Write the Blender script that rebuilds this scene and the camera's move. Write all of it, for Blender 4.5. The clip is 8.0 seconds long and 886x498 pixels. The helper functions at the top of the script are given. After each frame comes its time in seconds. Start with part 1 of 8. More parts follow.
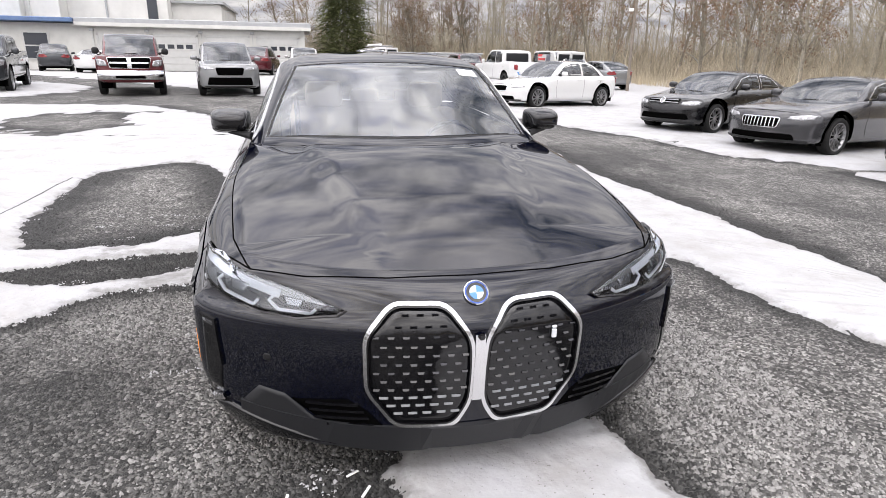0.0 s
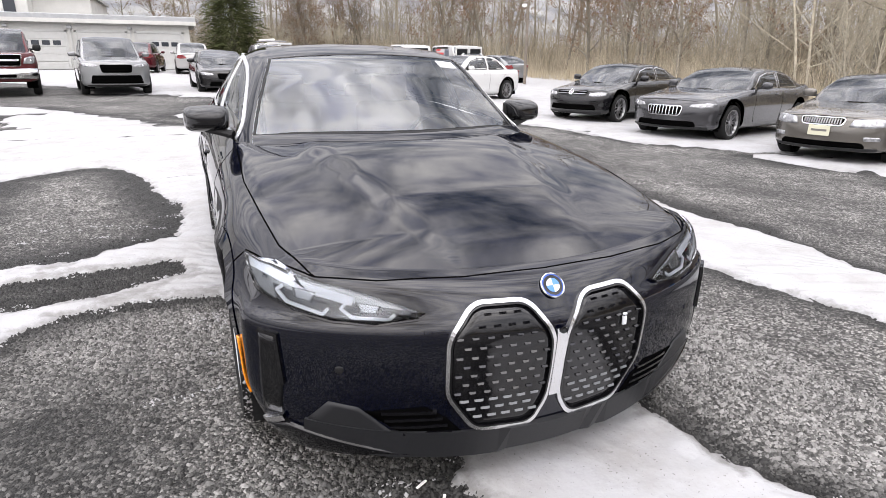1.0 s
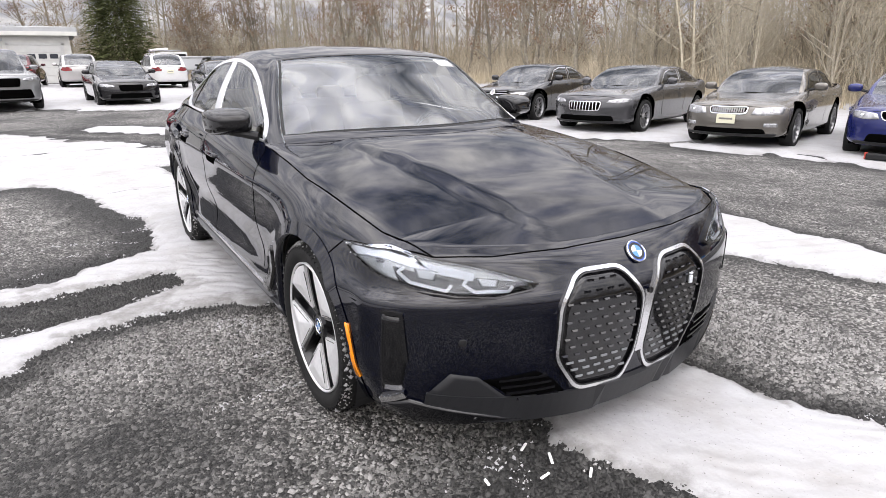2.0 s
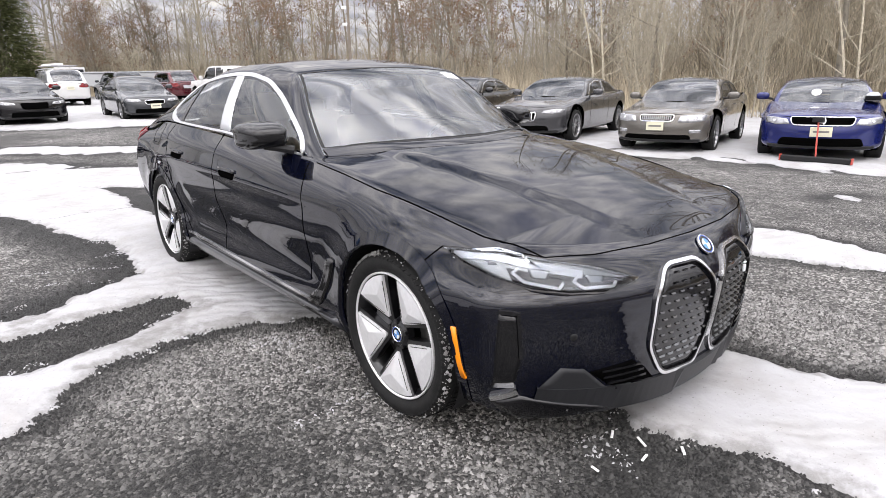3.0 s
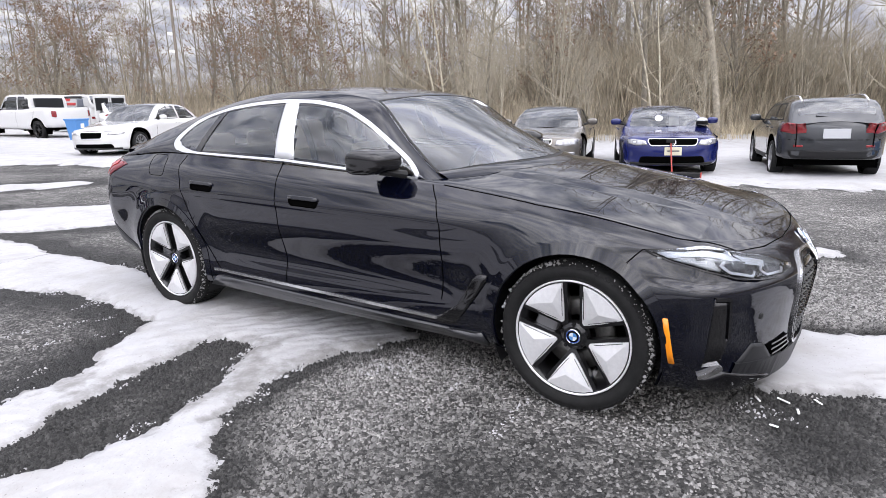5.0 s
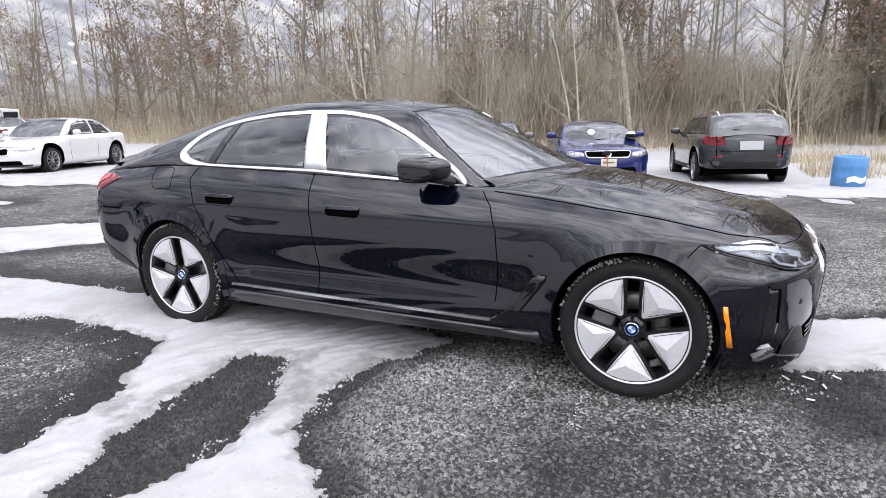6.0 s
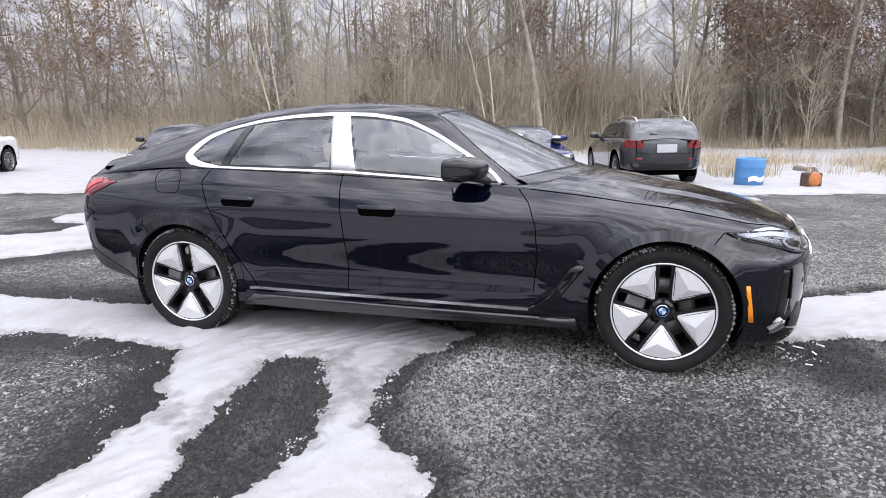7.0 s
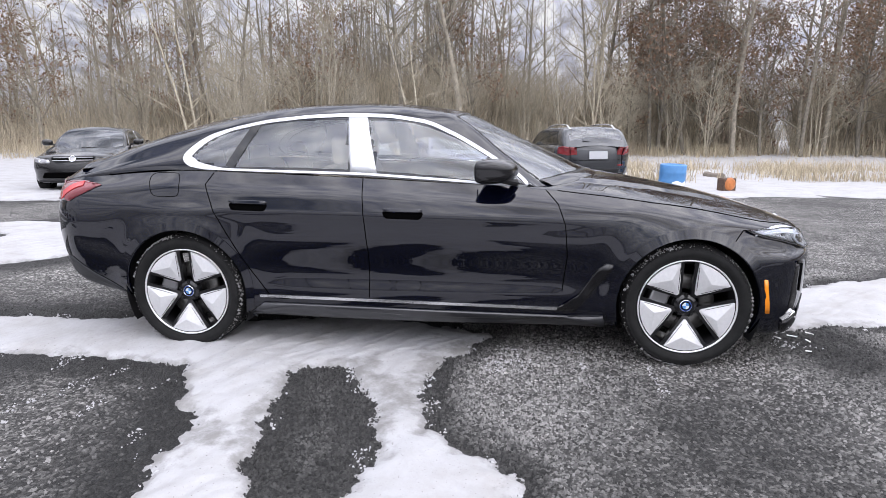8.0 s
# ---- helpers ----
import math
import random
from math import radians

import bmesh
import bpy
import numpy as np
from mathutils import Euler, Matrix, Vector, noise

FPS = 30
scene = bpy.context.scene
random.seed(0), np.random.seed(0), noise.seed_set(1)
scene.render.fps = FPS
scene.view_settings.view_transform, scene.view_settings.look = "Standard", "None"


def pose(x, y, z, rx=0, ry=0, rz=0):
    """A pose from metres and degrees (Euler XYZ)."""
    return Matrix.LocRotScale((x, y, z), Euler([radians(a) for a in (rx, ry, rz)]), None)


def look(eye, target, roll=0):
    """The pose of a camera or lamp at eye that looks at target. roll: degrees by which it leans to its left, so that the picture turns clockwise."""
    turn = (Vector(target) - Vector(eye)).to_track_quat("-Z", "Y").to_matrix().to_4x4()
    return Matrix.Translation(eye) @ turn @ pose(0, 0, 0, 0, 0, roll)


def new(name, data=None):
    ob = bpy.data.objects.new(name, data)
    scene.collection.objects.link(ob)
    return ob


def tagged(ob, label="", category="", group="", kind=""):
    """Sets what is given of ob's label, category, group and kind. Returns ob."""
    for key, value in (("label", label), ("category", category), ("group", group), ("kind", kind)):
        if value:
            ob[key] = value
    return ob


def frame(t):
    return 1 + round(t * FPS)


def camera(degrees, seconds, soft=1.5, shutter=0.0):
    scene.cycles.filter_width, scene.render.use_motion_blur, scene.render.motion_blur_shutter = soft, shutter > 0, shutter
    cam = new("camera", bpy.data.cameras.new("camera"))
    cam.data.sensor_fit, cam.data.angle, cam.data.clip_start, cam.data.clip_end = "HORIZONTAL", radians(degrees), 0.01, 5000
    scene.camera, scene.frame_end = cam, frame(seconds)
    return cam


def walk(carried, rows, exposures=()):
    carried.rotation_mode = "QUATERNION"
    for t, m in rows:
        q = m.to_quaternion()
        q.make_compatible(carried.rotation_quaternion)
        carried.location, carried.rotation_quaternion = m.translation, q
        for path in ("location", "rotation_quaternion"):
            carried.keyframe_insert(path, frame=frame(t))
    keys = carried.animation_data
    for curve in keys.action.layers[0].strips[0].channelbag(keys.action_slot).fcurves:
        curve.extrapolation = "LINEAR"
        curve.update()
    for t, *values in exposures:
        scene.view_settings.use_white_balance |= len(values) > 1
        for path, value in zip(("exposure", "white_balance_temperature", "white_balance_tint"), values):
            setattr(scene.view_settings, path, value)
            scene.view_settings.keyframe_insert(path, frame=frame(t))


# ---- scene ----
cam = camera(73.2, 8.0, soft=0.55)
PATH = [
    (0, (-0.491, -2.473, 1.382), (-0.07, -0.612, 0.784), 0.9),
    (0.5, (-0.738, -2.357, 1.358), (-0.163, -0.541, 0.749), 0.8),
    (1, (-0.977, -2.248, 1.356), (-0.244, -0.49, 0.748), 0.5),
    (1.2, (-1.114, -2.227, 1.342), (-0.32, -0.493, 0.738), 0.2),
    (2.3, (-1.742, -2.023, 1.317), (-0.667, -0.441, 0.731), -1.1),
    (2.5, (-1.838, -1.957, 1.323), (-0.716, -0.406, 0.745), -1.2),
    (3, (-2.143, -1.803, 1.321), (-0.908, -0.332, 0.763), -1.3),
    (3.5, (-2.465, -1.651, 1.345), (-1.118, -0.274, 0.809), -1.3),
    (4, (-2.678, -1.392, 1.325), (-1.228, -0.113, 0.815), -1.3),
    (4.5, (-2.887, -1.147, 1.334), (-1.342, 0.027, 0.848), -1.3),
    (4.7, (-3.023, -1.025, 1.342), (-1.442, 0.099, 0.855), -1.3),
    (5.8, (-3.55, -0.424, 1.313), (-1.807, 0.453, 0.872), -1.3),
    (6, (-3.625, -0.302, 1.325), (-1.851, 0.511, 0.887), -1.2),
    (6.5, (-3.873, 0.032, 1.326), (-2.038, 0.699, 0.893), -1.1),
    (7, (-4.01, 0.311, 1.324), (-2.126, 0.828, 0.896), -0.9),
    (7.5, (-4.044, 0.612, 1.325), (-2.123, 0.983, 0.907), -0.6),
    (8, (-4.116, 0.942, 1.301), (-2.172, 1.172, 0.893), -0.2),
]
walk(cam, [(t, look(eye, target, roll)) for t, eye, target, roll in PATH],
     [(0, -.14, 7200, 6.5), (3, -.10, 7200, 6.5), (4.5, -.13, 6900, 7), (6, -.22, 6750, 7.5), (8, -.27, 6700, 7.5)])

# ---------------------------------------------------------------- daylight
SUN_DIR = Vector((-0.35, -0.55, 0.76)).normalized()


def build_world():
    w = bpy.data.worlds.new("winter_sky")
    scene.world = w
    w.use_nodes = True
    nt = w.node_tree
    nt.nodes.clear()
    N = nt.nodes.new
    L = nt.links.new
    out = N("ShaderNodeOutputWorld")
    bg = N("ShaderNodeBackground")
    sky = N("ShaderNodeTexSky")
    sky.sky_type = "NISHITA"
    sky.sun_disc = False
    sky.sun_elevation = math.asin(SUN_DIR.z)
    sky.sun_rotation = math.atan2(SUN_DIR.x, SUN_DIR.y)
    sky.altitude, sky.dust_density = 50, 1.5
    # broken high cloud: noise on a plane overhead
    tc = N("ShaderNodeTexCoord")
    sep = N("ShaderNodeSeparateXYZ")
    L(tc.outputs["Generated"], sep.inputs[0])
    zz = N("ShaderNodeMath"); zz.operation = "MAXIMUM"; zz.inputs[1].default_value = 0.0
    L(sep.outputs[2], zz.inputs[0])
    za = N("ShaderNodeMath"); za.operation = "ADD"; za.inputs[1].default_value = 0.32
    L(zz.outputs[0], za.inputs[0])
    cv = N("ShaderNodeCombineXYZ")
    for i in (0, 1):
        dv = N("ShaderNodeMath"); dv.operation = "DIVIDE"
        L(sep.outputs[i], dv.inputs[0]); L(za.outputs[0], dv.inputs[1])
        L(dv.outputs[0], cv.inputs[i])
    n1 = N("ShaderNodeTexNoise"); n1.inputs["Scale"].default_value = 2.3; n1.inputs["Detail"].default_value = 7
    n1.inputs["Roughness"].default_value = 0.58; n1.inputs["Distortion"].default_value = 0.4
    L(cv.outputs[0], n1.inputs["Vector"])
    n2 = N("ShaderNodeTexNoise"); n2.inputs["Scale"].default_value = 6.5; n2.inputs["Detail"].default_value = 6
    mp = N("ShaderNodeMapping"); mp.inputs["Scale"].default_value = (1.0, 2.2, 1.0); mp.inputs["Rotation"].default_value = (0, 0, 0.6)
    L(cv.outputs[0], mp.inputs[0]); L(mp.outputs[0], n2.inputs["Vector"])
    r1 = N("ShaderNodeValToRGB")
    r1.color_ramp.elements[0].position, r1.color_ramp.elements[1].position = 0.31, 0.53
    L(n1.outputs[0], r1.inputs[0])
    r2 = N("ShaderNodeValToRGB")
    r2.color_ramp.elements[0].position, r2.color_ramp.elements[1].position = 0.32, 0.68
    r2.color_ramp.elements[0].color = (6.8, 7.1, 9.4, 1)
    r2.color_ramp.elements[1].color = (16.2, 16.2, 17.8, 1)
    L(n2.outputs[0], r2.inputs[0])
    mix = N("ShaderNodeMix"); mix.data_type = "RGBA"
    low = N("ShaderNodeMapRange"); low.inputs[1].default_value = 0.22; low.inputs[2].default_value = 0.5
    low.inputs[3].default_value = 1.0; low.inputs[4].default_value = 0.0
    L(zz.outputs[0], low.inputs[0])
    cover = N("ShaderNodeMath"); cover.operation = "MAXIMUM"
    L(r1.outputs[0], cover.inputs[0]); L(low.outputs[0], cover.inputs[1])
    L(cover.outputs[0], mix.inputs[0])
    L(sky.outputs[0], mix.inputs[6])
    # an overcast sky is brighter overhead than at the horizon
    lift = N("ShaderNodeMapRange"); lift.inputs[1].default_value = 0.0; lift.inputs[2].default_value = 0.75
    lift.inputs[3].default_value = 0.49; lift.inputs[4].default_value = 2.15
    L(zz.outputs[0], lift.inputs[0])
    mul = N("ShaderNodeVectorMath"); mul.operation = "SCALE"
    L(r2.outputs[0], mul.inputs[0]); L(lift.outputs[0], mul.inputs["Scale"])
    # the cloud glows broadly round the veiled sun
    dt = N("ShaderNodeVectorMath"); dt.operation = "DOT_PRODUCT"; dt.inputs[1].default_value = SUN_DIR
    L(tc.outputs["Generated"], dt.inputs[0])
    gw = N("ShaderNodeMapRange"); gw.inputs[1].default_value = -0.2; gw.inputs[2].default_value = 1.0
    gw.inputs[3].default_value = 0.88; gw.inputs[4].default_value = 2.0
    L(dt.outputs["Value"], gw.inputs[0])
    ml = N("ShaderNodeVectorMath"); ml.operation = "SCALE"
    L(mul.outputs[0], ml.inputs[0]); L(gw.outputs[0], ml.inputs["Scale"])
    L(ml.outputs[0], mix.inputs[7])
    bg.inputs["Strength"].default_value = 0.1
    L(mix.outputs[2], bg.inputs["Color"])
    L(bg.outputs[0], out.inputs[0])


build_world()
sun = new("sun", bpy.data.lights.new("sun", "SUN"))
sun.data.energy, sun.data.angle, sun.data.color = 0.8, radians(80), (1.0, 0.93, 0.90)
sun.matrix_world = look(SUN_DIR * 50, (0, 0, 0))

# ---------------------------------------------------------------- materials
def material(name, base, rough=0.5, metal=0.0, coat=0.0, noise_scale=0.0, var=0.0, bump=0.0, bump_scale=60.0,
             rand=0.0, island=0.0, trans=0.0, ior=1.5, emit=None, emit_strength=0.0, dark=None, detail=5, spec=None, coat_ior=1.5):
    """A principled material: two tones mixed by noise, relief, and a change from object to object or island to island."""
    m = bpy.data.materials.new(name)
    m.use_nodes = True
    nt = m.node_tree
    N, L = nt.nodes.new, nt.links.new
    b = nt.nodes["Principled BSDF"]
    b.inputs["Base Color"].default_value = (*base, 1)
    b.inputs["Roughness"].default_value = rough
    b.inputs["Metallic"].default_value = metal
    b.inputs["Coat Weight"].default_value = coat
    b.inputs["Coat Roughness"].default_value = 0.02
    b.inputs["Coat IOR"].default_value = coat_ior
    b.inputs["Transmission Weight"].default_value = trans
    b.inputs["IOR"].default_value = ior
    if spec is not None:
        b.inputs["Specular IOR Level"].default_value = spec
    tc = N("ShaderNodeTexCoord")
    colour = None
    if var or dark:
        n = N("ShaderNodeTexNoise"); n.inputs["Scale"].default_value = noise_scale or 4.0; n.inputs["Detail"].default_value = detail
        n.inputs["Roughness"].default_value = 0.62
        L(tc.outputs["Object"], n.inputs["Vector"])
        r = N("ShaderNodeValToRGB")
        d = dark or tuple(c * (1 - var) for c in base)
        l = tuple(min(1, c * (1 + 0.6 * var)) for c in base)
        r.color_ramp.elements[0].position, r.color_ramp.elements[1].position = 0.32, 0.68
        r.color_ramp.elements[0].color, r.color_ramp.elements[1].color = (*d, 1), (*l, 1)
        L(n.outputs[0], r.inputs[0])
        colour = r.outputs[0]
    for amount, node, key in ((rand, "ShaderNodeObjectInfo", "Random"), (island, "ShaderNodeNewGeometry", "Random Per Island")):
        if amount:
            o = N(node)
            mr = N("ShaderNodeMapRange"); mr.inputs[3].default_value = 1 - amount; mr.inputs[4].default_value = 1 + amount
            L(o.outputs[key], mr.inputs[0])
            hv = N("ShaderNodeHueSaturation")
            if colour is not None:
                L(colour, hv.inputs["Color"])
            else:
                hv.inputs["Color"].default_value = (*base, 1)
            L(mr.outputs[0], hv.inputs["Value"])
            colour = hv.outputs[0]
    if colour is not None:
        L(colour, b.inputs["Base Color"])
    if bump:
        n = N("ShaderNodeTexNoise"); n.inputs["Scale"].default_value = bump_scale; n.inputs["Detail"].default_value = 4
        L(tc.outputs["Object"], n.inputs["Vector"])
        bm_ = N("ShaderNodeBump"); bm_.inputs["Strength"].default_value = bump; bm_.inputs["Distance"].default_value = 0.01
        L(n.outputs[0], bm_.inputs["Height"])
        L(bm_.outputs[0], b.inputs["Normal"])
    if emit:
        b.inputs["Emission Color"].default_value = (*emit, 1)
        b.inputs["Emission Strength"].default_value = emit_strength
    return m


def glass_material(name, tint=(0.8, 0.85, 0.85), clear=0.8, rough=0.0, index=2.1):
    """Thin pane: part see-through with tint, part mirror by Fresnel."""
    m = bpy.data.materials.new(name)
    m.use_nodes = True
    nt = m.node_tree
    nt.nodes.clear()
    N, L = nt.nodes.new, nt.links.new
    out = N("ShaderNodeOutputMaterial")
    tr = N("ShaderNodeBsdfTransparent"); tr.inputs[0].default_value = (*[c * clear for c in tint], 1)
    gl = N("ShaderNodeBsdfGlossy"); gl.inputs["Roughness"].default_value = rough; gl.inputs[0].default_value = (0.95, 0.97, 1, 1)
    fr = N("ShaderNodeFresnel"); fr.inputs[0].default_value = index
    mx = N("ShaderNodeMixShader")
    L(fr.outputs[0], mx.inputs[0]); L(tr.outputs[0], mx.inputs[1]); L(gl.outputs[0], mx.inputs[2])
    L(mx.outputs[0], out.inputs[0])
    return m


def ground_material():
    """Crushed grey stone, damp and dark in places, with mud and thin ice between."""
    m = bpy.data.materials.new("gravel_ground")
    m.use_nodes = True
    nt = m.node_tree
    N, L = nt.nodes.new, nt.links.new
    b = nt.nodes["Principled BSDF"]
    tc = N("ShaderNodeTexCoord")
    v = N("ShaderNodeTexVoronoi"); v.inputs["Scale"].default_value = 74
    L(tc.outputs["Object"], v.inputs["Vector"])
    v2 = N("ShaderNodeTexVoronoi"); v2.inputs["Scale"].default_value = 110
    L(tc.outputs["Object"], v2.inputs["Vector"])
    sepc = N("ShaderNodeSeparateColor")
    L(v.outputs["Color"], sepc.inputs[0])
    r = N("ShaderNodeValToRGB")
    e = r.color_ramp.elements
    e[0].position, e[0].color = 0.0, (0.022, 0.0215, 0.021, 1)
    e[1].position, e[1].color = 1.0, (0.40, 0.392, 0.378, 1)
    k = e.new(0.6); k.color = (0.115, 0.112, 0.108, 1)
    L(sepc.outputs[0], r.inputs[0])
    big = N("ShaderNodeTexNoise"); big.inputs["Scale"].default_value = 0.55; big.inputs["Detail"].default_value = 6
    big.inputs["Roughness"].default_value = 0.65
    L(tc.outputs["Object"], big.inputs["Vector"])
    rb = N("ShaderNodeValToRGB")
    rb.color_ramp.elements[0].position, rb.color_ramp.elements[1].position = 0.36, 0.62
    rb.color_ramp.elements[0].color, rb.color_ramp.elements[1].color = (0.28, 0.275, 0.27, 1), (1.06, 1.05, 1.03, 1)
    L(big.outputs[0], rb.inputs[0])
    mul = N("ShaderNodeMix"); mul.data_type = "RGBA"; mul.blend_type = "MULTIPLY"; mul.inputs[0].default_value = 1.0
    L(r.outputs[0], mul.inputs[6]); L(rb.outputs[0], mul.inputs[7])
    # clumps of coarse and fine stone, drawn out along the wheel tracks
    mp = N("ShaderNodeMapping"); mp.inputs["Rotation"].default_value = (0, 0, 0.3); mp.inputs["Scale"].default_value = (1.0, 0.45, 1.0)
    L(tc.outputs["Object"], mp.inputs[0])
    cl = N("ShaderNodeTexNoise"); cl.inputs["Scale"].default_value = 9; cl.inputs["Detail"].default_value = 9; cl.inputs["Roughness"].default_value = 0.78
    L(mp.outputs[0], cl.inputs["Vector"])
    cr = N("ShaderNodeMapRange"); cr.inputs[1].default_value = 0.36; cr.inputs[2].default_value = 0.66; cr.inputs[3].default_value = 0.35; cr.inputs[4].default_value = 1.55
    L(cl.outputs[0], cr.inputs[0])
    cm = N("ShaderNodeVectorMath"); cm.operation = "SCALE"
    L(mul.outputs[2], cm.inputs[0]); L(cr.outputs[0], cm.inputs["Scale"])
    L(cm.outputs[0], b.inputs["Base Color"])
    rr = N("ShaderNodeMapRange"); rr.inputs[3].default_value = 0.55; rr.inputs[4].default_value = 0.9
    L(big.outputs[0], rr.inputs[0]); L(rr.outputs[0], b.inputs["Roughness"])
    add = N("ShaderNodeMath"); add.operation = "ADD"
    L(v.outputs["Distance"], add.inputs[0]); L(v2.outputs["Distance"], add.inputs[1])
    bp = N("ShaderNodeBump"); bp.inputs["Strength"].default_value = 0.9; bp.inputs["Distance"].default_value = 0.012; bp.invert = True
    L(add.outputs[0], bp.inputs["Height"]); L(bp.outputs[0], b.inputs["Normal"])
    return m


def snow_material():
    """Old trodden snow: white, with faint grey melt and grit."""
    m = bpy.data.materials.new("old_snow")
    m.use_nodes = True
    nt = m.node_tree
    N, L = nt.nodes.new, nt.links.new
    b = nt.nodes["Principled BSDF"]
    tc = N("ShaderNodeTexCoord")
    n = N("ShaderNodeTexNoise"); n.inputs["Scale"].default_value = 2.2; n.inputs["Detail"].default_value = 8; n.inputs["Roughness"].default_value = 0.7
    L(tc.outputs["Object"], n.inputs["Vector"])
    r = N("ShaderNodeValToRGB")
    e = r.color_ramp.elements
    e[0].position, e[0].color = 0.30, (0.30, 0.29, 0.28, 1)
    e[1].position, e[1].color = 0.56, (0.39, 0.39, 0.40, 1)
    L(n.outputs[0], r.inputs[0])
    g = N("ShaderNodeTexNoise"); g.inputs["Scale"].default_value = 90; g.inputs["Detail"].default_value = 3
    L(tc.outputs["Object"], g.inputs["Vector"])
    rg = N("ShaderNodeValToRGB")
    rg.color_ramp.elements[0].position, rg.color_ramp.elements[1].position = 0.26, 0.34
    rg.color_ramp.elements[0].color = (0.45, 0.43, 0.4, 1)
    L(g.outputs[0], rg.inputs[0])
    mul = N("ShaderNodeMix"); mul.data_type = "RGBA"; mul.blend_type = "MULTIPLY"; mul.inputs[0].default_value = 1.0
    L(r.outputs[0], mul.inputs[6]); L(rg.outputs[0], mul.inputs[7])
    # grey slush and grit where the sheet thins out
    at = N("ShaderNodeAttribute"); at.attribute_name = "depth"
    sl = N("ShaderNodeTexNoise"); sl.inputs["Scale"].default_value = 7; sl.inputs["Detail"].default_value = 8; sl.inputs["Roughness"].default_value = 0.72
    L(tc.outputs["Object"], sl.inputs["Vector"])
    su = N("ShaderNodeMath"); su.operation = "MULTIPLY_ADD"; su.inputs[1].default_value = 1.5; su.inputs[2].default_value = -0.75
    L(sl.outputs[0], su.inputs[0])
    ad = N("ShaderNodeMath"); ad.operation = "ADD"
    L(at.outputs["Fac"], ad.inputs[0]); L(su.outputs[0], ad.inputs[1])
    rs = N("ShaderNodeMapRange"); rs.inputs[1].default_value = -0.12; rs.inputs[2].default_value = 0.22
    L(ad.outputs[0], rs.inputs[0])
    dirt = N("ShaderNodeMix"); dirt.data_type = "RGBA"
    dirt.inputs[6].default_value = (0.20, 0.195, 0.19, 1)
    L(rs.outputs[0], dirt.inputs[0]); L(mul.outputs[2], dirt.inputs[7])
    L(dirt.outputs[2], b.inputs["Base Color"])
    b.inputs["Roughness"].default_value = 0.62
    b.inputs["Subsurface Weight"].default_value = 0.0
    n3 = N("ShaderNodeTexNoise"); n3.inputs["Scale"].default_value = 13; n3.inputs["Detail"].default_value = 7
    L(tc.outputs["Object"], n3.inputs["Vector"])
    # ridges pressed by tyre treads, in patches
    wv = N("ShaderNodeTexWave"); wv.bands_direction = "DIAGONAL"; wv.inputs["Scale"].default_value = 5.5
    wv.inputs["Distortion"].default_value = 7; wv.inputs["Detail"].default_value = 3; wv.inputs["Detail Scale"].default_value = 0.6
    L(tc.outputs["Object"], wv.inputs["Vector"])
    pm = N("ShaderNodeTexNoise"); pm.inputs["Scale"].default_value = 1.7; pm.inputs["Detail"].default_value = 3
    L(tc.outputs["Object"], pm.inputs["Vector"])
    pr = N("ShaderNodeMapRange"); pr.inputs[1].default_value = 0.47; pr.inputs[2].default_value = 0.6; pr.inputs[4].default_value = 0.45
    L(pm.outputs[0], pr.inputs[0])
    ri = N("ShaderNodeMath"); ri.operation = "MULTIPLY_ADD"
    L(wv.outputs["Fac"], ri.inputs[0]); L(pr.outputs[0], ri.inputs[1]); L(n3.outputs[0], ri.inputs[2])
    bp = N("ShaderNodeBump"); bp.inputs["Strength"].default_value = 0.5; bp.inputs["Distance"].default_value = 0.022
    L(ri.outputs[0], bp.inputs["Height"]); L(bp.outputs[0], b.inputs["Normal"])
    return m


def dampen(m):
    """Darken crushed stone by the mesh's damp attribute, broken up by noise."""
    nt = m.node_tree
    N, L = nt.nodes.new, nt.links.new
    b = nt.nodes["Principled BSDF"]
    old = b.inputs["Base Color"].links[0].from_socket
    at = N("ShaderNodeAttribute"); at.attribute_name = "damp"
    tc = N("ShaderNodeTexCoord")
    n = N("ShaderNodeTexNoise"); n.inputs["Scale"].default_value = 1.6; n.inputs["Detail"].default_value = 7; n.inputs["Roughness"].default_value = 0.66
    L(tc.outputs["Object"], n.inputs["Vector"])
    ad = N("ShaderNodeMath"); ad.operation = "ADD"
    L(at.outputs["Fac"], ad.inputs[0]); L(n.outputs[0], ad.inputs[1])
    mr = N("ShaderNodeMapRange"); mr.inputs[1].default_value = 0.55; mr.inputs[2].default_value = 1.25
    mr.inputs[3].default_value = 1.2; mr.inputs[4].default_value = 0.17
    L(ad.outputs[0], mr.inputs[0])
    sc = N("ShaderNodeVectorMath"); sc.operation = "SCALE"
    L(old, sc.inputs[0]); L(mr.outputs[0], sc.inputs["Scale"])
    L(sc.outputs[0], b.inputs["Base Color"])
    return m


def paint(name, base, metal=0.0, rough=0.28, flake=0.12):
    return material(name, base, rough=rough, metal=metal, coat=1.0, var=flake, noise_scale=900, spec=0.2, coat_ior=1.5)


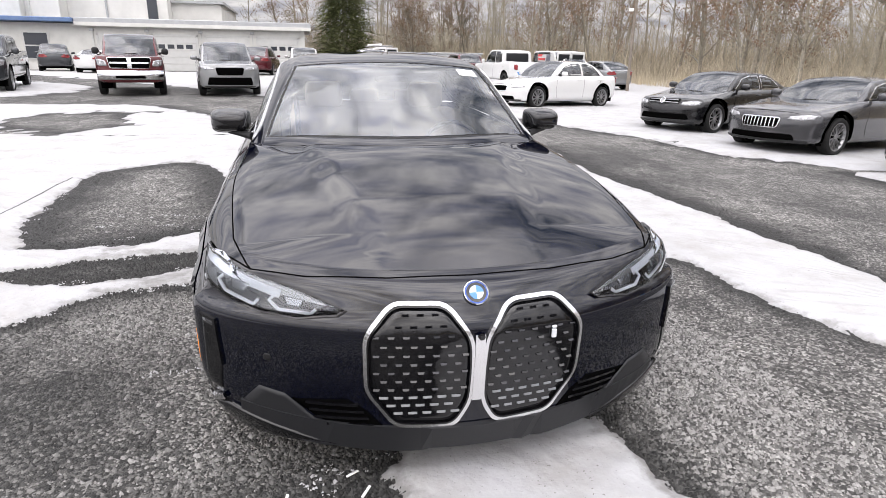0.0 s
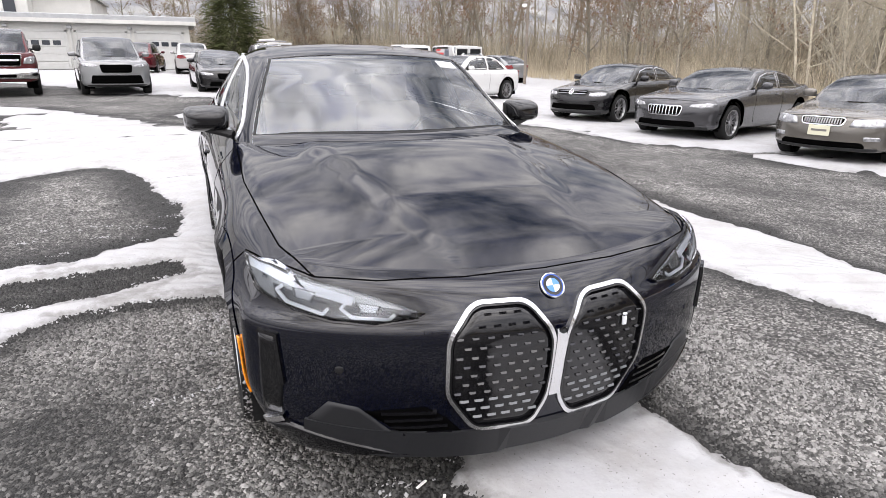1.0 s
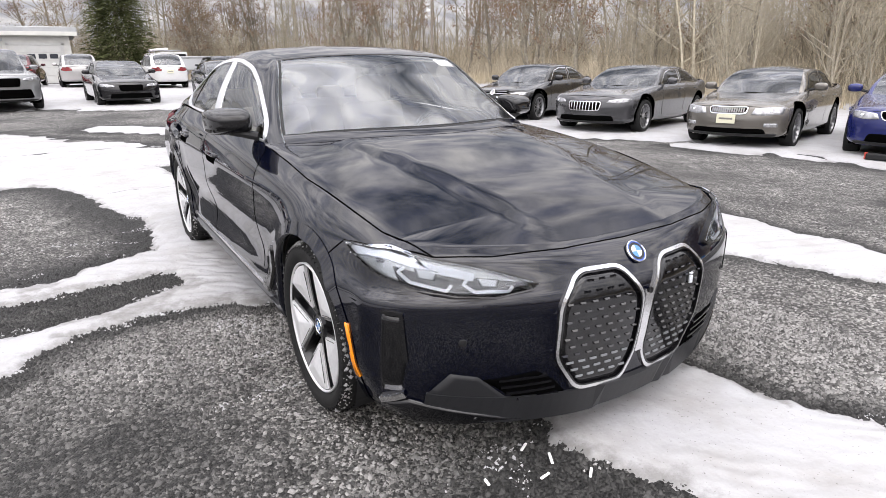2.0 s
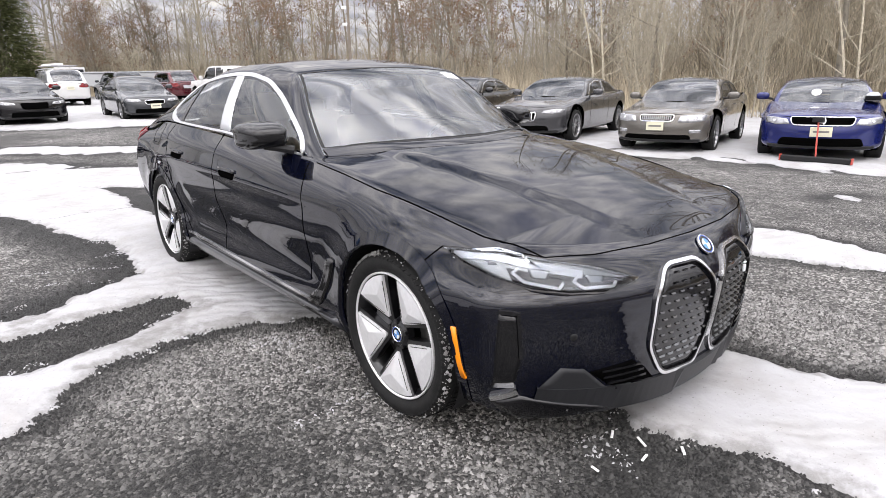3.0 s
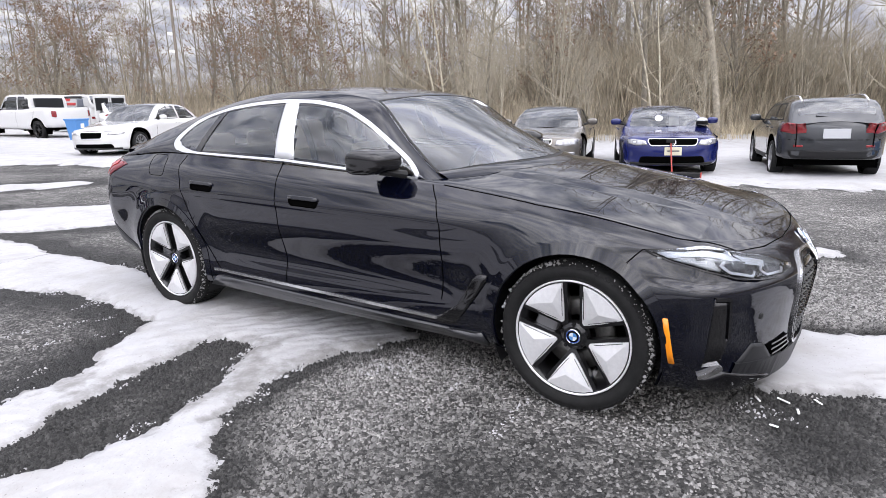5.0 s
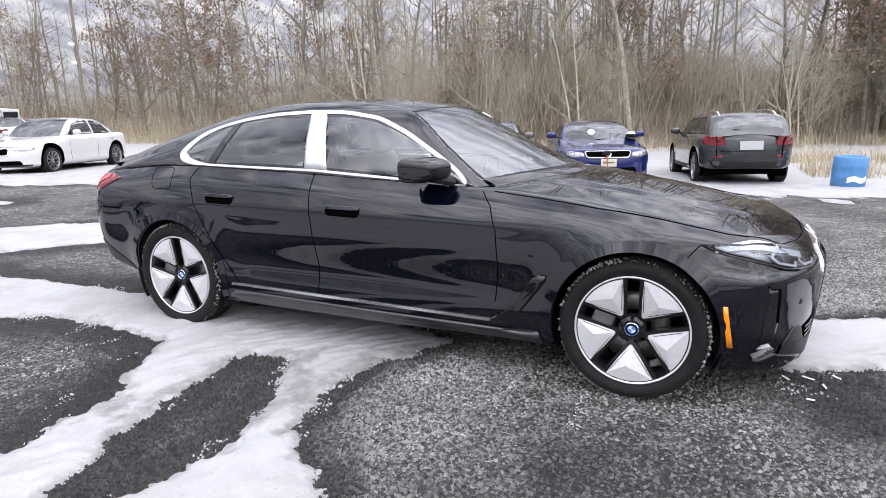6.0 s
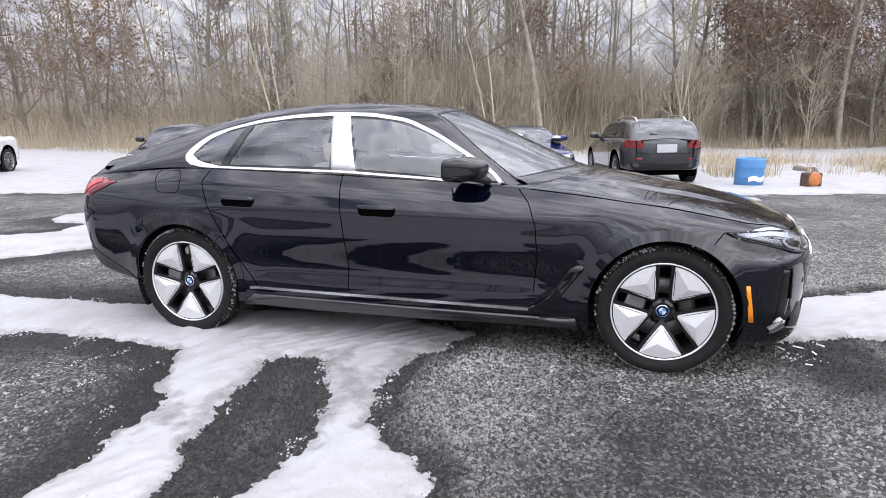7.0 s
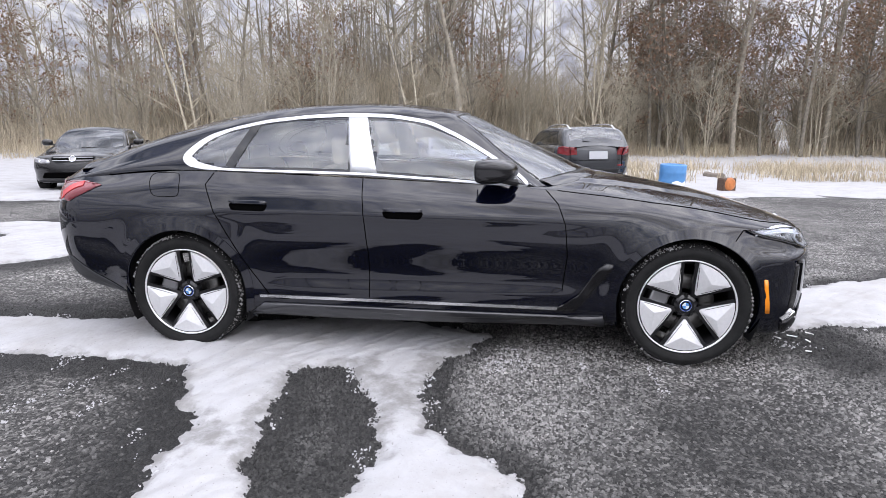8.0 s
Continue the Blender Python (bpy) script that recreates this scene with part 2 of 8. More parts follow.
M = dict(
    ground=ground_material(), snow=snow_material(),
    stone=material("crushed_stone", (0.165, 0.161, 0.155), 0.85, var=0.3, noise_scale=90, island=0.8),
    black_paint=material("black_car_paint", (0.0012, 0.0018, 0.0062), rough=0.4, coat=1.0, spec=0.0, coat_ior=1.57),
    gloss_black=material("gloss_black", (0.004, 0.004, 0.005), 0.08, spec=.4, coat=0.3),
    trim=material("black_plastic", (0.014, 0.014, 0.015), 0.55, spec=0.3, var=0.2, noise_scale=200, bump=0.05, bump_scale=900),
    stud=material("grey_grille_stud", (0.13, 0.135, 0.14), 0.35, metal=0.5),
    grey_trim=material("dark_grey_plastic", (0.017, 0.0175, 0.0195), 0.45, spec=0.35, var=0.1, noise_scale=300, bump=0.03, bump_scale=900),
    skirt=material("satin_grey_skirt", (0.02, 0.0205, 0.024), 0.4, spec=0.3, coat=0.8, coat_ior=1.6, var=0.1, noise_scale=300),
    gap=material("shut_line", (0.002, 0.002, 0.002), 0.9, spec=0.0),
    chrome=material("satin_chrome", (0.78, 0.78, 0.79), 0.24, metal=1.0),
    bright=material("bright_chrome", (0.86, 0.87, 0.88), 0.12, metal=1.0),
    film=material("silver_film", (0.62, 0.63, 0.65), 0.42, metal=0.5),
    tyre=material("tyre_rubber", (0.012, 0.012, 0.012), 0.75, spec=0.25, var=0.35, noise_scale=20, bump=0.12, bump_scale=160),
    machined=material("machined_alloy", (0.78, 0.78, 0.79), 0.35, metal=0.45, var=0.06, noise_scale=60),
    rim_black=material("black_alloy", (0.007, 0.007, 0.008), 0.3, spec=0.3, coat=0.6),
    rim_grey=material("grey_alloy", (0.32, 0.32, 0.33), 0.32, metal=0.8),
    disc=material("brake_disc", (0.13, 0.127, 0.122), 0.4, metal=0.8, var=0.3, noise_scale=30),
    glass=glass_material("car_glass", (0.94, 0.97, 0.96), 0.93, index=2.35),
    side_glass=glass_material("side_window_glass", (0.90, 0.94, 0.93), 0.95, index=2.0),
    dark_glass=glass_material("dark_car_glass", (0.62, 0.65, 0.66), 0.62),
    lens=glass_material("lamp_lens", (0.95, 0.97, 1.0), 0.95, index=1.65),
    lamp_module=material("lamp_module", (0.28, 0.29, 0.30), 0.15, metal=0.7),
    lamp_black=material("lamp_mask", (0.018, 0.018, 0.02), 0.15),
    car_lamp=material("car_lamp_reflector", (0.55, 0.56, 0.58), 0.22, metal=0.5, coat=1.0, dark=(0.2, 0.2, 0.21), noise_scale=14),
    lamp_dark=material("lamp_housing", (0.30, 0.31, 0.31), 0.25, metal=0.5),
    lamp_white=material("lamp_light_guide", (0.72, 0.74, 0.77), 0.3),
    amber=material("amber_reflector", (0.9, 0.28, 0.01), 0.25, coat=0.6),
    parked_glass=glass_material("parked_car_glass", (0.5, 0.53, 0.54), 0.55, index=1.95),
    dull_red=material("dull_red_lamp", (0.20, 0.012, 0.016), 0.2, coat=0.5),
    red=material("red_lamp", (0.5, 0.02, 0.025), 0.15, coat=0.8),
    tail_lens=material("tail_lamp_lens", (0.20, 0.035, 0.045), 0.12, coat=0.8),
    beige=material("beige_leather", (0.62, 0.54, 0.45), 0.55, var=0.12, noise_scale=40, bump=0.05, bump_scale=200),
    cabin=material("dark_cabin", (0.09, 0.086, 0.082), 0.7, var=0.2, noise_scale=30),
    blue_ring=material("blue_enamel", (0.02, 0.07, 0.33), 0.3),
    white_enamel=material("white_enamel", (0.62, 0.64, 0.67), 0.3),
    pale_blue=material("pale_blue_enamel", (0.07, 0.22, 0.5), 0.3),
    plate=material("cream_number_plate", (0.62, 0.60, 0.46), 0.5),
    ink=material("dark_ink", (0.03, 0.03, 0.05), 0.6),
    plate_ink=material("faded_plate_ink", (0.16, 0.15, 0.14), 0.6),
    grey_plate=material("grey_card_plate", (0.42, 0.43, 0.45), 0.6),
    paper=material("white_paper", (0.85, 0.85, 0.84), 0.7),
)

# ---------------------------------------------------------------- tools
from mathutils.bvhtree import BVHTree


def gz(x, y):
    """Height of the yard: level round the car, falling gently to the woods and rising to the building."""
    x, y = np.asarray(x, float), np.asarray(y, float)
    a = np.log1p(np.exp(np.clip((x - 1.2) * 2.0, -40, 40))) / 2.0
    a = np.minimum(a, 24.0)
    b = np.log1p(np.exp(np.clip((y - 5.0) * 1.2, -40, 40))) / 1.2
    b = np.minimum(b, 45.0)
    return -0.022 * a + 0.0125 * b


def gzf(x, y):
    return float(gz(x, y))


_rng = np.random.default_rng(7)
_LAT = _rng.random((256, 256))


def vnoise(x, y):
    """Smooth value noise in 0..1, one feature per unit."""
    x, y = np.asarray(x, float), np.asarray(y, float)
    xi, yi = np.floor(x).astype(int), np.floor(y).astype(int)
    fx, fy = x - xi, y - yi
    fx, fy = fx * fx * (3 - 2 * fx), fy * fy * (3 - 2 * fy)
    a, b = _LAT[xi % 256, yi % 256], _LAT[(xi + 1) % 256, yi % 256]
    c, d = _LAT[xi % 256, (yi + 1) % 256], _LAT[(xi + 1) % 256, (yi + 1) % 256]
    return (a * (1 - fx) + b * fx) * (1 - fy) + (c * (1 - fx) + d * fx) * fy


def fbm(x, y, octaves=4):
    s, a, t = 0.0, 1.0, 0.0
    for i in range(octaves):
        s = s + a * vnoise(x * 2 ** i + 17.3 * i, y * 2 ** i + 5.1 * i)
        t += a
        a *= 0.5
    return s / t


def mesh_from(name, verts, faces, smooth=False):
    me = bpy.data.meshes.new(name)
    me.from_pydata([tuple(v) for v in verts], [], [tuple(f) for f in faces])
    if smooth:
        me.polygons.foreach_set("use_smooth", [True] * len(me.polygons))
    me.update()
    return me


def part(name, data, mat, parent=None, label="", smooth=None):
    """One mesh object, from a bmesh or a mesh, under a thing or a part."""
    if isinstance(data, bmesh.types.BMesh):
        me = bpy.data.meshes.new(name)
        data.to_mesh(me)
        data.free()
    else:
        me = data
    if smooth is not None:
        me.polygons.foreach_set("use_smooth", [smooth] * len(me.polygons))
    if mat is not None and not me.materials:
        me.materials.append(mat)
    ob = new(name, me)
    if parent is not None:
        ob.parent = parent
    if label:
        tagged(ob, label=label)
    return ob


def thing(name, label, category, group="", kind="", at=None):
    ob = new(name)
    ob.empty_display_size = 0.2
    if at is not None:
        ob.matrix_basis = at
    return tagged(ob, label, category, group, kind)


def box_bm(lo, hi, bevel=0.0, seg=2, bm=None):
    bm = bm or bmesh.new()
    r = bmesh.ops.create_cube(bm, size=1.0)
    for v in r["verts"]:
        v.co = Vector([lo[i] + (v.co[i] + 0.5) * (hi[i] - lo[i]) for i in range(3)])
    if bevel:
        es = list({e for v in r["verts"] for e in v.link_edges})
        bmesh.ops.bevel(bm, geom=es, offset=bevel, segments=seg, affect="EDGES", profile=0.5)
    return bm


def tube_bm(pts, radii, sides=8, caps=True, bm=None):
    """A tube along pts; radii one number or one a point."""
    bm = bm or bmesh.new()
    pts = [Vector(p) for p in pts]
    if not hasattr(radii, "__len__"):
        radii = [radii] * len(pts)
    rings = []
    up = None
    for i, p in enumerate(pts):
        d = (pts[min(i + 1, len(pts) - 1)] - pts[max(i - 1, 0)]).normalized()
        if up is None:
            up = Vector((0, 0, 1)) if abs(d.z) < 0.9 else Vector((1, 0, 0))
        a = d.cross(up).normalized()
        b = a.cross(d).normalized()
        up = b
        rings.append([bm.verts.new(p + radii[i] * (a * math.cos(2 * math.pi * k / sides) + b * math.sin(2 * math.pi * k / sides))) for k in range(sides)])
    for r, s in zip(rings, rings[1:]):
        for k in range(sides):
            bm.faces.new((r[k], r[(k + 1) % sides], s[(k + 1) % sides], s[k]))
    if caps:
        bm.faces.new(rings[0][::-1])
        bm.faces.new(rings[-1])
    return bm


def lathe_bm(profile, sides=48, axis="x", bm=None, closed=False):
    """Turns (along, radius) pairs round an axis through the origin."""
    bm = bm or bmesh.new()
    rings = []
    for a, r in profile:
        ring = []
        for k in range(sides):
            t = 2 * math.pi * k / sides
            c, s = r * math.cos(t), r * math.sin(t)
            ring.append(bm.verts.new({"x": (a, c, s), "y": (c, a, s), "z": (c, s, a)}[axis]))
        rings.append(ring)
    pairs = list(zip(rings, rings[1:])) + ([(rings[-1], rings[0])] if closed else [])
    for r, s in pairs:
        for k in range(sides):
            bm.faces.new((r[k], r[(k + 1) % sides], s[(k + 1) % sides], s[k]))
    bmesh.ops.recalc_face_normals(bm, faces=bm.faces)
    return bm


def hermite(xs, ys, q):
    """A smooth curve through (xs, ys), xs rising, taken at q."""
    xs, ys, q = np.asarray(xs, float), np.asarray(ys, float), np.asarray(q, float)
    d = np.diff(ys) / np.diff(xs)
    m = np.empty_like(ys)
    m[0], m[-1] = d[0], d[-1]
    h = np.diff(xs)
    m[1:-1] = (d[:-1] * h[1:] + d[1:] * h[:-1]) / (h[1:] + h[:-1])
    i = np.clip(np.searchsorted(xs, q) - 1, 0, len(xs) - 2)
    t = np.clip((q - xs[i]) / h[i], 0, 1)
    return ((1 + 2 * t) * (1 - t) ** 2 * ys[i] + t * (1 - t) ** 2 * h[i] * m[i]
            + t * t * (3 - 2 * t) * ys[i + 1] + t * t * (t - 1) * h[i] * m[i + 1])


def mono(xs, ys, q):
    """Like hermite, but with no overshoot at steps."""
    xs, ys, q = np.asarray(xs, float), np.asarray(ys, float), np.asarray(q, float)
    h = np.diff(xs)
    d = np.diff(ys) / h
    m = np.zeros_like(ys)
    m[0], m[-1] = d[0], d[-1]
    same = d[:-1] * d[1:] > 0
    w1, w2 = 2 * h[1:] + h[:-1], h[1:] + 2 * h[:-1]
    m[1:-1] = np.where(same, (w1 + w2) / (w1 / np.where(d[:-1] == 0, 1, d[:-1]) + w2 / np.where(d[1:] == 0, 1, d[1:]) + 1e-12), 0)
    i = np.clip(np.searchsorted(xs, q) - 1, 0, len(xs) - 2)
    t = np.clip((q - xs[i]) / h[i], 0, 1)
    return ((1 + 2 * t) * (1 - t) ** 2 * ys[i] + t * (1 - t) ** 2 * h[i] * m[i]
            + t * t * (3 - 2 * t) * ys[i + 1] + t * t * (t - 1) * h[i] * m[i + 1])


def inside(poly, y, z):
    """Which of the points (y, z) lie inside the polygon."""
    y, z = np.asarray(y), np.asarray(z)
    hit = np.zeros(y.shape, bool)
    n = len(poly)
    for i in range(n):
        (a, b), (c, d) = poly[i], poly[(i + 1) % n]
        cond = (b > z) != (d > z)
        xx = (c - a) * (z - b) / ((d - b) if d != b else 1e-9) + a
        hit ^= cond & (y < xx)
    return hit


def rounded(poly, r=0.02, n=4):
    """The polygon with its corners rounded."""
    out = []
    k = len(poly)
    for i in range(k):
        p, a, b = Vector(poly[i]), Vector(poly[i - 1]), Vector(poly[(i + 1) % k])
        ra = min(r, (a - p).length * 0.45); rb = min(r, (b - p).length * 0.45)
        s, e = p + (a - p).normalized() * ra, p + (b - p).normalized() * rb
        for j in range(n + 1):
            t = j / n
            out.append(tuple((1 - t) ** 2 * s + 2 * t * (1 - t) * p + t * t * e))
    return out


def resample(pts, step, closed=False):
    pts = [Vector(p) for p in pts]
    if closed:
        pts = pts + [pts[0]]
    out = [pts[0]]
    for a, b in zip(pts, pts[1:]):
        n = max(1, int(math.ceil((b - a).length / step)))
        out += [a.lerp(b, j / n) for j in range(1, n + 1)]
    return out[:-1] if closed else out

# ---------------------------------------------------------------- car kit
class Shell:
    """A car's outer skin, lofted from level lines along the body, a hood deck and a cabin; front axle at y = 0, nose to -y."""

    def __init__(self, s, fine):
        self.s = s
        fineness = {2: (44, 260, 30, 7, 18, 150, (10, 5, 14)), 1: (16, 84, 10, 3, 8, 54, (5, 3, 6))}[fine]
        nn, ns, nt, m, nf, ng, gh = fineness
        self.margin = .014 if fine == 2 else .03
        Y = s["Y"]
        yN, yT = Y[0], Y[-1]
        self.grids, self.labels = [], []
        lev = []
        for k in range(len(s["X"])):
            X, Z = s["X"][k], s["Z"][k]
            ys = np.linspace(yN, yT, ns)
            side = np.stack([hermite(Y, X, ys), ys, hermite(Y, Z, ys)], 1)
            cols = []
            for end, (yc, zc, a, b) in (("nose", s["nose"][k]), ("tail", s["tail"][k])):
                p0 = side[0] if end == "nose" else side[-1]
                q = side[1] if end == "nose" else side[-2]
                d = (p0 - q)[:2]
                d = d / np.linalg.norm(d)
                p1 = p0[:2] + d * a
                p2 = np.array([b, yc])
                p3 = np.array([0.0, yc])
                n = nn if end == "nose" else nt
                t = np.linspace(0, 1, n + 1)[1:, None]
                xy = (1 - t) ** 3 * p0[:2] + 3 * t * (1 - t) ** 2 * p1 + 3 * t * t * (1 - t) * p2 + t ** 3 * p3
                z = p0[2] + (zc - p0[2]) * (3 * t ** 2 - 2 * t ** 3)
                cols.append(np.hstack([xy, z]))
            lev.append(np.vstack([cols[0][::-1], side, cols[1]]))
        lev = np.array(lev)
        q = np.linspace(0, len(lev) - 1, m * (len(lev) - 1) + 1)
        low = np.empty((len(q), lev.shape[1], 3))
        for c in range(lev.shape[1]):
            for i in range(3):
                low[:, c, i] = hermite(np.arange(len(lev)), lev[:, c, i], q)
        if s.get("relief"):
            low[..., 0] += s["relief"](low[..., 0], low[..., 1], low[..., 2])
        # wheel openings
        self.arches = [(0.0, s["arch_z"], s["arch_r"]), (s["wb"], s["arch_z"] + s.get("arch_dz", 0), s["arch_r"])]
        self.low = low
        self.nn = nn
        self.add(low, self.label_low)
        top = low[-1]
        cols = [c for c in range(top.shape[0]) if top[c, 1] < s["hood_end"]]
        f = np.linspace(1, 0, nf + 1)[:, None]
        t = top[cols]
        zc = hermite([p[0] for p in s["hood"]], [p[1] for p in s["hood"]], t[:, 1])
        deck = np.empty((nf + 1, len(cols), 3))
        deck[..., 0] = t[:, 0] * f
        deck[..., 1] = t[:, 1]
        deck[..., 2] = t[:, 2] + (np.maximum(zc - t[:, 2], 0)) * (1 - np.abs(f) ** 2.3)
        if s.get("dome"):
            xc = 0.25 + 0.2 * (t[:, 1] + 0.77)
            ax = np.abs(deck[..., 0])
            e = np.clip((xc + 0.02 - ax) / 0.04, 0, 1)
            grow = np.clip((t[:, 1] + 0.72) / 0.5, 0, 1)
            deck[..., 2] += s["dome"] * e * e * (3 - 2 * e) * grow
        self.add(deck, lambda c: np.where(np.ones(len(c), bool), "hood", ""))
        if s.get("rear_deck"):
            # flat deck behind the cab, for a pickup's bed
            cols = [c for c in range(top.shape[0]) if top[c, 1] > s["rear_deck"]]
            t = top[cols]
            f = np.linspace(1, 0, 7)[:, None]
            g = np.empty((7, len(cols), 3))
            g[..., 0] = t[:, 0] * f
            g[..., 1] = t[:, 1]
            g[..., 2] = t[:, 2] - 0.28 * (f < 0.93)
            self.add(g[:, ::-1], lambda c: np.where(np.ones(len(c), bool), "bed", ""))
        G = np.array(s["cabin"])
        ys = np.linspace(G[0, 0], G[-1, 0], ng)
        self.curve = mono if s.get("crisp") else hermite
        v = [self.curve(G[:, 0], G[:, i], ys) for i in range(1, 8)]
        xb, zb, xw, zw, xr, zr, zc = v
        n1, n2, n3 = gh
        cab = np.empty((n1 + n2 + n3 + 1, ng, 3))
        for j in range(ng):
            # side glass, then the rounded rail, then the crowned top
            u = np.linspace(0, 1, n1 + 1)
            bow = 0.018 * np.sin(np.pi * u)
            cab[:n1 + 1, j, 0] = xb[j] + (xw[j] - xb[j]) * u + bow
            cab[:n1 + 1, j, 2] = zb[j] + (zw[j] - zb[j]) * u
            u = np.linspace(0, 1, n2 + 1)[1:]
            cx, cz = xw[j] * .35 + xr[j] * .65, zw[j] * .25 + zr[j] * .75 + .35 * max(zr[j] - zw[j], 0) * .4
            cab[n1 + 1:n1 + n2 + 1, j, 0] = (1 - u) ** 2 * xw[j] + 2 * u * (1 - u) * cx + u * u * xr[j]
            cab[n1 + 1:n1 + n2 + 1, j, 2] = (1 - u) ** 2 * zw[j] + 2 * u * (1 - u) * cz + u * u * zr[j]
            u = 1 - np.linspace(0, 1, n3 + 1)[1:]
            cab[n1 + n2 + 1:, j, 0] = xr[j] * u
            cab[n1 + n2 + 1:, j, 2] = zr[j] + (zc[j] - zr[j]) * (1 - u ** 2.1)
            cab[:, j, 1] = ys[j]
        self.cab = cab
        self.n1, self.n2 = n1, n2
        self.add(cab, self.label_cab)
        self.finish()

    def label_low(self, c):
        y, z = c[:, 1], c[:, 2]
        s = self.s
        lab = np.full(len(c), "body", dtype=object)
        doors = s.get("doors")
        if doors:
            for i, poly in enumerate(doors):
                lab[inside(poly, y, z) & (np.abs(c[:, 0]) > 0.4)] = "door%d" % i
        lab[(y < s["bumper_y"]) & (lab == "body")] = "bumper"
        lab[(y > s["tail_y"]) & (lab == "body")] = "rear"
        for ay, az, ar in self.arches:
            lab[(np.hypot(y - ay, z - az) < ar + self.margin) & (np.abs(c[:, 0]) > 0.45)] = "cut"
        if "holes" in s:
            for poly in s["holes"]:
                lab[inside(poly, c[:, 0], z) & (y < -0.1)] = "cut"
        return lab

    def label_cab(self, c):
        s = self.s
        x, y, z = np.abs(c[:, 0]), c[:, 1], c[:, 2]
        lab = np.full(len(c), "roof", dtype=object)
        g = np.array(s["cabin"])
        xr = self.curve(g[:, 0], g[:, 5], y)
        zr = self.curve(g[:, 0], g[:, 6], y)
        ws, bl = s["screen_top"], s["rear_glass"]
        lab[(x < xr - 0.012) & (z > zr - 0.02) & (y < ws + 0.12 * x * x)] = "windshield"
        if "base" in s:
            lab[(y < s["base"][0] + s["base"][1] * x * x - .02)] = "cut"
        if bl:
            lab[(x < xr - 0.05) & (z > zr - 0.02) & (y > bl[0]) & (y < bl[1])] = "rear_window"
        side = z < zr + 0.02
        for i, poly in enumerate(s["side_glass"]):
            lab[inside(poly, y, z) & side & (x > 0.3)] = "side%d" % i
        return lab

    def add(self, grid, label):
        self.grids.append((grid, label))

    def finish(self):
        V, F, Lb = [], [], []
        base = 0
        for grid, label in self.grids:
            R, C, _ = grid.shape
            idx = np.arange(R * C).reshape(R, C)
            quads = np.stack([idx[:-1, :-1], idx[:-1, 1:], idx[1:, 1:], idx[1:, :-1]], -1).reshape(-1, 4)
            flat = grid.reshape(-1, 3)
            for sx in (-1, 1):
                P = flat * np.array([sx, 1, 1])
                c = P[quads].mean(1)
                q = quads if sx > 0 else quads[:, ::-1]
                V.append(P)
                F.append(q + base)
                Lb.append(label(c))
                base += len(P)
        V, F, Lb = np.vstack(V), np.vstack(F), np.concatenate(Lb)
        key = np.round(V * 2e4).astype(np.int64)
        _, first, inv = np.unique(key, axis=0, return_index=True, return_inverse=True)
        V, F = V[first], inv.reshape(-1)[F]
        faces, labs = [], []
        for f, l in zip(F.tolist(), Lb.tolist()):
            g = []
            for i in f:
                if i not in g:
                    g.append(i)
            if len(g) > 2:
                faces.append(g)
                labs.append(l)
        n = np.zeros_like(V)
        A = np.array([f[:3] if len(f) == 3 else [f[0], f[1], f[2]] for f in faces])
        B = np.array([f[:3] if len(f) == 3 else [f[0], f[2], f[3]] for f in faces])
        fn = np.cross(V[A[:, 1]] - V[A[:, 0]], V[A[:, 2]] - V[A[:, 0]]) + np.cross(V[B[:, 1]] - V[B[:, 0]], V[B[:, 2]] - V[B[:, 0]])
        for i, f in enumerate(faces):
            for k in f:
                n[k] += fn[i]
        n /= np.maximum(np.linalg.norm(n, axis=1)[:, None], 1e-12)
        self.V, self.F, self.L, self.N = V, faces, np.array(labs, dtype=object), n
        keep = [f for f, l in zip(faces, labs) if l != "cut"]
        vv = [Vector(v) for v in V]
        self.bvh = BVHTree.FromPolygons(vv, keep)
        up = ("roof", "windshield", "rear_window", "side0", "side1", "side2")
        self.cab_bvh = BVHTree.FromPolygons(vv, [f for f, l in zip(faces, labs) if l in up])

    def cut(self, name, want):
        """The mesh of the faces that want() picks, with the whole skin's normals."""
        cent = np.array([self.V[f].mean(0) for f in self.F]) if not hasattr(self, "C") else self.C
        self.C = cent
        sel = np.nonzero(want(self.L, cent))[0]
        if not len(sel):
            return None
        used = sorted({i for k in sel for i in self.F[k]})
        m = {i: j for j, i in enumerate(used)}
        me = mesh_from(name, self.V[used], [[m[i] for i in self.F[k]] for k in sel], smooth=True)
        me.normals_split_custom_set_from_vertices([tuple(v) for v in self.N[used]])
        return me

    def side(self, y, z, sx=-1):
        h = self.bvh.ray_cast(Vector((sx * 3, y, z)), Vector((-sx, 0, 0)))
        return (h[0], h[1] if h[1].x * sx > 0 else -h[1]) if h[0] else (Vector((sx * 0.8, y, z)), Vector((sx, 0, 0)))

    def front(self, x, z):
        h = self.bvh.ray_cast(Vector((x, -3, z)), Vector((0, 1, 0)))
        return (h[0], h[1] if h[1].y < 0 else -h[1]) if h[0] else (Vector((x, -0.7, z)), Vector((0, -1, 0)))

    def back(self, x, z):
        h = self.bvh.ray_cast(Vector((x, 9, z)), Vector((0, -1, 0)))
        return (h[0], h[1] if h[1].y > 0 else -h[1]) if h[0] else (Vector((x, 4, z)), Vector((0, 1, 0)))

    def top(self, x, y):
        h = self.bvh.ray_cast(Vector((x, y, 4)), Vector((0, 0, -1)))
        return (h[0], h[1] if h[1].z > 0 else -h[1]) if h[0] else (Vector((x, y, 0.8)), Vector((0, 0, 1)))

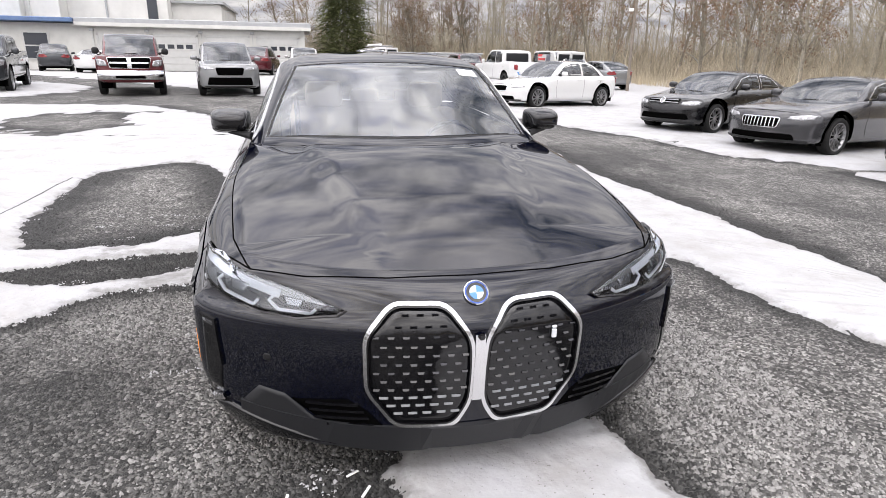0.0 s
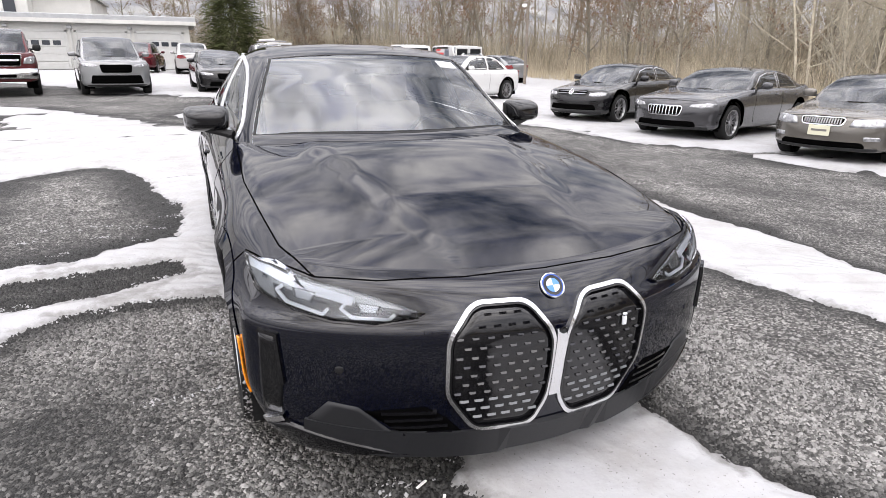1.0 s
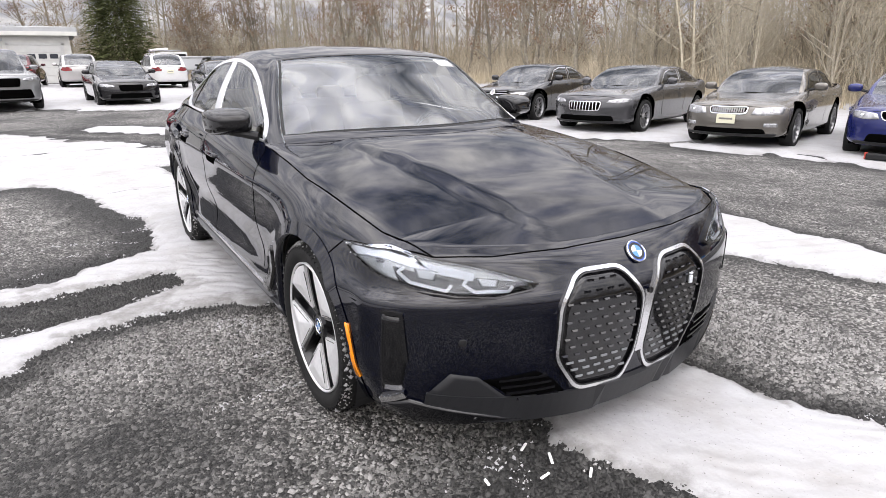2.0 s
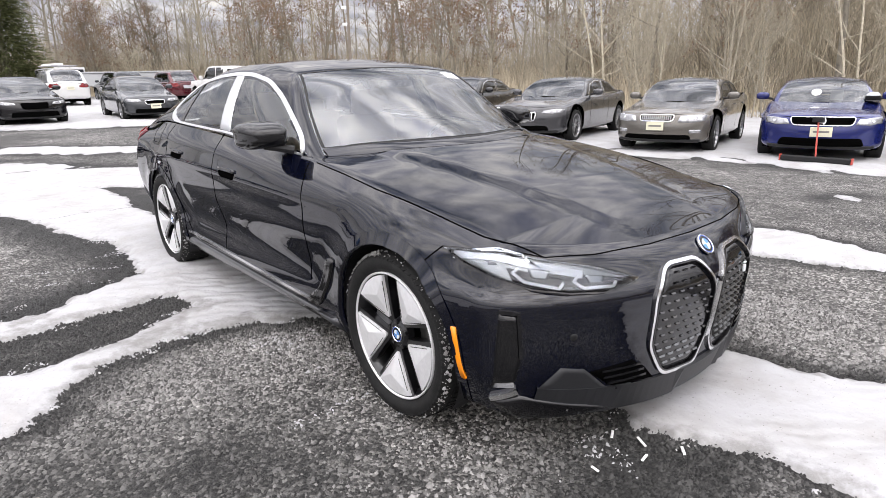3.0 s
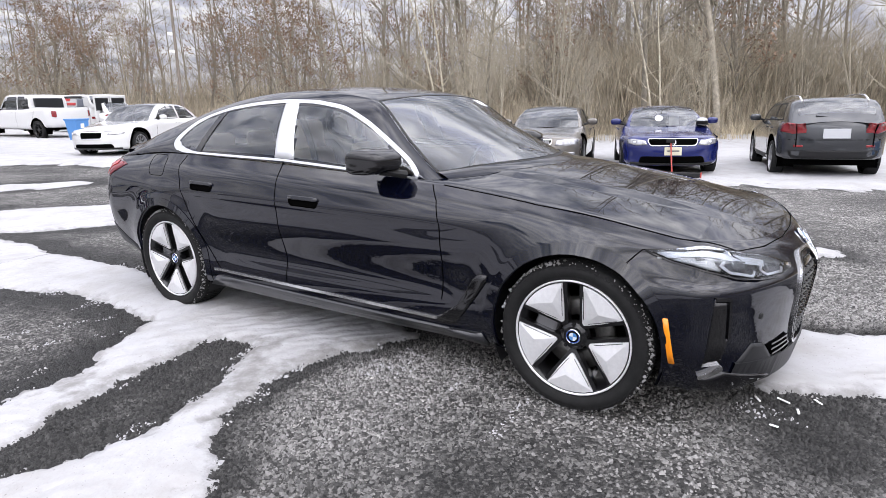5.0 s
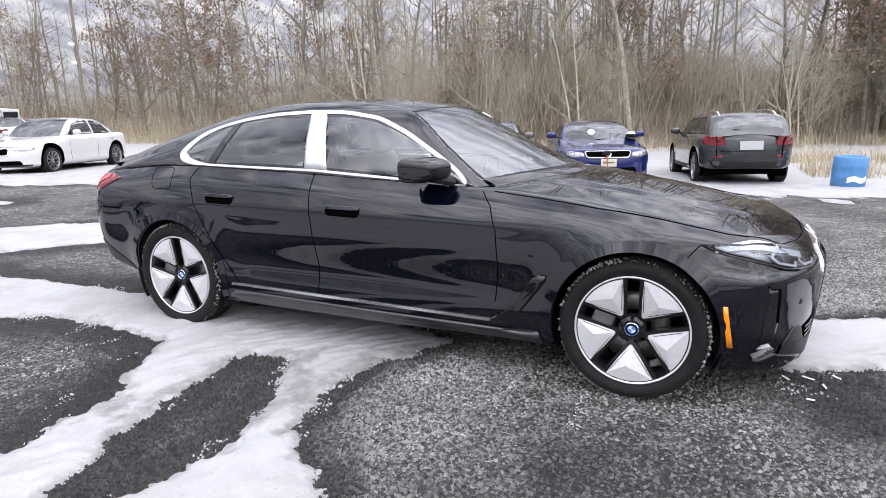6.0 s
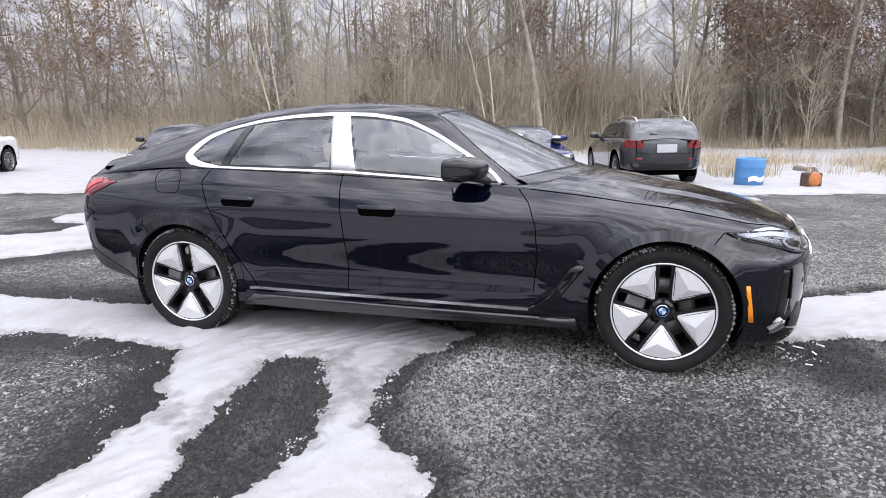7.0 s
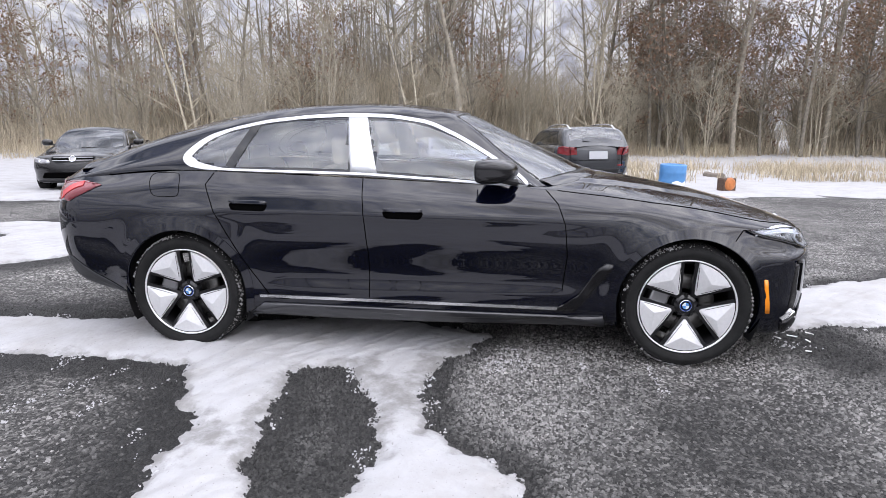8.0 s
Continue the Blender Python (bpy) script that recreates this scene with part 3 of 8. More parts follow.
    def cab_side(self, y, z, sx=-1):
        h = self.cab_bvh.ray_cast(Vector((sx * 3, y, z)), Vector((-sx, 0, 0)))
        return (h[0], h[1] if h[1].x * sx > 0 else -h[1]) if h[0] else self.side(y, z, sx)

    def cab_top(self, x, y):
        h = self.cab_bvh.ray_cast(Vector((x, y, 4)), Vector((0, 0, -1)))
        return (h[0], h[1] if h[1].z > 0 else -h[1]) if h[0] else self.top(x, y)

    def near(self, p):
        h = self.bvh.find_nearest(Vector(p))
        n = h[1]
        if n.dot(Vector((p[0], (p[1] - 1.4) * 0.4, p[2] - 0.6))) < 0:
            n = -n
        return h[0], n


def ribbon(name, hits, width, lift, mat, parent, closed=False, depth=0.006, label=""):
    """A strip of some width lying on the skin along hits (place, normal)."""
    bm = bmesh.new()
    rows = []
    n = len(hits)
    for i, (p, no) in enumerate(hits):
        a = hits[(i - 1) % n if closed else max(i - 1, 0)][0]
        b = hits[(i + 1) % n if closed else min(i + 1, n - 1)][0]
        t = (b - a).normalized()
        s = no.cross(t).normalized()
        w = width[i] if hasattr(width, "__len__") else width
        rows.append([bm.verts.new(q) for q in (p - s * w / 2 - no * depth, p - s * w / 2 + no * lift, p + s * w / 2 + no * lift, p + s * w / 2 - no * depth)])
    pairs = list(zip(rows, rows[1:])) + ([(rows[-1], rows[0])] if closed else [])
    for r, s in pairs:
        for k in range(3):
            bm.faces.new((r[k], r[k + 1], s[k + 1], s[k]))
    bmesh.ops.recalc_face_normals(bm, faces=bm.faces)
    return part(name, bm, mat, parent, label)


def strip(name, rows, mat, parent, label=""):
    """A smooth band through rows of (place, normal)."""
    n = len(rows[0])
    V = [p for r in rows for p, _ in r]
    N = [tuple(no) for r in rows for _, no in r]
    F = [(i * n + k, i * n + k + 1, (i + 1) * n + k + 1, (i + 1) * n + k) for i in range(len(rows) - 1) for k in range(n - 1)]
    me = mesh_from(name, V, F, True)
    me.normals_split_custom_set_from_vertices(N)
    return part(name, me, mat, parent, label)


def arch_lip(sh, sx, arch, width, mat, parent):
    """The rolled edge of a wheel opening: a flange that lies on the skin and turns inwards."""
    ay, az, ar = arch
    rows = []
    for a in np.linspace(-.42, math.pi + .42, 72):
        c, s_ = math.cos(a), math.sin(a)
        o, no = sh.side(ay + (ar + width) * c, az + (ar + width) * s_, sx)
        row = []
        slope = -(no.y * c + no.z * s_) / max(abs(no.x), .3) * sx
        for k in (1.0, .66, .33, 0.0):
            r = ar + width * k
            p = Vector((o.x + slope * (r - ar - width), ay + r * c, az + r * s_))
            row.append((p + no * .003, no))
        p = row[-1][0]
        row.append((p + Vector((-sx * .006, -.004 * c, -.004 * s_)), (no * .5 - Vector((0, c, s_)) * .5).normalized()))
        row.append((p + Vector((-sx * .03, -.004 * c, -.004 * s_)), Vector((0, -c, -s_))))
        rows.append(row)
    return strip("arch_lip", rows, mat, parent)


def patch(name, outline, project, lift, mat, parent, rings=5, skirt=0.008, label="", smooth=True):
    """A plate that follows the skin, filling an outline given to project()."""
    outline = [Vector(p) for p in outline]
    c = sum(outline, outline[0] * 0) / len(outline)
    bm = bmesh.new()
    rows = []
    p, no = [], []
    for k in range(rings):
        s = 1 - k / rings
        row = []
        for o in outline:
            q, n_ = project(*(c + (o - c) * s))
            row.append(bm.verts.new(q + n_ * lift))
            if k == 0:
                p.append(q); no.append(n_)
        rows.append(row)
    q, n_ = project(*c)
    mid = bm.verts.new(q + n_ * lift)
    edge = [bm.verts.new(a + b * (lift - skirt)) for a, b in zip(p, no)]
    rows.insert(0, edge)
    k = len(outline)
    for r, s in zip(rows, rows[1:]):
        for i in range(k):
            bm.faces.new((r[i], r[(i + 1) % k], s[(i + 1) % k], s[i]))
    for i in range(k):
        bm.faces.new((rows[-1][i], rows[-1][(i + 1) % k], mid))
    bmesh.ops.recalc_face_normals(bm, faces=bm.faces)
    return part(name, bm, mat, parent, label, smooth=smooth)


def tyre_mesh(R, rim, w, tread):
    """A tyre on the x axis, outer side to -x, with bevelled tread blocks when tread is set."""
    h = w / 2
    prof = [(-h * 0.72, rim - 0.005), (-h * 0.86, rim + 0.006), (-h * 1.0, rim + (R - rim) * 0.42), (-h * 0.97, rim + (R - rim) * 0.72), (-h * 0.86, R - 0.012),
            (-h * 0.7, R - 0.002), (-h * 0.35, R), (0, R), (h * 0.35, R), (h * 0.7, R - 0.002), (h * 0.9, R - 0.018), (h, rim + (R - rim) * 0.5), (h * 0.8, rim)]
    bm = lathe_bm(prof, 72 if tread else 28)
    for f in bm.faces:
        f.smooth = True
    me = bpy.data.meshes.new("tyre")
    bm.to_mesh(me); bm.free()
    me.materials.append(M["tyre"])
    if tread:
        bm = bmesh.new()
        rnd = random.Random(3)
        for k in range(76):
            for row, (x0, x1) in enumerate(((-0.98, -0.62), (-0.5, -0.08), (0.02, 0.44), (0.58, 0.95))):
                a = 2 * math.pi * (k + 0.5 * (row % 2) + rnd.uniform(-0.06, 0.06)) / 76
                da = 2 * math.pi / 76 * 0.36
                r0 = R - 0.004 if 0 < row < 3 else R - 0.007
                r1 = R + 0.0045 if 0 < row < 3 else R + 0.001
                vs = []
                for rr, sh in ((r0, 1.0), (r1, 0.86)):
                    for xx in (x0, x1):
                        for sg in (-1, 1):
                            rad = rr - (0.02 if (row == 0 and xx == x0) or (row == 3 and xx == x1) else 0)
                            t = a + sg * da * sh + (0.05 if xx == x1 else 0)
                            vs.append(bm.verts.new((xx * h, rad * math.cos(t), rad * math.sin(t))))
                for q in ((4, 5, 7, 6), (0, 1, 5, 4), (2, 3, 7, 6), (0, 2, 6, 4), (1, 3, 7, 5)):
                    bm.faces.new([vs[i] for i in q])
        bmesh.ops.recalc_face_normals(bm, faces=bm.faces)
        blocks = bpy.data.meshes.new("tread")
        bm.to_mesh(blocks); bm.free()
        blocks.materials.append(M["tyre"])
        return me, blocks
    return me


def rim_mesh(rim, w, spokes, mat, width=0.05):
    """A plain multi-spoke wheel for the parked cars, on the x axis, outer side to -x."""
    h = w / 2
    bm = lathe_bm([(-h * 0.74, rim - 0.004), (-h * 0.86, rim + 0.004), (-h * 0.84, rim - 0.012), (-h * 0.5, rim - 0.03), (h * 0.6, rim - 0.035)], 32)
    for k in range(spokes):
        a = 2 * math.pi * k / spokes
        c, s = math.cos(a), math.sin(a)
        for off in (-1, 1):
            pts = []
            for r, wd, xx in ((0.03, width * 0.5, -0.6), (rim * 0.55, width * 0.42, -0.66), (rim - 0.012, width * 0.5, -0.8)):
                o = off * (0.012 + 0.045 * r / rim)
                pts.append((r, o - wd * 0.35, o + wd * 0.35, xx * h))
            for (r, a0, a1, x0), (q, b0, b1, x1) in zip(pts, pts[1:]):
                P = [(x0, r * c - a0 * s, r * s + a0 * c), (x0, r * c - a1 * s, r * s + a1 * c), (x1, q * c - b1 * s, q * s + b1 * c), (x1, q * c - b0 * s, q * s + b0 * c)]
                f = [bm.verts.new(p) for p in P]
                g = [bm.verts.new((p[0] + 0.03, p[1], p[2])) for p in P]
                bm.faces.new(f)
                for i in range(4):
                    bm.faces.new((f[i], f[(i + 1) % 4], g[(i + 1) % 4], g[i]))
    lathe_bm([(-h * 0.66, 0.0), (-h * 0.66, 0.045), (-h * 0.5, 0.055)], 16, bm=bm)
    bmesh.ops.recalc_face_normals(bm, faces=bm.faces)
    me = bpy.data.meshes.new("rim")
    bm.to_mesh(me); bm.free()
    me.materials.append(mat)
    return me


def plate(parent, place, normal, w=0.305, h=0.152, mat="plate", bars=True):
    """A number plate with its writing as a dark bar of that size."""
    n = Vector(normal).normalized()
    m = n.to_track_quat("Z", "Y").to_matrix().to_4x4()
    side_ = Vector((0, 0, 1)).cross(n).normalized()
    m = Matrix((side_.to_4d(), n.cross(side_).to_4d(), n.to_4d(), (0, 0, 0, 1))).transposed()
    for r in range(3):
        m[3][r] = 0
    m.translation = Vector(place) + n * 0.012
    bm = box_bm((-w / 2, -h / 2, -0.004), (w / 2, h / 2, 0.004), 0.004, 1)
    bm.transform(m)
    p = part("number_plate", bm, M[mat], parent)
    if bars:
        for x0, x1 in ((-0.36, 0.36),):
            bm = box_bm((x0 * w, -h * 0.08, 0.003), (x1 * w, h * 0.12, 0.0065))
            bm.transform(m)
            part("plate_bar", bm, M["plate_ink"], p)
    return p

# ---------------------------------------------------------------- the black four-door coupe
HERO = dict(
    Y=[-0.45, 0.0, 0.6, 1.3, 2.3, 2.856, 3.5],
    X=[[.74, .78, .80, .80, .80, .78, .72],
       [.83, .86, .865, .865, .87, .87, .83],
       [.89, .905, .897, .893, .896, .905, .875],
       [.90, .922, .897, .884, .892, .922, .895],
       [.902, .926, .916, .912, .918, .926, .90],
       [.866, .912, .912, .915, .917, .918, .885],
       [.825, .872, .882, .893, .897, .885, .835],
       [.745, .80, .785, .806, .815, .80, .735]],
    Z=[[.145, .165, .185, .18, .18, .20, .31],
       [.19, .205, .225, .225, .225, .24, .37],
       [.33, .31, .305, .305, .31, .34, .50],
       [.46, .46, .46, .46, .47, .50, .60],
       [.602, .60, .62, .63, .64, .67, .71],
       [.645, .72, .75, .77, .79, .80, .82],
       [.735, .805, .86, .885, .91, .92, .93],
       [.778, .862, .945, .982, 1.027, 1.04, 1.0]],
    nose=[(-.74, .138, .12, .50), (-.805, .178, .15, .48), (-.815, .30, .17, .46), (-.835, .43, .18, .44),
          (-.846, .572, .18, .42), (-.808, .652, .17, .42), (-.757, .712, .16, .42), (-.700, .740, .14, .42)],
    tail=[(3.70, .39, .12, .5), (3.84, .44, .16, .55), (3.89, .53, .2, .58), (3.92, .62, .2, .6),
          (3.935, .71, .2, .6), (3.93, .81, .2, .6), (3.905, .91, .18, .6), (3.87, .985, .16, .6)],
    arch_z=.335, arch_r=.378, wb=2.856, hood_end=.86, dome=.012,
    hood=[(-.70, .740), (-.55, .788), (-.4, .828), (0, .911), (.45, .985), (.9, 1.0)],
    cabin=[[.42, .775, .74, .77, .75, .75, .78, .985], [.60, .772, .83, .765, .845, .735, .885, 1.075], [.787, .77, .945, .755, .955, .715, .983, 1.163], [1.0, .785, .965, .715, 1.09, .655, 1.135, 1.262],
           [1.28, .80, .985, .66, 1.255, .555, 1.345, 1.386], [1.45, .805, .995, .645, 1.325, .53, 1.385, 1.416], [1.9, .81, 1.02, .628, 1.362, .50, 1.415, 1.443],
           [2.4, .805, 1.035, .625, 1.332, .49, 1.385, 1.425], [2.76, .79, 1.045, .64, 1.245, .50, 1.315, 1.378], [3.0, .77, 1.045, .665, 1.165, .52, 1.25, 1.325],
           [3.4, .745, 1.01, .69, 1.06, .55, 1.135, 1.205], [3.72, .66, .965, .63, .985, .52, 1.03, 1.075], [3.865, .5, .955, .47, .97, .38, .988, 1.006]],
    screen_top=1.245, base=(.41, .62), rear_glass=(2.98, 3.68),
    bumper_y=-.40, tail_y=3.26,
)
DLO = [(.845, .962), (1.27, .996), (1.784, 1.03), (2.62, 1.050), (2.78, 1.068), (2.865, 1.105), (2.86, 1.14), (2.77, 1.225), (2.62, 1.278), (2.40, 1.322), (2.15, 1.348), (1.9, 1.358),
       (1.65, 1.35), (1.43, 1.315), (1.25, 1.232), (1.085, 1.135), (.93, 1.038)]
DOOR_F = [(.665, .40), (.645, .60), (.66, .77), (.70, .88), (.775, .96), (1.27, 1.03), (1.79, 1.06), (1.775, .9), (1.745, .6), (1.75, .325), (.66, .31)]
DOOR_R = [(1.79, 1.06), (2.66, 1.08), (2.705, .97), (2.64, .82), (2.54, .65), (2.44, .47), (2.34, .335), (1.75, .325), (1.745, .6), (1.775, .9)]
HERO["doors"] = [DOOR_F, DOOR_R]
HERO["side_glass"] = [
    [(.84, .975), (1.27, 1.012), (1.70, 1.044), (1.785, 1.335), (1.65, 1.333), (1.43, 1.298), (1.25, 1.215), (1.085, 1.118), (.95, 1.03)],
    [(1.87, 1.05), (2.56, 1.068), (2.44, 1.297), (2.15, 1.332), (1.91, 1.34)],
    [(2.60, 1.07), (2.76, 1.083), (2.835, 1.115), (2.75, 1.21), (2.62, 1.262), (2.49, 1.292)]]


def coupe_relief(x, y, z):
    """Flared wheel arches, a crisp shoulder and a hollow along the lower doors."""
    bell = lambda q, w: np.exp(-(q / w) ** 2)
    out = np.zeros_like(x)
    for ay in (0.0, 2.856):
        d = np.hypot(y - ay, z - .335)
        out += .011 * bell(d - .40, .055) - .003 * bell(d - .54, .06)
    along = np.clip((y - .45) / .25, 0, 1) * np.clip((2.55 - y) / .3, 0, 1)
    out += along * (-.007 * bell(z - .50, .075) + .004 * bell(z - .375, .035) + .003 * bell(z - .655, .05))
    line = .79 + .035 * (y - .6) / 2.3
    out += np.clip((y - .3) / .5, 0, 1) * np.clip((3.5 - y) / .5, 0, 1) * (.006 * bell(z - line, .028) - .006 * bell(z - line - .075, .045))
    return out * np.clip((np.abs(x) - .74) / .08, 0, 1) * np.clip((y + .5) / .2, 0, 1)


HERO["relief"] = coupe_relief
LAMP = [(-.866, -.285, .752), (-.83, -.42, .762), (-.76, -.545, .754), (-.69, -.625, .741), (-.58, -.69, .715), (-.48, -.725, .675), (-.405, -.745, .640),
        (-.43, -.745, .626), (-.55, -.72, .618), (-.66, -.67, .628), (-.76, -.60, .652), (-.83, -.50, .685), (-.865, -.38, .72)]


def roundel(parent, place, normal, r):
    """A round enamel badge: chrome rim, dark ring, blue edge and quarters in white and blue."""
    n = Vector(normal).normalized()
    q = n.to_track_quat("X", "Z").to_matrix().to_4x4()
    q.translation = Vector(place)
    bm = lathe_bm([(0.0, r), (0.006, r), (0.008, r * 0.94), (0.006, r * 0.9)], 32); bm.transform(q)
    b = part("badge", bm, M["bright"], parent, "round blue and white badge")
    bm = lathe_bm([(0.004, r * 0.93), (0.0062, r * 0.9), (0.0062, r * 0.8)], 32); bm.transform(q)
    part("badge_edge", bm, M["blue_ring"], b)
    bm = lathe_bm([(0.0055, r * 0.82), (0.0058, r * 0.56)], 32); bm.transform(q)
    part("badge_ring", bm, M["gloss_black"], b)
    for k in range(4):
        bm = bmesh.new()
        c = bm.verts.new((0.0068, 0, 0))
        vs = [bm.verts.new((0.0068, r * 0.56 * math.cos(math.pi / 2 * (k + j / 8)), r * 0.56 * math.sin(math.pi / 2 * (k + j / 8)))) for j in range(9)]
        for u, v in zip(vs, vs[1:]):
            bm.faces.new((c, u, v))
        bm.transform(q)
        part("badge_quarter", bm, M["white_enamel"] if k % 2 else M["pale_blue"], b)
    return b


def hero_wheel():
    """The five-blade wheel: black alloy with machined blades, brake disc and tyre; outer side to -x."""
    R, rim, w = 0.341, 0.258, 0.245
    h = w / 2
    tyre, tread = tyre_mesh(R, rim, w, True)
    meshes = {"tyre": tyre, "tread": tread}
    bm = lathe_bm([(-h * 0.72, rim), (-h * 0.9, rim + 0.003), (-h * 0.92, rim - 0.002), (-h * 0.86, rim - 0.006)], 72)
    meshes["rim_edge"] = (bm, "machined")
    bm = lathe_bm([(-h * 0.86, rim - 0.006), (-h * 0.6, rim - 0.028), (h * 0.7, rim - 0.035), (h * 0.8, rim - 0.01)], 72)
    meshes["barrel"] = (bm, "rim_black")
    blades, bases, grooves = [], [], []
    for k in range(5):
        a = math.radians(90 + 72 * k + 36)
        rad = Vector((0, math.cos(a), math.sin(a)))
        tan = Vector((0, -math.sin(a), math.cos(a)))

        def pt(r, t, x):
            return rad * r + tan * t + Vector((x, 0, 0))
        # black carrier: a wedge whose edges run parallel to the open slots
        def wedge(r, gap):
            return (r - gap * .588) / .809 * .588 - gap * .809
        bm = bmesh.new()
        sec = []
        for r, x in ((.058, -.074), (.10, -.083), (.16, -.092), (.212, -.098), (rim - .004, -.098)):
            t = min(max(wedge(r, .027), .012), .128)
            sec.append([bm.verts.new(pt(r, -t, x)), bm.verts.new(pt(r, t, x)), bm.verts.new(pt(r, t * .9, x + .045)), bm.verts.new(pt(r, -t * .9, x + .045))])
        for s0, s1 in zip(sec, sec[1:]):
            for i in range(4):
                bm.faces.new((s0[i], s0[(i + 1) % 4], s1[(i + 1) % 4], s1[i]))
        bmesh.ops.recalc_face_normals(bm, faces=bm.faces)
        bases.append(bm)
        # machined blade: a flat wedge with one raised fold off its middle
        bm = bmesh.new()
        g = .041
        rim_in = rim - .011
        arc = [(rim_in * math.cos(q), rim_in * math.sin(q)) for q in np.linspace(-.435, .435, 7)]
        o = [(.078, wedge(.078, g) * -1)] + [(.14, -wedge(.14, g))] + arc + [(.14, wedge(.14, g)), (.078, wedge(.078, g))]
        face = lambda r: -.078 - .024 * min(1, (r - .06) / .15)
        vs = [bm.verts.new(pt(r, t, face(r) - .006)) for r, t in o]
        top = bm.verts.new(pt(.172, .018, face(.172) - .017))
        n = len(vs)
        for i in range(n):
            bm.faces.new((vs[i], vs[(i + 1) % n], top))
        back = [bm.verts.new(v.co + Vector((.014, 0, 0))) for v in vs]
        for i in range(n):
            bm.faces.new((vs[i], vs[(i + 1) % n], back[(i + 1) % n], back[i]))
        bmesh.ops.recalc_face_normals(bm, faces=bm.faces)
        blades.append(bm)
        e0, e1 = (.10, wedge(.10, g + .007)), (.205, wedge(.205, g + .007))
        bm = tube_bm([pt(e1[0], -e1[1], face(e1[0]) - .0085), pt(e0[0], -e0[1], face(e0[0]) - .0075)], .0016, 4)
        tube_bm([pt(e0[0], e0[1], face(e0[0]) - .0075), pt(e1[0], e1[1], face(e1[0]) - .0085)], .0016, 4, bm=bm)
        grooves.append(bm)
    meshes["blades"], meshes["bases"], meshes["grooves"] = blades, bases, grooves
    hub = lathe_bm([(-0.045, 0.066), (-0.072, 0.060), (-0.082, 0.044), (-0.082, 0.036), (-0.078, 0.033)], 32)
    for k in range(5):
        a = math.radians(90 + 72 * k)
        lathe = lathe_bm([(-0.085, 0.0), (-0.085, 0.009), (-0.07, 0.011)], 8)
        lathe.transform(Matrix.Translation((0, 0.054 * math.cos(a), 0.054 * math.sin(a))))
        tmp = bpy.data.meshes.new("t"); lathe.to_mesh(tmp); lathe.free(); hub.from_mesh(tmp); bpy.data.meshes.remove(tmp)
    meshes["hub"] = (hub, "rim_black")
    disc = lathe_bm([(-0.02, 0.08), (-0.028, 0.085), (-0.028, 0.165), (-0.004, 0.167), (-0.004, 0.08)], 48)
    meshes["brake_disc"] = (disc, "disc")
    cal = box_bm((-0.055, 0.085, -0.075), (0.02, 0.19, 0.075), 0.014, 2)
    cal.transform(Matrix.Rotation(radians(20), 4, "X"))
    meshes["brake_caliper"] = (cal, "rim_grey")
    return meshes


def snow_flecks(R, w):
    """Small lumps of snow caught in the tread and on the tyre's shoulder."""
    rnd = random.Random(8)
    bm = bmesh.new()
    for k in range(620):
        a = rnd.choice((rnd.uniform(0, 2 * math.pi), 1 + rnd.gauss(0, .25), 3.2 + rnd.gauss(0, .4), 5 + rnd.gauss(0, .2)))
        x = -w / 2 * rnd.choice((rnd.uniform(.66, .92), rnd.uniform(.78, .97), rnd.uniform(-.9, .9)))
        r = R - .002 - .012 * max(0, abs(x) / (w / 2) - .8) / .2
        s = rnd.uniform(.0018, .0036) + .008 * rnd.random() ** 5
        p = Vector((x, r * math.cos(a), r * math.sin(a)))
        vs = [bm.verts.new(p + Vector((rnd.uniform(.6, 1.3) * s * c[0], rnd.uniform(.6, 1.3) * s * c[1], rnd.uniform(.6, 1.3) * s * c[2]))) for c in ((1, 0, 0), (-1, 0, 0), (0, 1, 0), (0, -1, 0), (0, 0, 1), (0, 0, -1))]
        for f in ((0, 2, 4), (2, 1, 4), (1, 3, 4), (3, 0, 4), (2, 0, 5), (1, 2, 5), (3, 1, 5), (0, 3, 5)):
            bm.faces.new([vs[i] for i in f])
    return bm


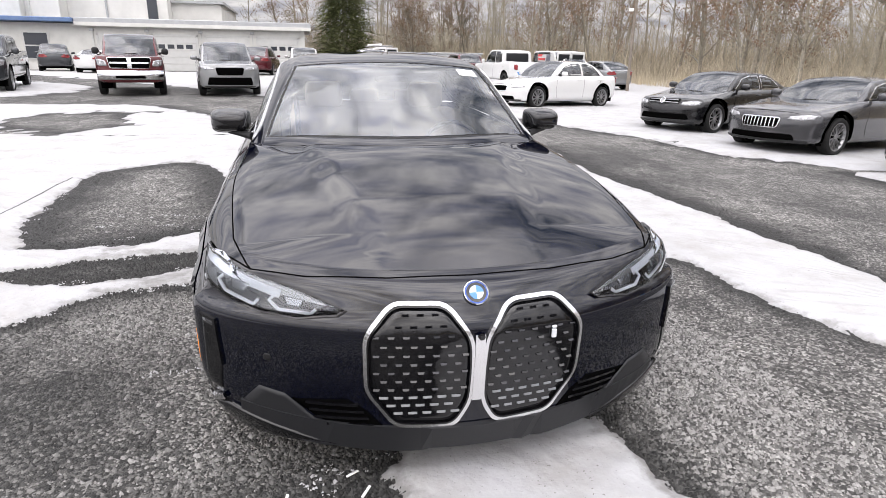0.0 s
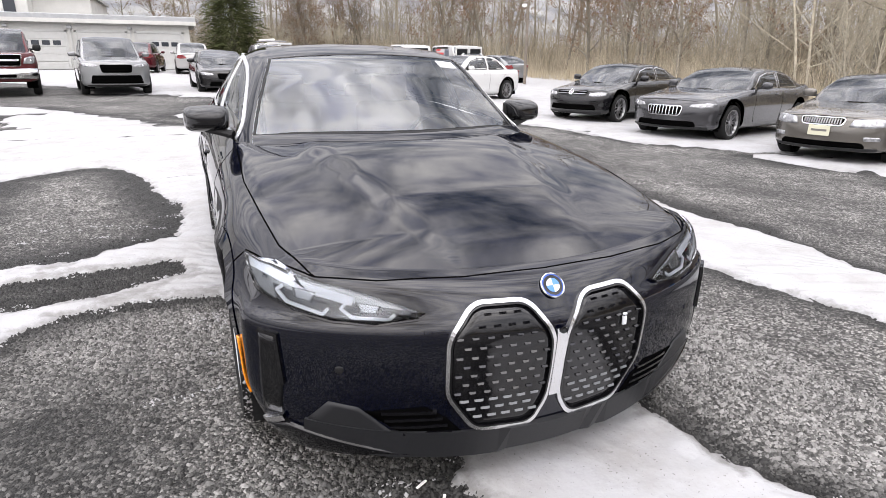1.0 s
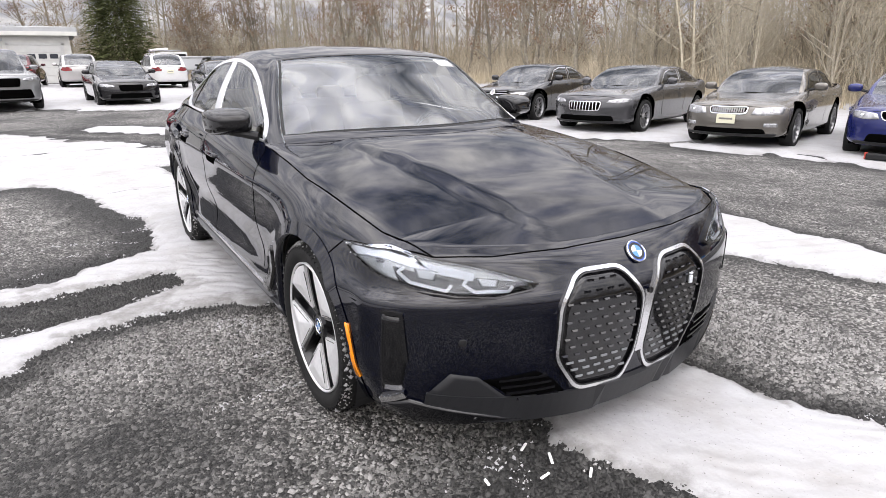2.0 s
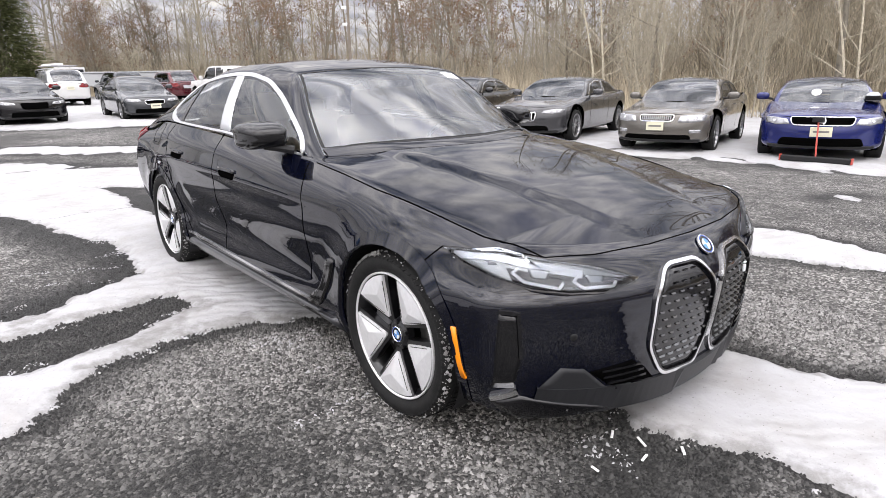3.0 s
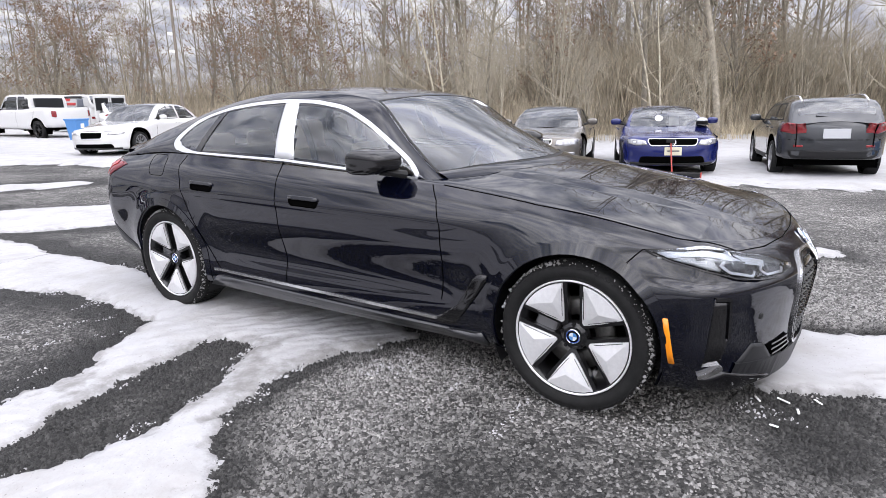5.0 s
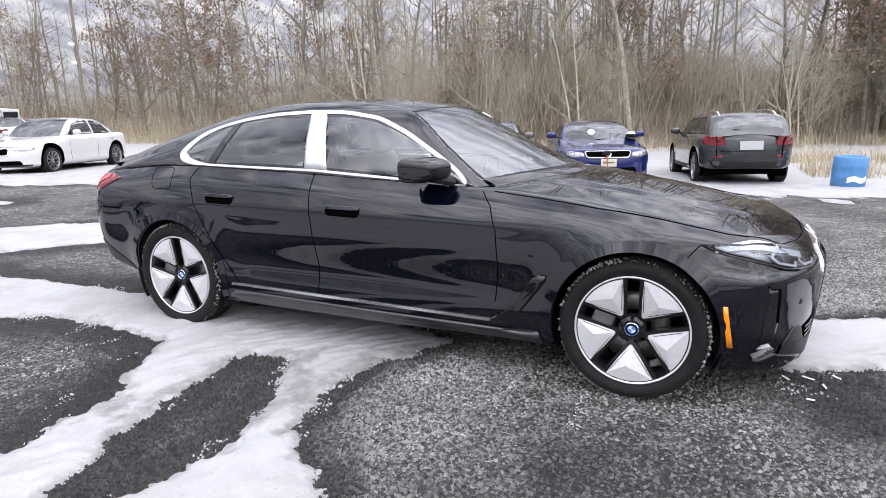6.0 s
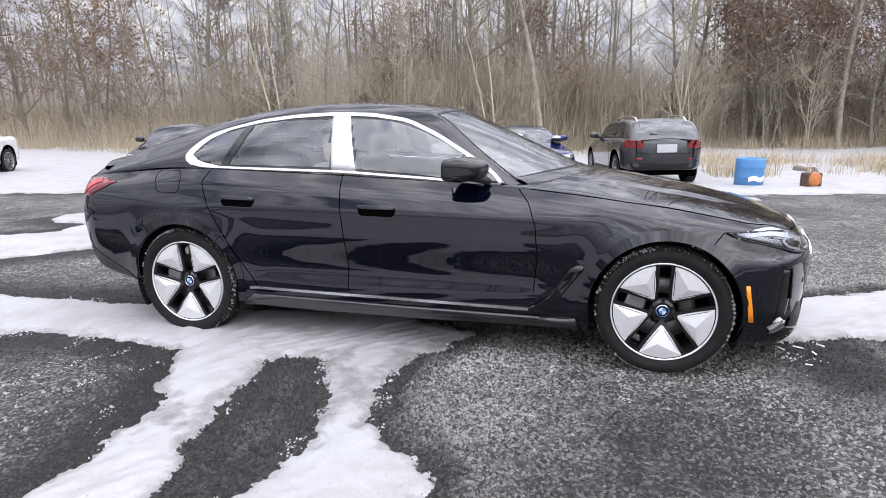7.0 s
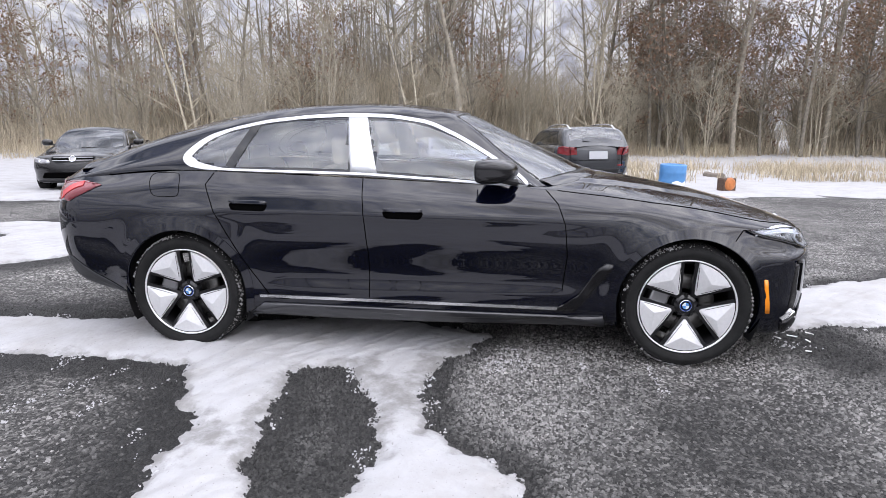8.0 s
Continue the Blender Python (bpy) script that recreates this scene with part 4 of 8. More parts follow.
def add_hero_wheels(car):
    ms = hero_wheel()
    bm = snow_flecks(.341, .245)
    flecks = bpy.data.meshes.new("tyre_snow"); bm.to_mesh(flecks); bm.free(); flecks.materials.append(M["snow"])
    made = {}
    for key in ("rim_edge", "barrel", "hub", "brake_disc", "brake_caliper"):
        bm, mat = ms[key]
        me = bpy.data.meshes.new(key); bm.to_mesh(me); bm.free(); me.materials.append(M[mat])
        me.polygons.foreach_set("use_smooth", [key in ("barrel", "rim_edge", "brake_disc")] * len(me.polygons))
        made[key] = me
    lists = {}
    for key, mat in (("blades", "machined"), ("bases", "rim_black"), ("grooves", "rim_black")):
        lists[key] = []
        for bm in ms[key]:
            me = bpy.data.meshes.new(key); bm.to_mesh(me); bm.free(); me.materials.append(M[mat]); lists[key].append(me)
    for sx in (-1, 1):
        for y, x, turn in ((0.0, 0.795, 0), (2.856, 0.795, 0)):
            wheel = part("wheel", ms["tyre"], None, car, "five-blade alloy wheel with snow-flecked tyre")
            wheel.matrix_basis = pose(sx * x, y, 0.334) @ (Matrix.Identity(4) if sx < 0 else Matrix.Rotation(math.pi, 4, "Z")) @ Matrix.Rotation(radians(turn), 4, "X")
            for key in ("rim_edge", "barrel", "hub", "brake_disc", "brake_caliper"):
                part(key, made[key], None, wheel)
            for me in lists["blades"]:
                part("spoke_blade", me, None, wheel, "machined silver blade")
            for me in lists["grooves"]:
                part("blade_groove", me, None, wheel)
            for me in lists["bases"]:
                part("spoke", me, None, wheel)
            tagged(part("tread", ms["tread"], None, wheel), kind="stuff")
            tagged(part("tyre_snow", flecks, None, wheel, "clumps of snow stuck in the tread"), kind="stuff")
            b = roundel(wheel, (-0.079, 0, 0), (-1, 0, 0), 0.033)
            b.name = "hub_cap"


def build_hero():
    sh = Shell(HERO, 2)
    car = thing("parked_car", "glossy black four-door coupe with twin grille on snowy gravel", "car")
    dark = M["black_paint"]

    part("body", sh.cut("body", lambda l, c: l == "body"), dark, car)
    part("bumper", sh.cut("bumper", lambda l, c: l == "bumper"), dark, car, "gloss black front bumper")
    part("rear_bumper", sh.cut("rear_bumper", lambda l, c: l == "rear"), dark, car)
    part("hood", sh.cut("hood", lambda l, c: (l == "hood") & (c[:, 1] < 0.43 + 0.62 * c[:, 0] ** 2)), dark, car)
    part("cowl", sh.cut("cowl", lambda l, c: (l == "hood") & (c[:, 1] >= 0.43 + 0.62 * c[:, 0] ** 2) & (c[:, 1] < 0.56 + 0.62 * c[:, 0] ** 2)), M["trim"], car)
    part("roof", sh.cut("roof", lambda l, c: l == "roof"), dark, car)
    part("windshield", sh.cut("windshield", lambda l, c: l == "windshield"), M["glass"], car, "clear windshield mirroring the sky")
    part("rear_window", sh.cut("rear_window", lambda l, c: l == "rear_window"), M["dark_glass"], car)
    for sx in (-1, 1):
        for i in (0, 1):
            d = part("door", sh.cut("door", lambda l, c: (l == "door%d" % i) & (c[:, 0] * sx > 0)), dark, car)
            # handle over a shallow oval pocket, whose shade is painted as a flat black patch
            y0, z0 = ((1.545, .822), (2.435, .857))[i]
            pocket = rounded([(y0 - .10, z0 - .032), (y0 + .10, z0 - .027), (y0 + .118, z0 + .012), (y0 - .118, z0 + .008)], .018)
            patch("handle_pocket", pocket, lambda a, b: sh.side(a, b, sx), .0012, M["gap"], d, 3, .004)
            grip = rounded([(y0 - .11, z0 + .004), (y0 + .11, z0 + .008), (y0 + .112, z0 + .028), (y0 - .108, z0 + .024)], .012)
            patch("door_handle", grip, lambda a, b: sh.side(a, b, sx), .012, dark, d, 3, .014)
            part("window", sh.cut("window", lambda l, c: (l == "side%d" % i) & (c[:, 0] * sx > 0)), M["side_glass"], d)
        part("quarter_window", sh.cut("quarter_window", lambda l, c: (l == "side2") & (c[:, 0] * sx > 0)), M["dark_glass"], car)
        S = lambda a, b: sh.side(a, b, sx)
        ring = resample([Vector((*p, 0)) for p in rounded(DLO, .06, 5)], .03, True)
        T = lambda a, b: sh.cab_side(a, b, sx)
        hits = [T(p.x, p.y) for p in ring]
        wid = [(.014 if p.y < .98 + (p.x - .8) * .0515 else .024) + .032 * max(0, min(1, (p.x - 2.62) / .2)) for p in ring]
        ribbon("window_trim", hits, wid, .004, M["film"], car, True, label="satin silver window surround")
        bp = [(1.708, 1.035), (1.862, 1.042), (1.905, 1.352), (1.792, 1.352)]
        patch("pillar_cover", resample([Vector((*p,)) for p in bp], .04, True), T, .003, M["film"], car, 4, .008, "silver-covered door pillar")
        ribbon("window_divider", [T(p.x, p.y) for p in resample([Vector((2.585, 1.062, 0)), Vector((2.462, 1.305, 0))], .03)], .055, .003, M["gloss_black"], car)
        # shut lines
        for line in (DOOR_F[:5], [(1.787, 1.02), (1.775, .9), (1.745, .6), (1.75, .33)], [(2.66, 1.05), (2.705, .97), (2.64, .82), (2.54, .65), (2.44, .47), (2.345, .335)]):
            ribbon("shut_line", [S(p.x, p.y) for p in resample([Vector((*p, 0)) for p in line], .03)], .005, .0012, M["gap"], car)
        fl = rounded([(2.86, .90), (3.03, .90), (3.075, 1.0), (3.05, 1.03), (2.88, 1.03)], .035)
        ribbon("fuel_flap", [S(p.x, p.y) for p in resample([Vector((*p, 0)) for p in fl], .02, True)], .0035, .001, M["gap"], car, True)
        hg = [(.80 * sx, .70, .95), (.803 * sx, .45, .92), (.81 * sx, .2, .885), (.80 * sx, 0, .862), (.785 * sx, -.2, .828), (.765 * sx, -.38, .79), (.70 * sx, -.60, .757)]
        ribbon("shut_line", [sh.near(p) for p in resample([Vector(p) for p in hg], .03)], .005, .0012, M["gap"], car)
        bl_ = [(.70 * sx, -.60, .757), (.82 * sx, -.43, .773), (.868 * sx, -.27, .757), (.90 * sx, -.22, .70), (.915 * sx, -.285, .58)]
        ribbon("shut_line", [sh.near(p) for p in resample([Vector(p) for p in bl_], .025)], .005, .0012, M["gap"], car)
        # rocker: grey lower skirt and chrome strip that rises to the fender vent
        zr0 = [(.42, .205), (.44, .27), (.60, .262), (.75, .262), (1.4, .268), (2.38, .285), (2.47, .22), (1.4, .186), (.8, .192)]
        patch("side_skirt", resample([Vector((*p,)) for p in zr0], .06, True), S, .016, M["skirt"], car, 6, .022, "dark grey side skirt")
        sill = [(2.40, .326), (1.75, .316), (1.2, .309), (.72, .303), (.67, .304)]
        ribbon("sill_strip", [S(p.x, p.y) for p in resample([Vector((*p, 0)) for p in sill], .04)], .016, .007, M["chrome"], car, label="thin chrome sill strip")
        vent = resample([Vector(p) for p in ((.69, .292), (.60, .292), (.56, .325), (.405, .535), (.40, .562), (.435, .566), (.47, .545), (.60, .345), (.635, .312), (.69, .31))], .03, True)
        patch("fender_vent", vent, S, .012, M["gloss_black"], car, 4, .018, "gloss black fender air breather")
        val = [(3.24, .25), (3.23, .30), (3.30, .335), (3.45, .42), (3.60, .525), (3.66, .52), (3.66, .45), (3.50, .36), (3.35, .29)]
        patch("rear_valance", resample([Vector((*p,)) for p in val], .04, True), S, .008, M["grey_trim"], car, 4, .014, "dark grey lower rear bumper")
        mk = rounded([(-.372, .50), (-.392, .50), (-.425, .31), (-.402, .31)], .006)
        patch("side_marker", resample([Vector((*p,)) for p in mk], .03, True), S, .006, M["amber"], car, 2, .008, "amber side marker")
        for ay, az, ar in sh.arches:
            arch_lip(sh, sx, (ay, az, ar), .045, dark, car)
            bm = bmesh.new()
            rows = []
            for a in np.linspace(-.5, math.pi + .5, 40):
                rows.append([bm.verts.new((sx * xx, ay + (ar + .012) * math.cos(a), az + (ar + .012) * math.sin(a))) for xx in (.89, .75, .5)])
            for r, s in zip(rows, rows[1:]):
                for k in range(2):
                    bm.faces.new((r[k], r[k + 1], s[k + 1], s[k]))
            part("wheel_well", bm, M["trim"], car)
        # head lamp
        lam = [Vector((sx * abs(p[0]), p[1], p[2])) for p in LAMP]
        ring = resample(lam, .03, True)
        lens = patch("headlamp", ring, lambda *q: sh.near(q), .013, M["lens"], car, 5, .010, "clear swept-back headlamp with hexagonal light guides")
        ribbon("lamp_edge", [sh.near(p) for p in ring], .010, .0125, M["gloss_black"], lens, True)
        patch("lamp_housing", ring, lambda *q: sh.near(q), .003, M["lamp_dark"], lens, 4, .0)
        mask_u, mask_d = [], []
        for t in np.linspace(.10, .93, 9):
            i = 1 + t * 5
            k = int(i)
            up, dn = lam[k].lerp(lam[k + 1], i - k), lam[12 - k].lerp(lam[max(12 - k - 1, 7)], i - k)
            mask_u.append(up.lerp(dn, .52 - .2 * t)); mask_d.append(up.lerp(dn, .97))
        patch("lamp_mask", resample(mask_u + mask_d[::-1], .03, True), lambda *q: sh.near(q), .0045, M["lamp_black"], lens, 4, .002)
        for j, (a, b) in enumerate(((.12, .40), (.46, .72))):
            cu, cd = [], []
            for t in np.linspace(a, b, 7):
                i = 1 + t * 5
                k = int(i)
                up = lam[k].lerp(lam[k + 1], i - k)
                dn = lam[12 - k].lerp(lam[max(12 - k - 1, 7)], i - k)
                cu.append(up); cd.append(dn)
            hexa = [cu[1].lerp(cd[1], .42), cu[0].lerp(cd[0], .62), cu[1].lerp(cd[1], .84), cu[5].lerp(cd[5], .88), cu[6].lerp(cd[6], .66)]
            hit = [(p + n_ * .004, n_) for p, n_ in [sh.near(p) for p in resample(hexa, .012)]]
            ribbon("light_guide", hit, .010, .005, M["lamp_white"], lens)
            pro = [cu[2].lerp(cd[2], .36), cu[5].lerp(cd[5], .34), cu[4].lerp(cd[4], .66), cu[2].lerp(cd[2], .66)]
            patch("lamp_module", resample(pro, .02, True), lambda *q: sh.near(q), .0065, M["lamp_module"], lens, 3, .004)
        top_edge = resample([lam[0].lerp(lam[12], .45), lam[1].lerp(lam[12], .36), lam[2].lerp(lam[11], .28), lam[3].lerp(lam[10], .28), lam[4].lerp(lam[9], .32)], .02)
        ribbon("lamp_blade", [(p + n_ * .003, n_) for p, n_ in [sh.near(p) for p in top_edge]], .026, .003, M["lamp_white"], lens)
        # mirror
        mir = part("mirror", mirror_bm(sx), M["gloss_black"], car, "gloss black door mirror", smooth=True)
        bm = tube_bm([(sx * .79, .93, .985), (sx * .86, .97, 1.0), (sx * .91, 1.0, 1.012)], [.022, .018, .02], 8)
        part("mirror_arm", bm, M["trim"], mir)
        bm = box_bm((min(sx * .83, sx * .98), 1.134, 1.02), (max(sx * .83, sx * .98), 1.14, 1.105), .003, 1)
        part("mirror_glass", bm, M["bright"], mir)
        # tail lamp wrapping the corner
        tl = [(sx * .80, 3.38, .935), (sx * .80, 3.52, .975), (sx * .70, 3.76, .965), (sx * .5, 3.86, .955), (sx * .3, 3.9, .93), (sx * .5, 3.9, .88), (sx * .72, 3.80, .865), (sx * .85, 3.57, .86)]
        patch("tail_lamp", resample([Vector(p) for p in tl], .04, True), lambda *q: sh.near(q), .008, M["tail_lens"], car, 4, .01, "pinkish red wraparound tail lamp")
        ribbon("tail_light_guide", [sh.near(p) for p in resample([Vector(p) for p in ((sx * .80, 3.66, .885), (sx * .80, 3.56, .93), (sx * .80, 3.50, .955))], .03)], .045, .011, M["red"], car)
        # air curtain slit and corner blade
        sl = [(sx * .845, -.535, .585), (sx * .81, -.585, .58), (sx * .80, -.59, .42), (sx * .81, -.57, .31), (sx * .845, -.51, .31), (sx * .85, -.525, .45)]
        patch("air_curtain", resample([Vector(p) for p in sl], .03, True), lambda *q: sh.near(q), .002, M["gloss_black"], car, 4, .004)
        ribbon("air_curtain_edge", [sh.near(p) for p in resample([Vector(p) for p in (sl[0], sl[1], sl[2])], .025)], .012, .010, M["gloss_black"], car)
        cb = [(sx * .84, -.50, .25), (sx * .80, -.58, .275), (sx * .60, -.735, .20), (sx * .46, -.765, .155), (sx * .62, -.70, .145), (sx * .80, -.55, .15)]
        patch("corner_blade", resample([Vector(p) for p in cb], .03, True), lambda *q: sh.near(q), .012, M["gloss_black"], car, 4, .02, "gloss black bumper corner blade")
        ribbon("corner_flare", [sh.near(p) for p in resample([Vector((sx * .845, -.5, .265)), Vector((sx * .80, -.575, .30))], .02)], .02, .014, M["chrome"], car)
        gi = [(sx * .60, -.74, .335), (sx * .42, -.79, .345), (sx * .355, -.80, .30), (sx * .30, -.81, .24), (sx * .45, -.79, .235), (sx * .52, -.77, .27)]
        patch("lower_intake", resample([Vector(p) for p in gi], .03, True), lambda *q: sh.near(q), .002, M["gap"], car, 4, .004)
        for zz, x0, x1 in ((.325, .56, .38), (.30, .55, .36), (.275, .53, .345), (.25, .49, .33)):
            ribbon("intake_slat", [sh.near((sx * x, -.78, zz)) for x in np.linspace(x0, x1, 8)], .009, .008, M["gloss_black"], car)
        wing = [(sx * .755, -.64, .30), (sx * .70, -.69, .37), (sx * .62, -.735, .35), (sx * .53, -.765, .265), (sx * .44, -.785, .225), (sx * .60, -.745, .235), (sx * .74, -.65, .265)]
        patch("bumper_wing", resample([Vector(p) for p in wing], .03, True), lambda *q: sh.near(q), .005, M["grey_trim"], car, 4, .008, "dark grey lower bumper wing")
        patch("parking_sensor", rounded([(sx * .655 - .012, .47), (sx * .655 + .012, .47), (sx * .655 + .012, .494), (sx * .655 - .012, .494)], .012), sh.front, .002, M["trim"], car, 2, .004)
    lip = resample([Vector(p) for p in ((-.77, -.63, .25), (-.5, -.78, .205), (-.25, -.81, .19), (0, -.82, .185), (.25, -.81, .19), (.5, -.78, .205), (.77, -.63, .25))], .04)
    hits = [sh.near(p) for p in lip]
    ribbon("front_lip", [(p, n_) for p, n_ in hits], .10, .006, M["grey_trim"], car, label="matte dark grey front lip", depth=.012)
    # twin grille
    K = [(.024, .565), (.10, .664), (.268, .668), (.354, .58), (.352, .385), (.262, .25), (.068, .240), (.022, .325), (.019, .45)]
    for sx in (-1, 1):
        out = [Vector((sx * x, z)) for x, z in rounded(K, .036, 6)]
        g = patch("grille", resample(out, .03, True), sh.front, .004, M["gloss_black"], car, 6, .012, "closed gloss black kidney grille in a satin chrome frame")
        ribbon("grille_frame", [sh.front(*p) for p in resample(out, .02, True)], .0135, .010, M["chrome"], g, True, .004)
        ribbon("grille_inner_edge", [sh.front(*(Vector((sx * .185, .455)) + (p - Vector((sx * .185, .455))) * .955)) for p in resample(out, .02, True)], .006, .012, M["gloss_black"], g, True, .004)
        inner = [(sx * .185 + (p.x - sx * .185) * .86, .455 + (p.y - .455) * .9) for p in out]
        row = 0
        z = .635
        while z > .26:
            lower = z < .36
            for j in range(-1, 8):
                x = sx * (.045 + j * .046 + (.023 if row % 2 else 0))
                if inside(inner, [x], [z])[0]:
                    p, n_ = sh.front(x, z)
                    q = n_.to_track_quat("Z", "Y").to_matrix().to_4x4(); q.translation = p + n_ * .007
                    w_, h_ = (.015, .0045) if lower else (.011, .004)
                    bm = bmesh.new()
                    vs = [bm.verts.new(c) for c in ((-w_, -h_, 0), (w_, -h_, 0), (w_, h_, 0), (-w_, h_, 0), (-w_ * .8, -h_ * .2, .006), (w_ * .8, -h_ * .2, .006))]
                    for f in ((0, 1, 5, 4), (4, 5, 2, 3), (0, 4, 3), (1, 2, 5)):
                        bm.faces.new([vs[i] for i in f])
                    m3 = Matrix((Vector((0, 0, 1)).cross(n_).normalized().to_4d(), n_.cross(Vector((0, 0, 1)).cross(n_)).normalized().to_4d(), n_.to_4d(), (0, 0, 0, 1))).transposed()
                    for r_ in range(3):
                        m3[3][r_] = 0
                    m3.translation = p + n_ * .005
                    bm.transform(m3)
                    part("grille_stud", bm, M["stud"] if lower else M["gloss_black"], g)
            z -= .031
            row += 1
    spine = resample([Vector((0, .575)), Vector((0, .5)), Vector((0, .335))], .02)
    ribbon("grille_bridge", [sh.front(*p) for p in spine], [.032 for p in spine], .012, M["chrome"], car, False, .01, "satin chrome bridge between the grilles")
    p, n_ = sh.front(.002, .571)
    bm = lathe_bm([(0, .011), (.004, .011), (.005, .006), (.005, 0)], 16); q = n_.to_track_quat("X", "Z").to_matrix().to_4x4(); q.translation = p + n_ * .014; bm.transform(q)
    part("nose_camera", bm, M["gloss_black"], car)
    p, n_ = sh.front(0, .687)
    roundel(car, p + n_ * .003, n_, .041)
    p, n_ = sh.front(.252, .553)
    bm = box_bm((p.x - .008, p.y - .016, p.z - .016), (p.x + .008, p.y - .008, p.z + .014), .002, 1)
    bm2 = box_bm((p.x - .008, p.y - .016, p.z + .018), (p.x + .008, p.y - .008, p.z + .026), .002, 1, bm)
    part("grille_badge", bm2, M["white_enamel"], car, "small white letter-shaped badge")
    hf = resample([Vector(p) for p in ((-.70, -.60, .757), (-.53, -.675, .748), (-.27, -.716, .734), (0, -.727, .728), (.27, -.716, .734), (.53, -.675, .748), (.70, -.60, .757))], .03)
    ribbon("shut_line", [sh.near(p) for p in hf], .004, .0012, M["gap"], car)
    # windshield band, wipers, mirror block and sticker
    xs = np.linspace(-.72, .72, 40)
    rows = []
    for u in np.linspace(0, 1, 4):
        r = []
        for x in xs:
            a = sh.top(x, .40 + .62 * x * x)[0]
            b = sh.cab_top(x * .985, .478 + .62 * x * x)[0]
            r.append(a.lerp(b, u) + Vector((0, 0, .001 + .003 * u + .005 * math.sin(math.pi * u))))
        rows.append(r)
    F = [(i * 40 + k, i * 40 + k + 1, (i + 1) * 40 + k + 1, (i + 1) * 40 + k) for i in range(3) for k in range(39)]
    part("cowl_panel", mesh_from("cowl_panel", [p for r in rows for p in r], F, True), dark, car)
    ribbon("windshield_base_seal", [sh.cab_top(x, .482 + .62 * x * x) for x in np.linspace(-.70, .70, 44)], .022, .004, M["trim"], car)
    for x0, x1 in ((-.60, .02), (-.02, .58)):
        pts = [sh.cab_top(x, .492 + .62 * x * x)[0] + Vector((0, 0, .002)) for x in np.linspace(x0, x1, 9)]
        part("wiper", tube_bm(pts, .005, 5), M["trim"], car)
    p, n_ = sh.cab_top(0, 1.16)
    bm = box_bm((-.10, 1.10, p.z - .075), (.10, 1.20, p.z - .04), .02, 2)
    part("sensor_block", bm, M["cabin"], car)
    patch("windshield_sticker", [Vector(q) for q in ((.42, 1.165), (.535, 1.185), (.515, 1.24), (.405, 1.225))], sh.cab_top, .002, M["paper"], car, 2, .003, "white paper sticker")
    edge = []
    for x in np.linspace(-.53, .53, 36):
        edge.append(sh.cab_top(x, 1.245 + .12 * x * x))
    ribbon("windshield_seal", edge, .012, .0015, M["trim"], car)
    for sx in (-1, 1):
        g = np.array(HERO["cabin"])
        ys = np.linspace(.80, 1.28, 20)
        xr = hermite(g[:, 0], g[:, 5], ys) - .012
        ribbon("windshield_seal", [sh.cab_top(sx * x, y) for x, y in zip(xr, ys)], .014, .0015, M["trim"], car)
    # underside and cabin
    part("underbody", box_bm((-.70, -.60, .175), (.70, 3.1, .32), .03, 1), M["trim"], car)
    part("cabin_floor", box_bm((-.72, .55, .30), (.72, 3.2, .36)), M["cabin"], car)
    part("door_lining", box_bm((-.75, 1.06, .36), (-.71, 2.6, 1.01), .015, 1), M["beige"], car)
    part("door_lining", box_bm((.71, 1.06, .36), (.75, 2.6, 1.01), .015, 1), M["beige"], car)
    bm = box_bm((-.74, .62, .55), (.74, 1.02, .915), .05, 3)
    part("dashboard", bm, M["cabin"], car)
    bm = lathe_bm([(1.13, .185 - .015), (1.115, .185), (1.13, .2), (1.145, .185)], 32, "y", closed=True)
    bm.transform(Matrix.Translation((.37, 0, .85)))
    part("steering_wheel", bm, M["cabin"], car)
    for sx in (-1, 1):
        st = part("front_seat", seat_bm(sx * .37, 1.72), M["beige"], car, "beige leather front seat", smooth=True)
        part("headrest", box_bm((sx * .37 - .13, 1.98, 1.06), (sx * .37 + .13, 2.07, 1.24), .04, 3), M["beige"], st, smooth=True)
    part("rear_seat", box_bm((-.62, 2.35, .45), (.62, 2.85, .62), .06, 2), M["beige"], car)
    bm = box_bm((-.62, 2.78, .55), (.62, 2.92, 1.06), .06, 2)
    part("rear_backrest", bm, M["beige"], car)
    for xx in (-.38, 0, .38):
        part("rear_headrest", box_bm((xx - .12, 2.86, 1.0), (xx + .12, 2.95, 1.15), .04, 2), M["beige"], car, smooth=True)
    part("parcel_shelf", box_bm((-.66, 2.92, .93), (.66, 3.5, .97), .01, 1), M["cabin"], car)
    bm = tube_bm([(-.60, 1.83, 1.28), (-.56, 1.80, 1.1), (-.55, 1.74, .8)], .02, 6)
    part("seat_belt", bm, M["cabin"], car)
    part("headliner", box_bm((-.46, 1.42, 1.335), (.46, 2.7, 1.345)), M["beige"], car)
    # raised edge of the boot lid
    xs = np.linspace(-.66, .66, 31)
    rows = []
    for dy, lift in ((-.10, -.002), (-.05, .006), (0, .019), (.008, .014), (.006, -.02)):
        rows.append([sh.top(x, 3.70 - .22 * x * x + dy)[0] + Vector((0, 0, lift)) for x in xs])
    F = [(i * 31 + k, i * 31 + k + 1, (i + 1) * 31 + k + 1, (i + 1) * 31 + k) for i in range(4) for k in range(30)]
    part("boot_lip", mesh_from("boot_lip", [p for r in rows for p in r], F, True), dark, car)
    add_hero_wheels(car)
    return sh, car


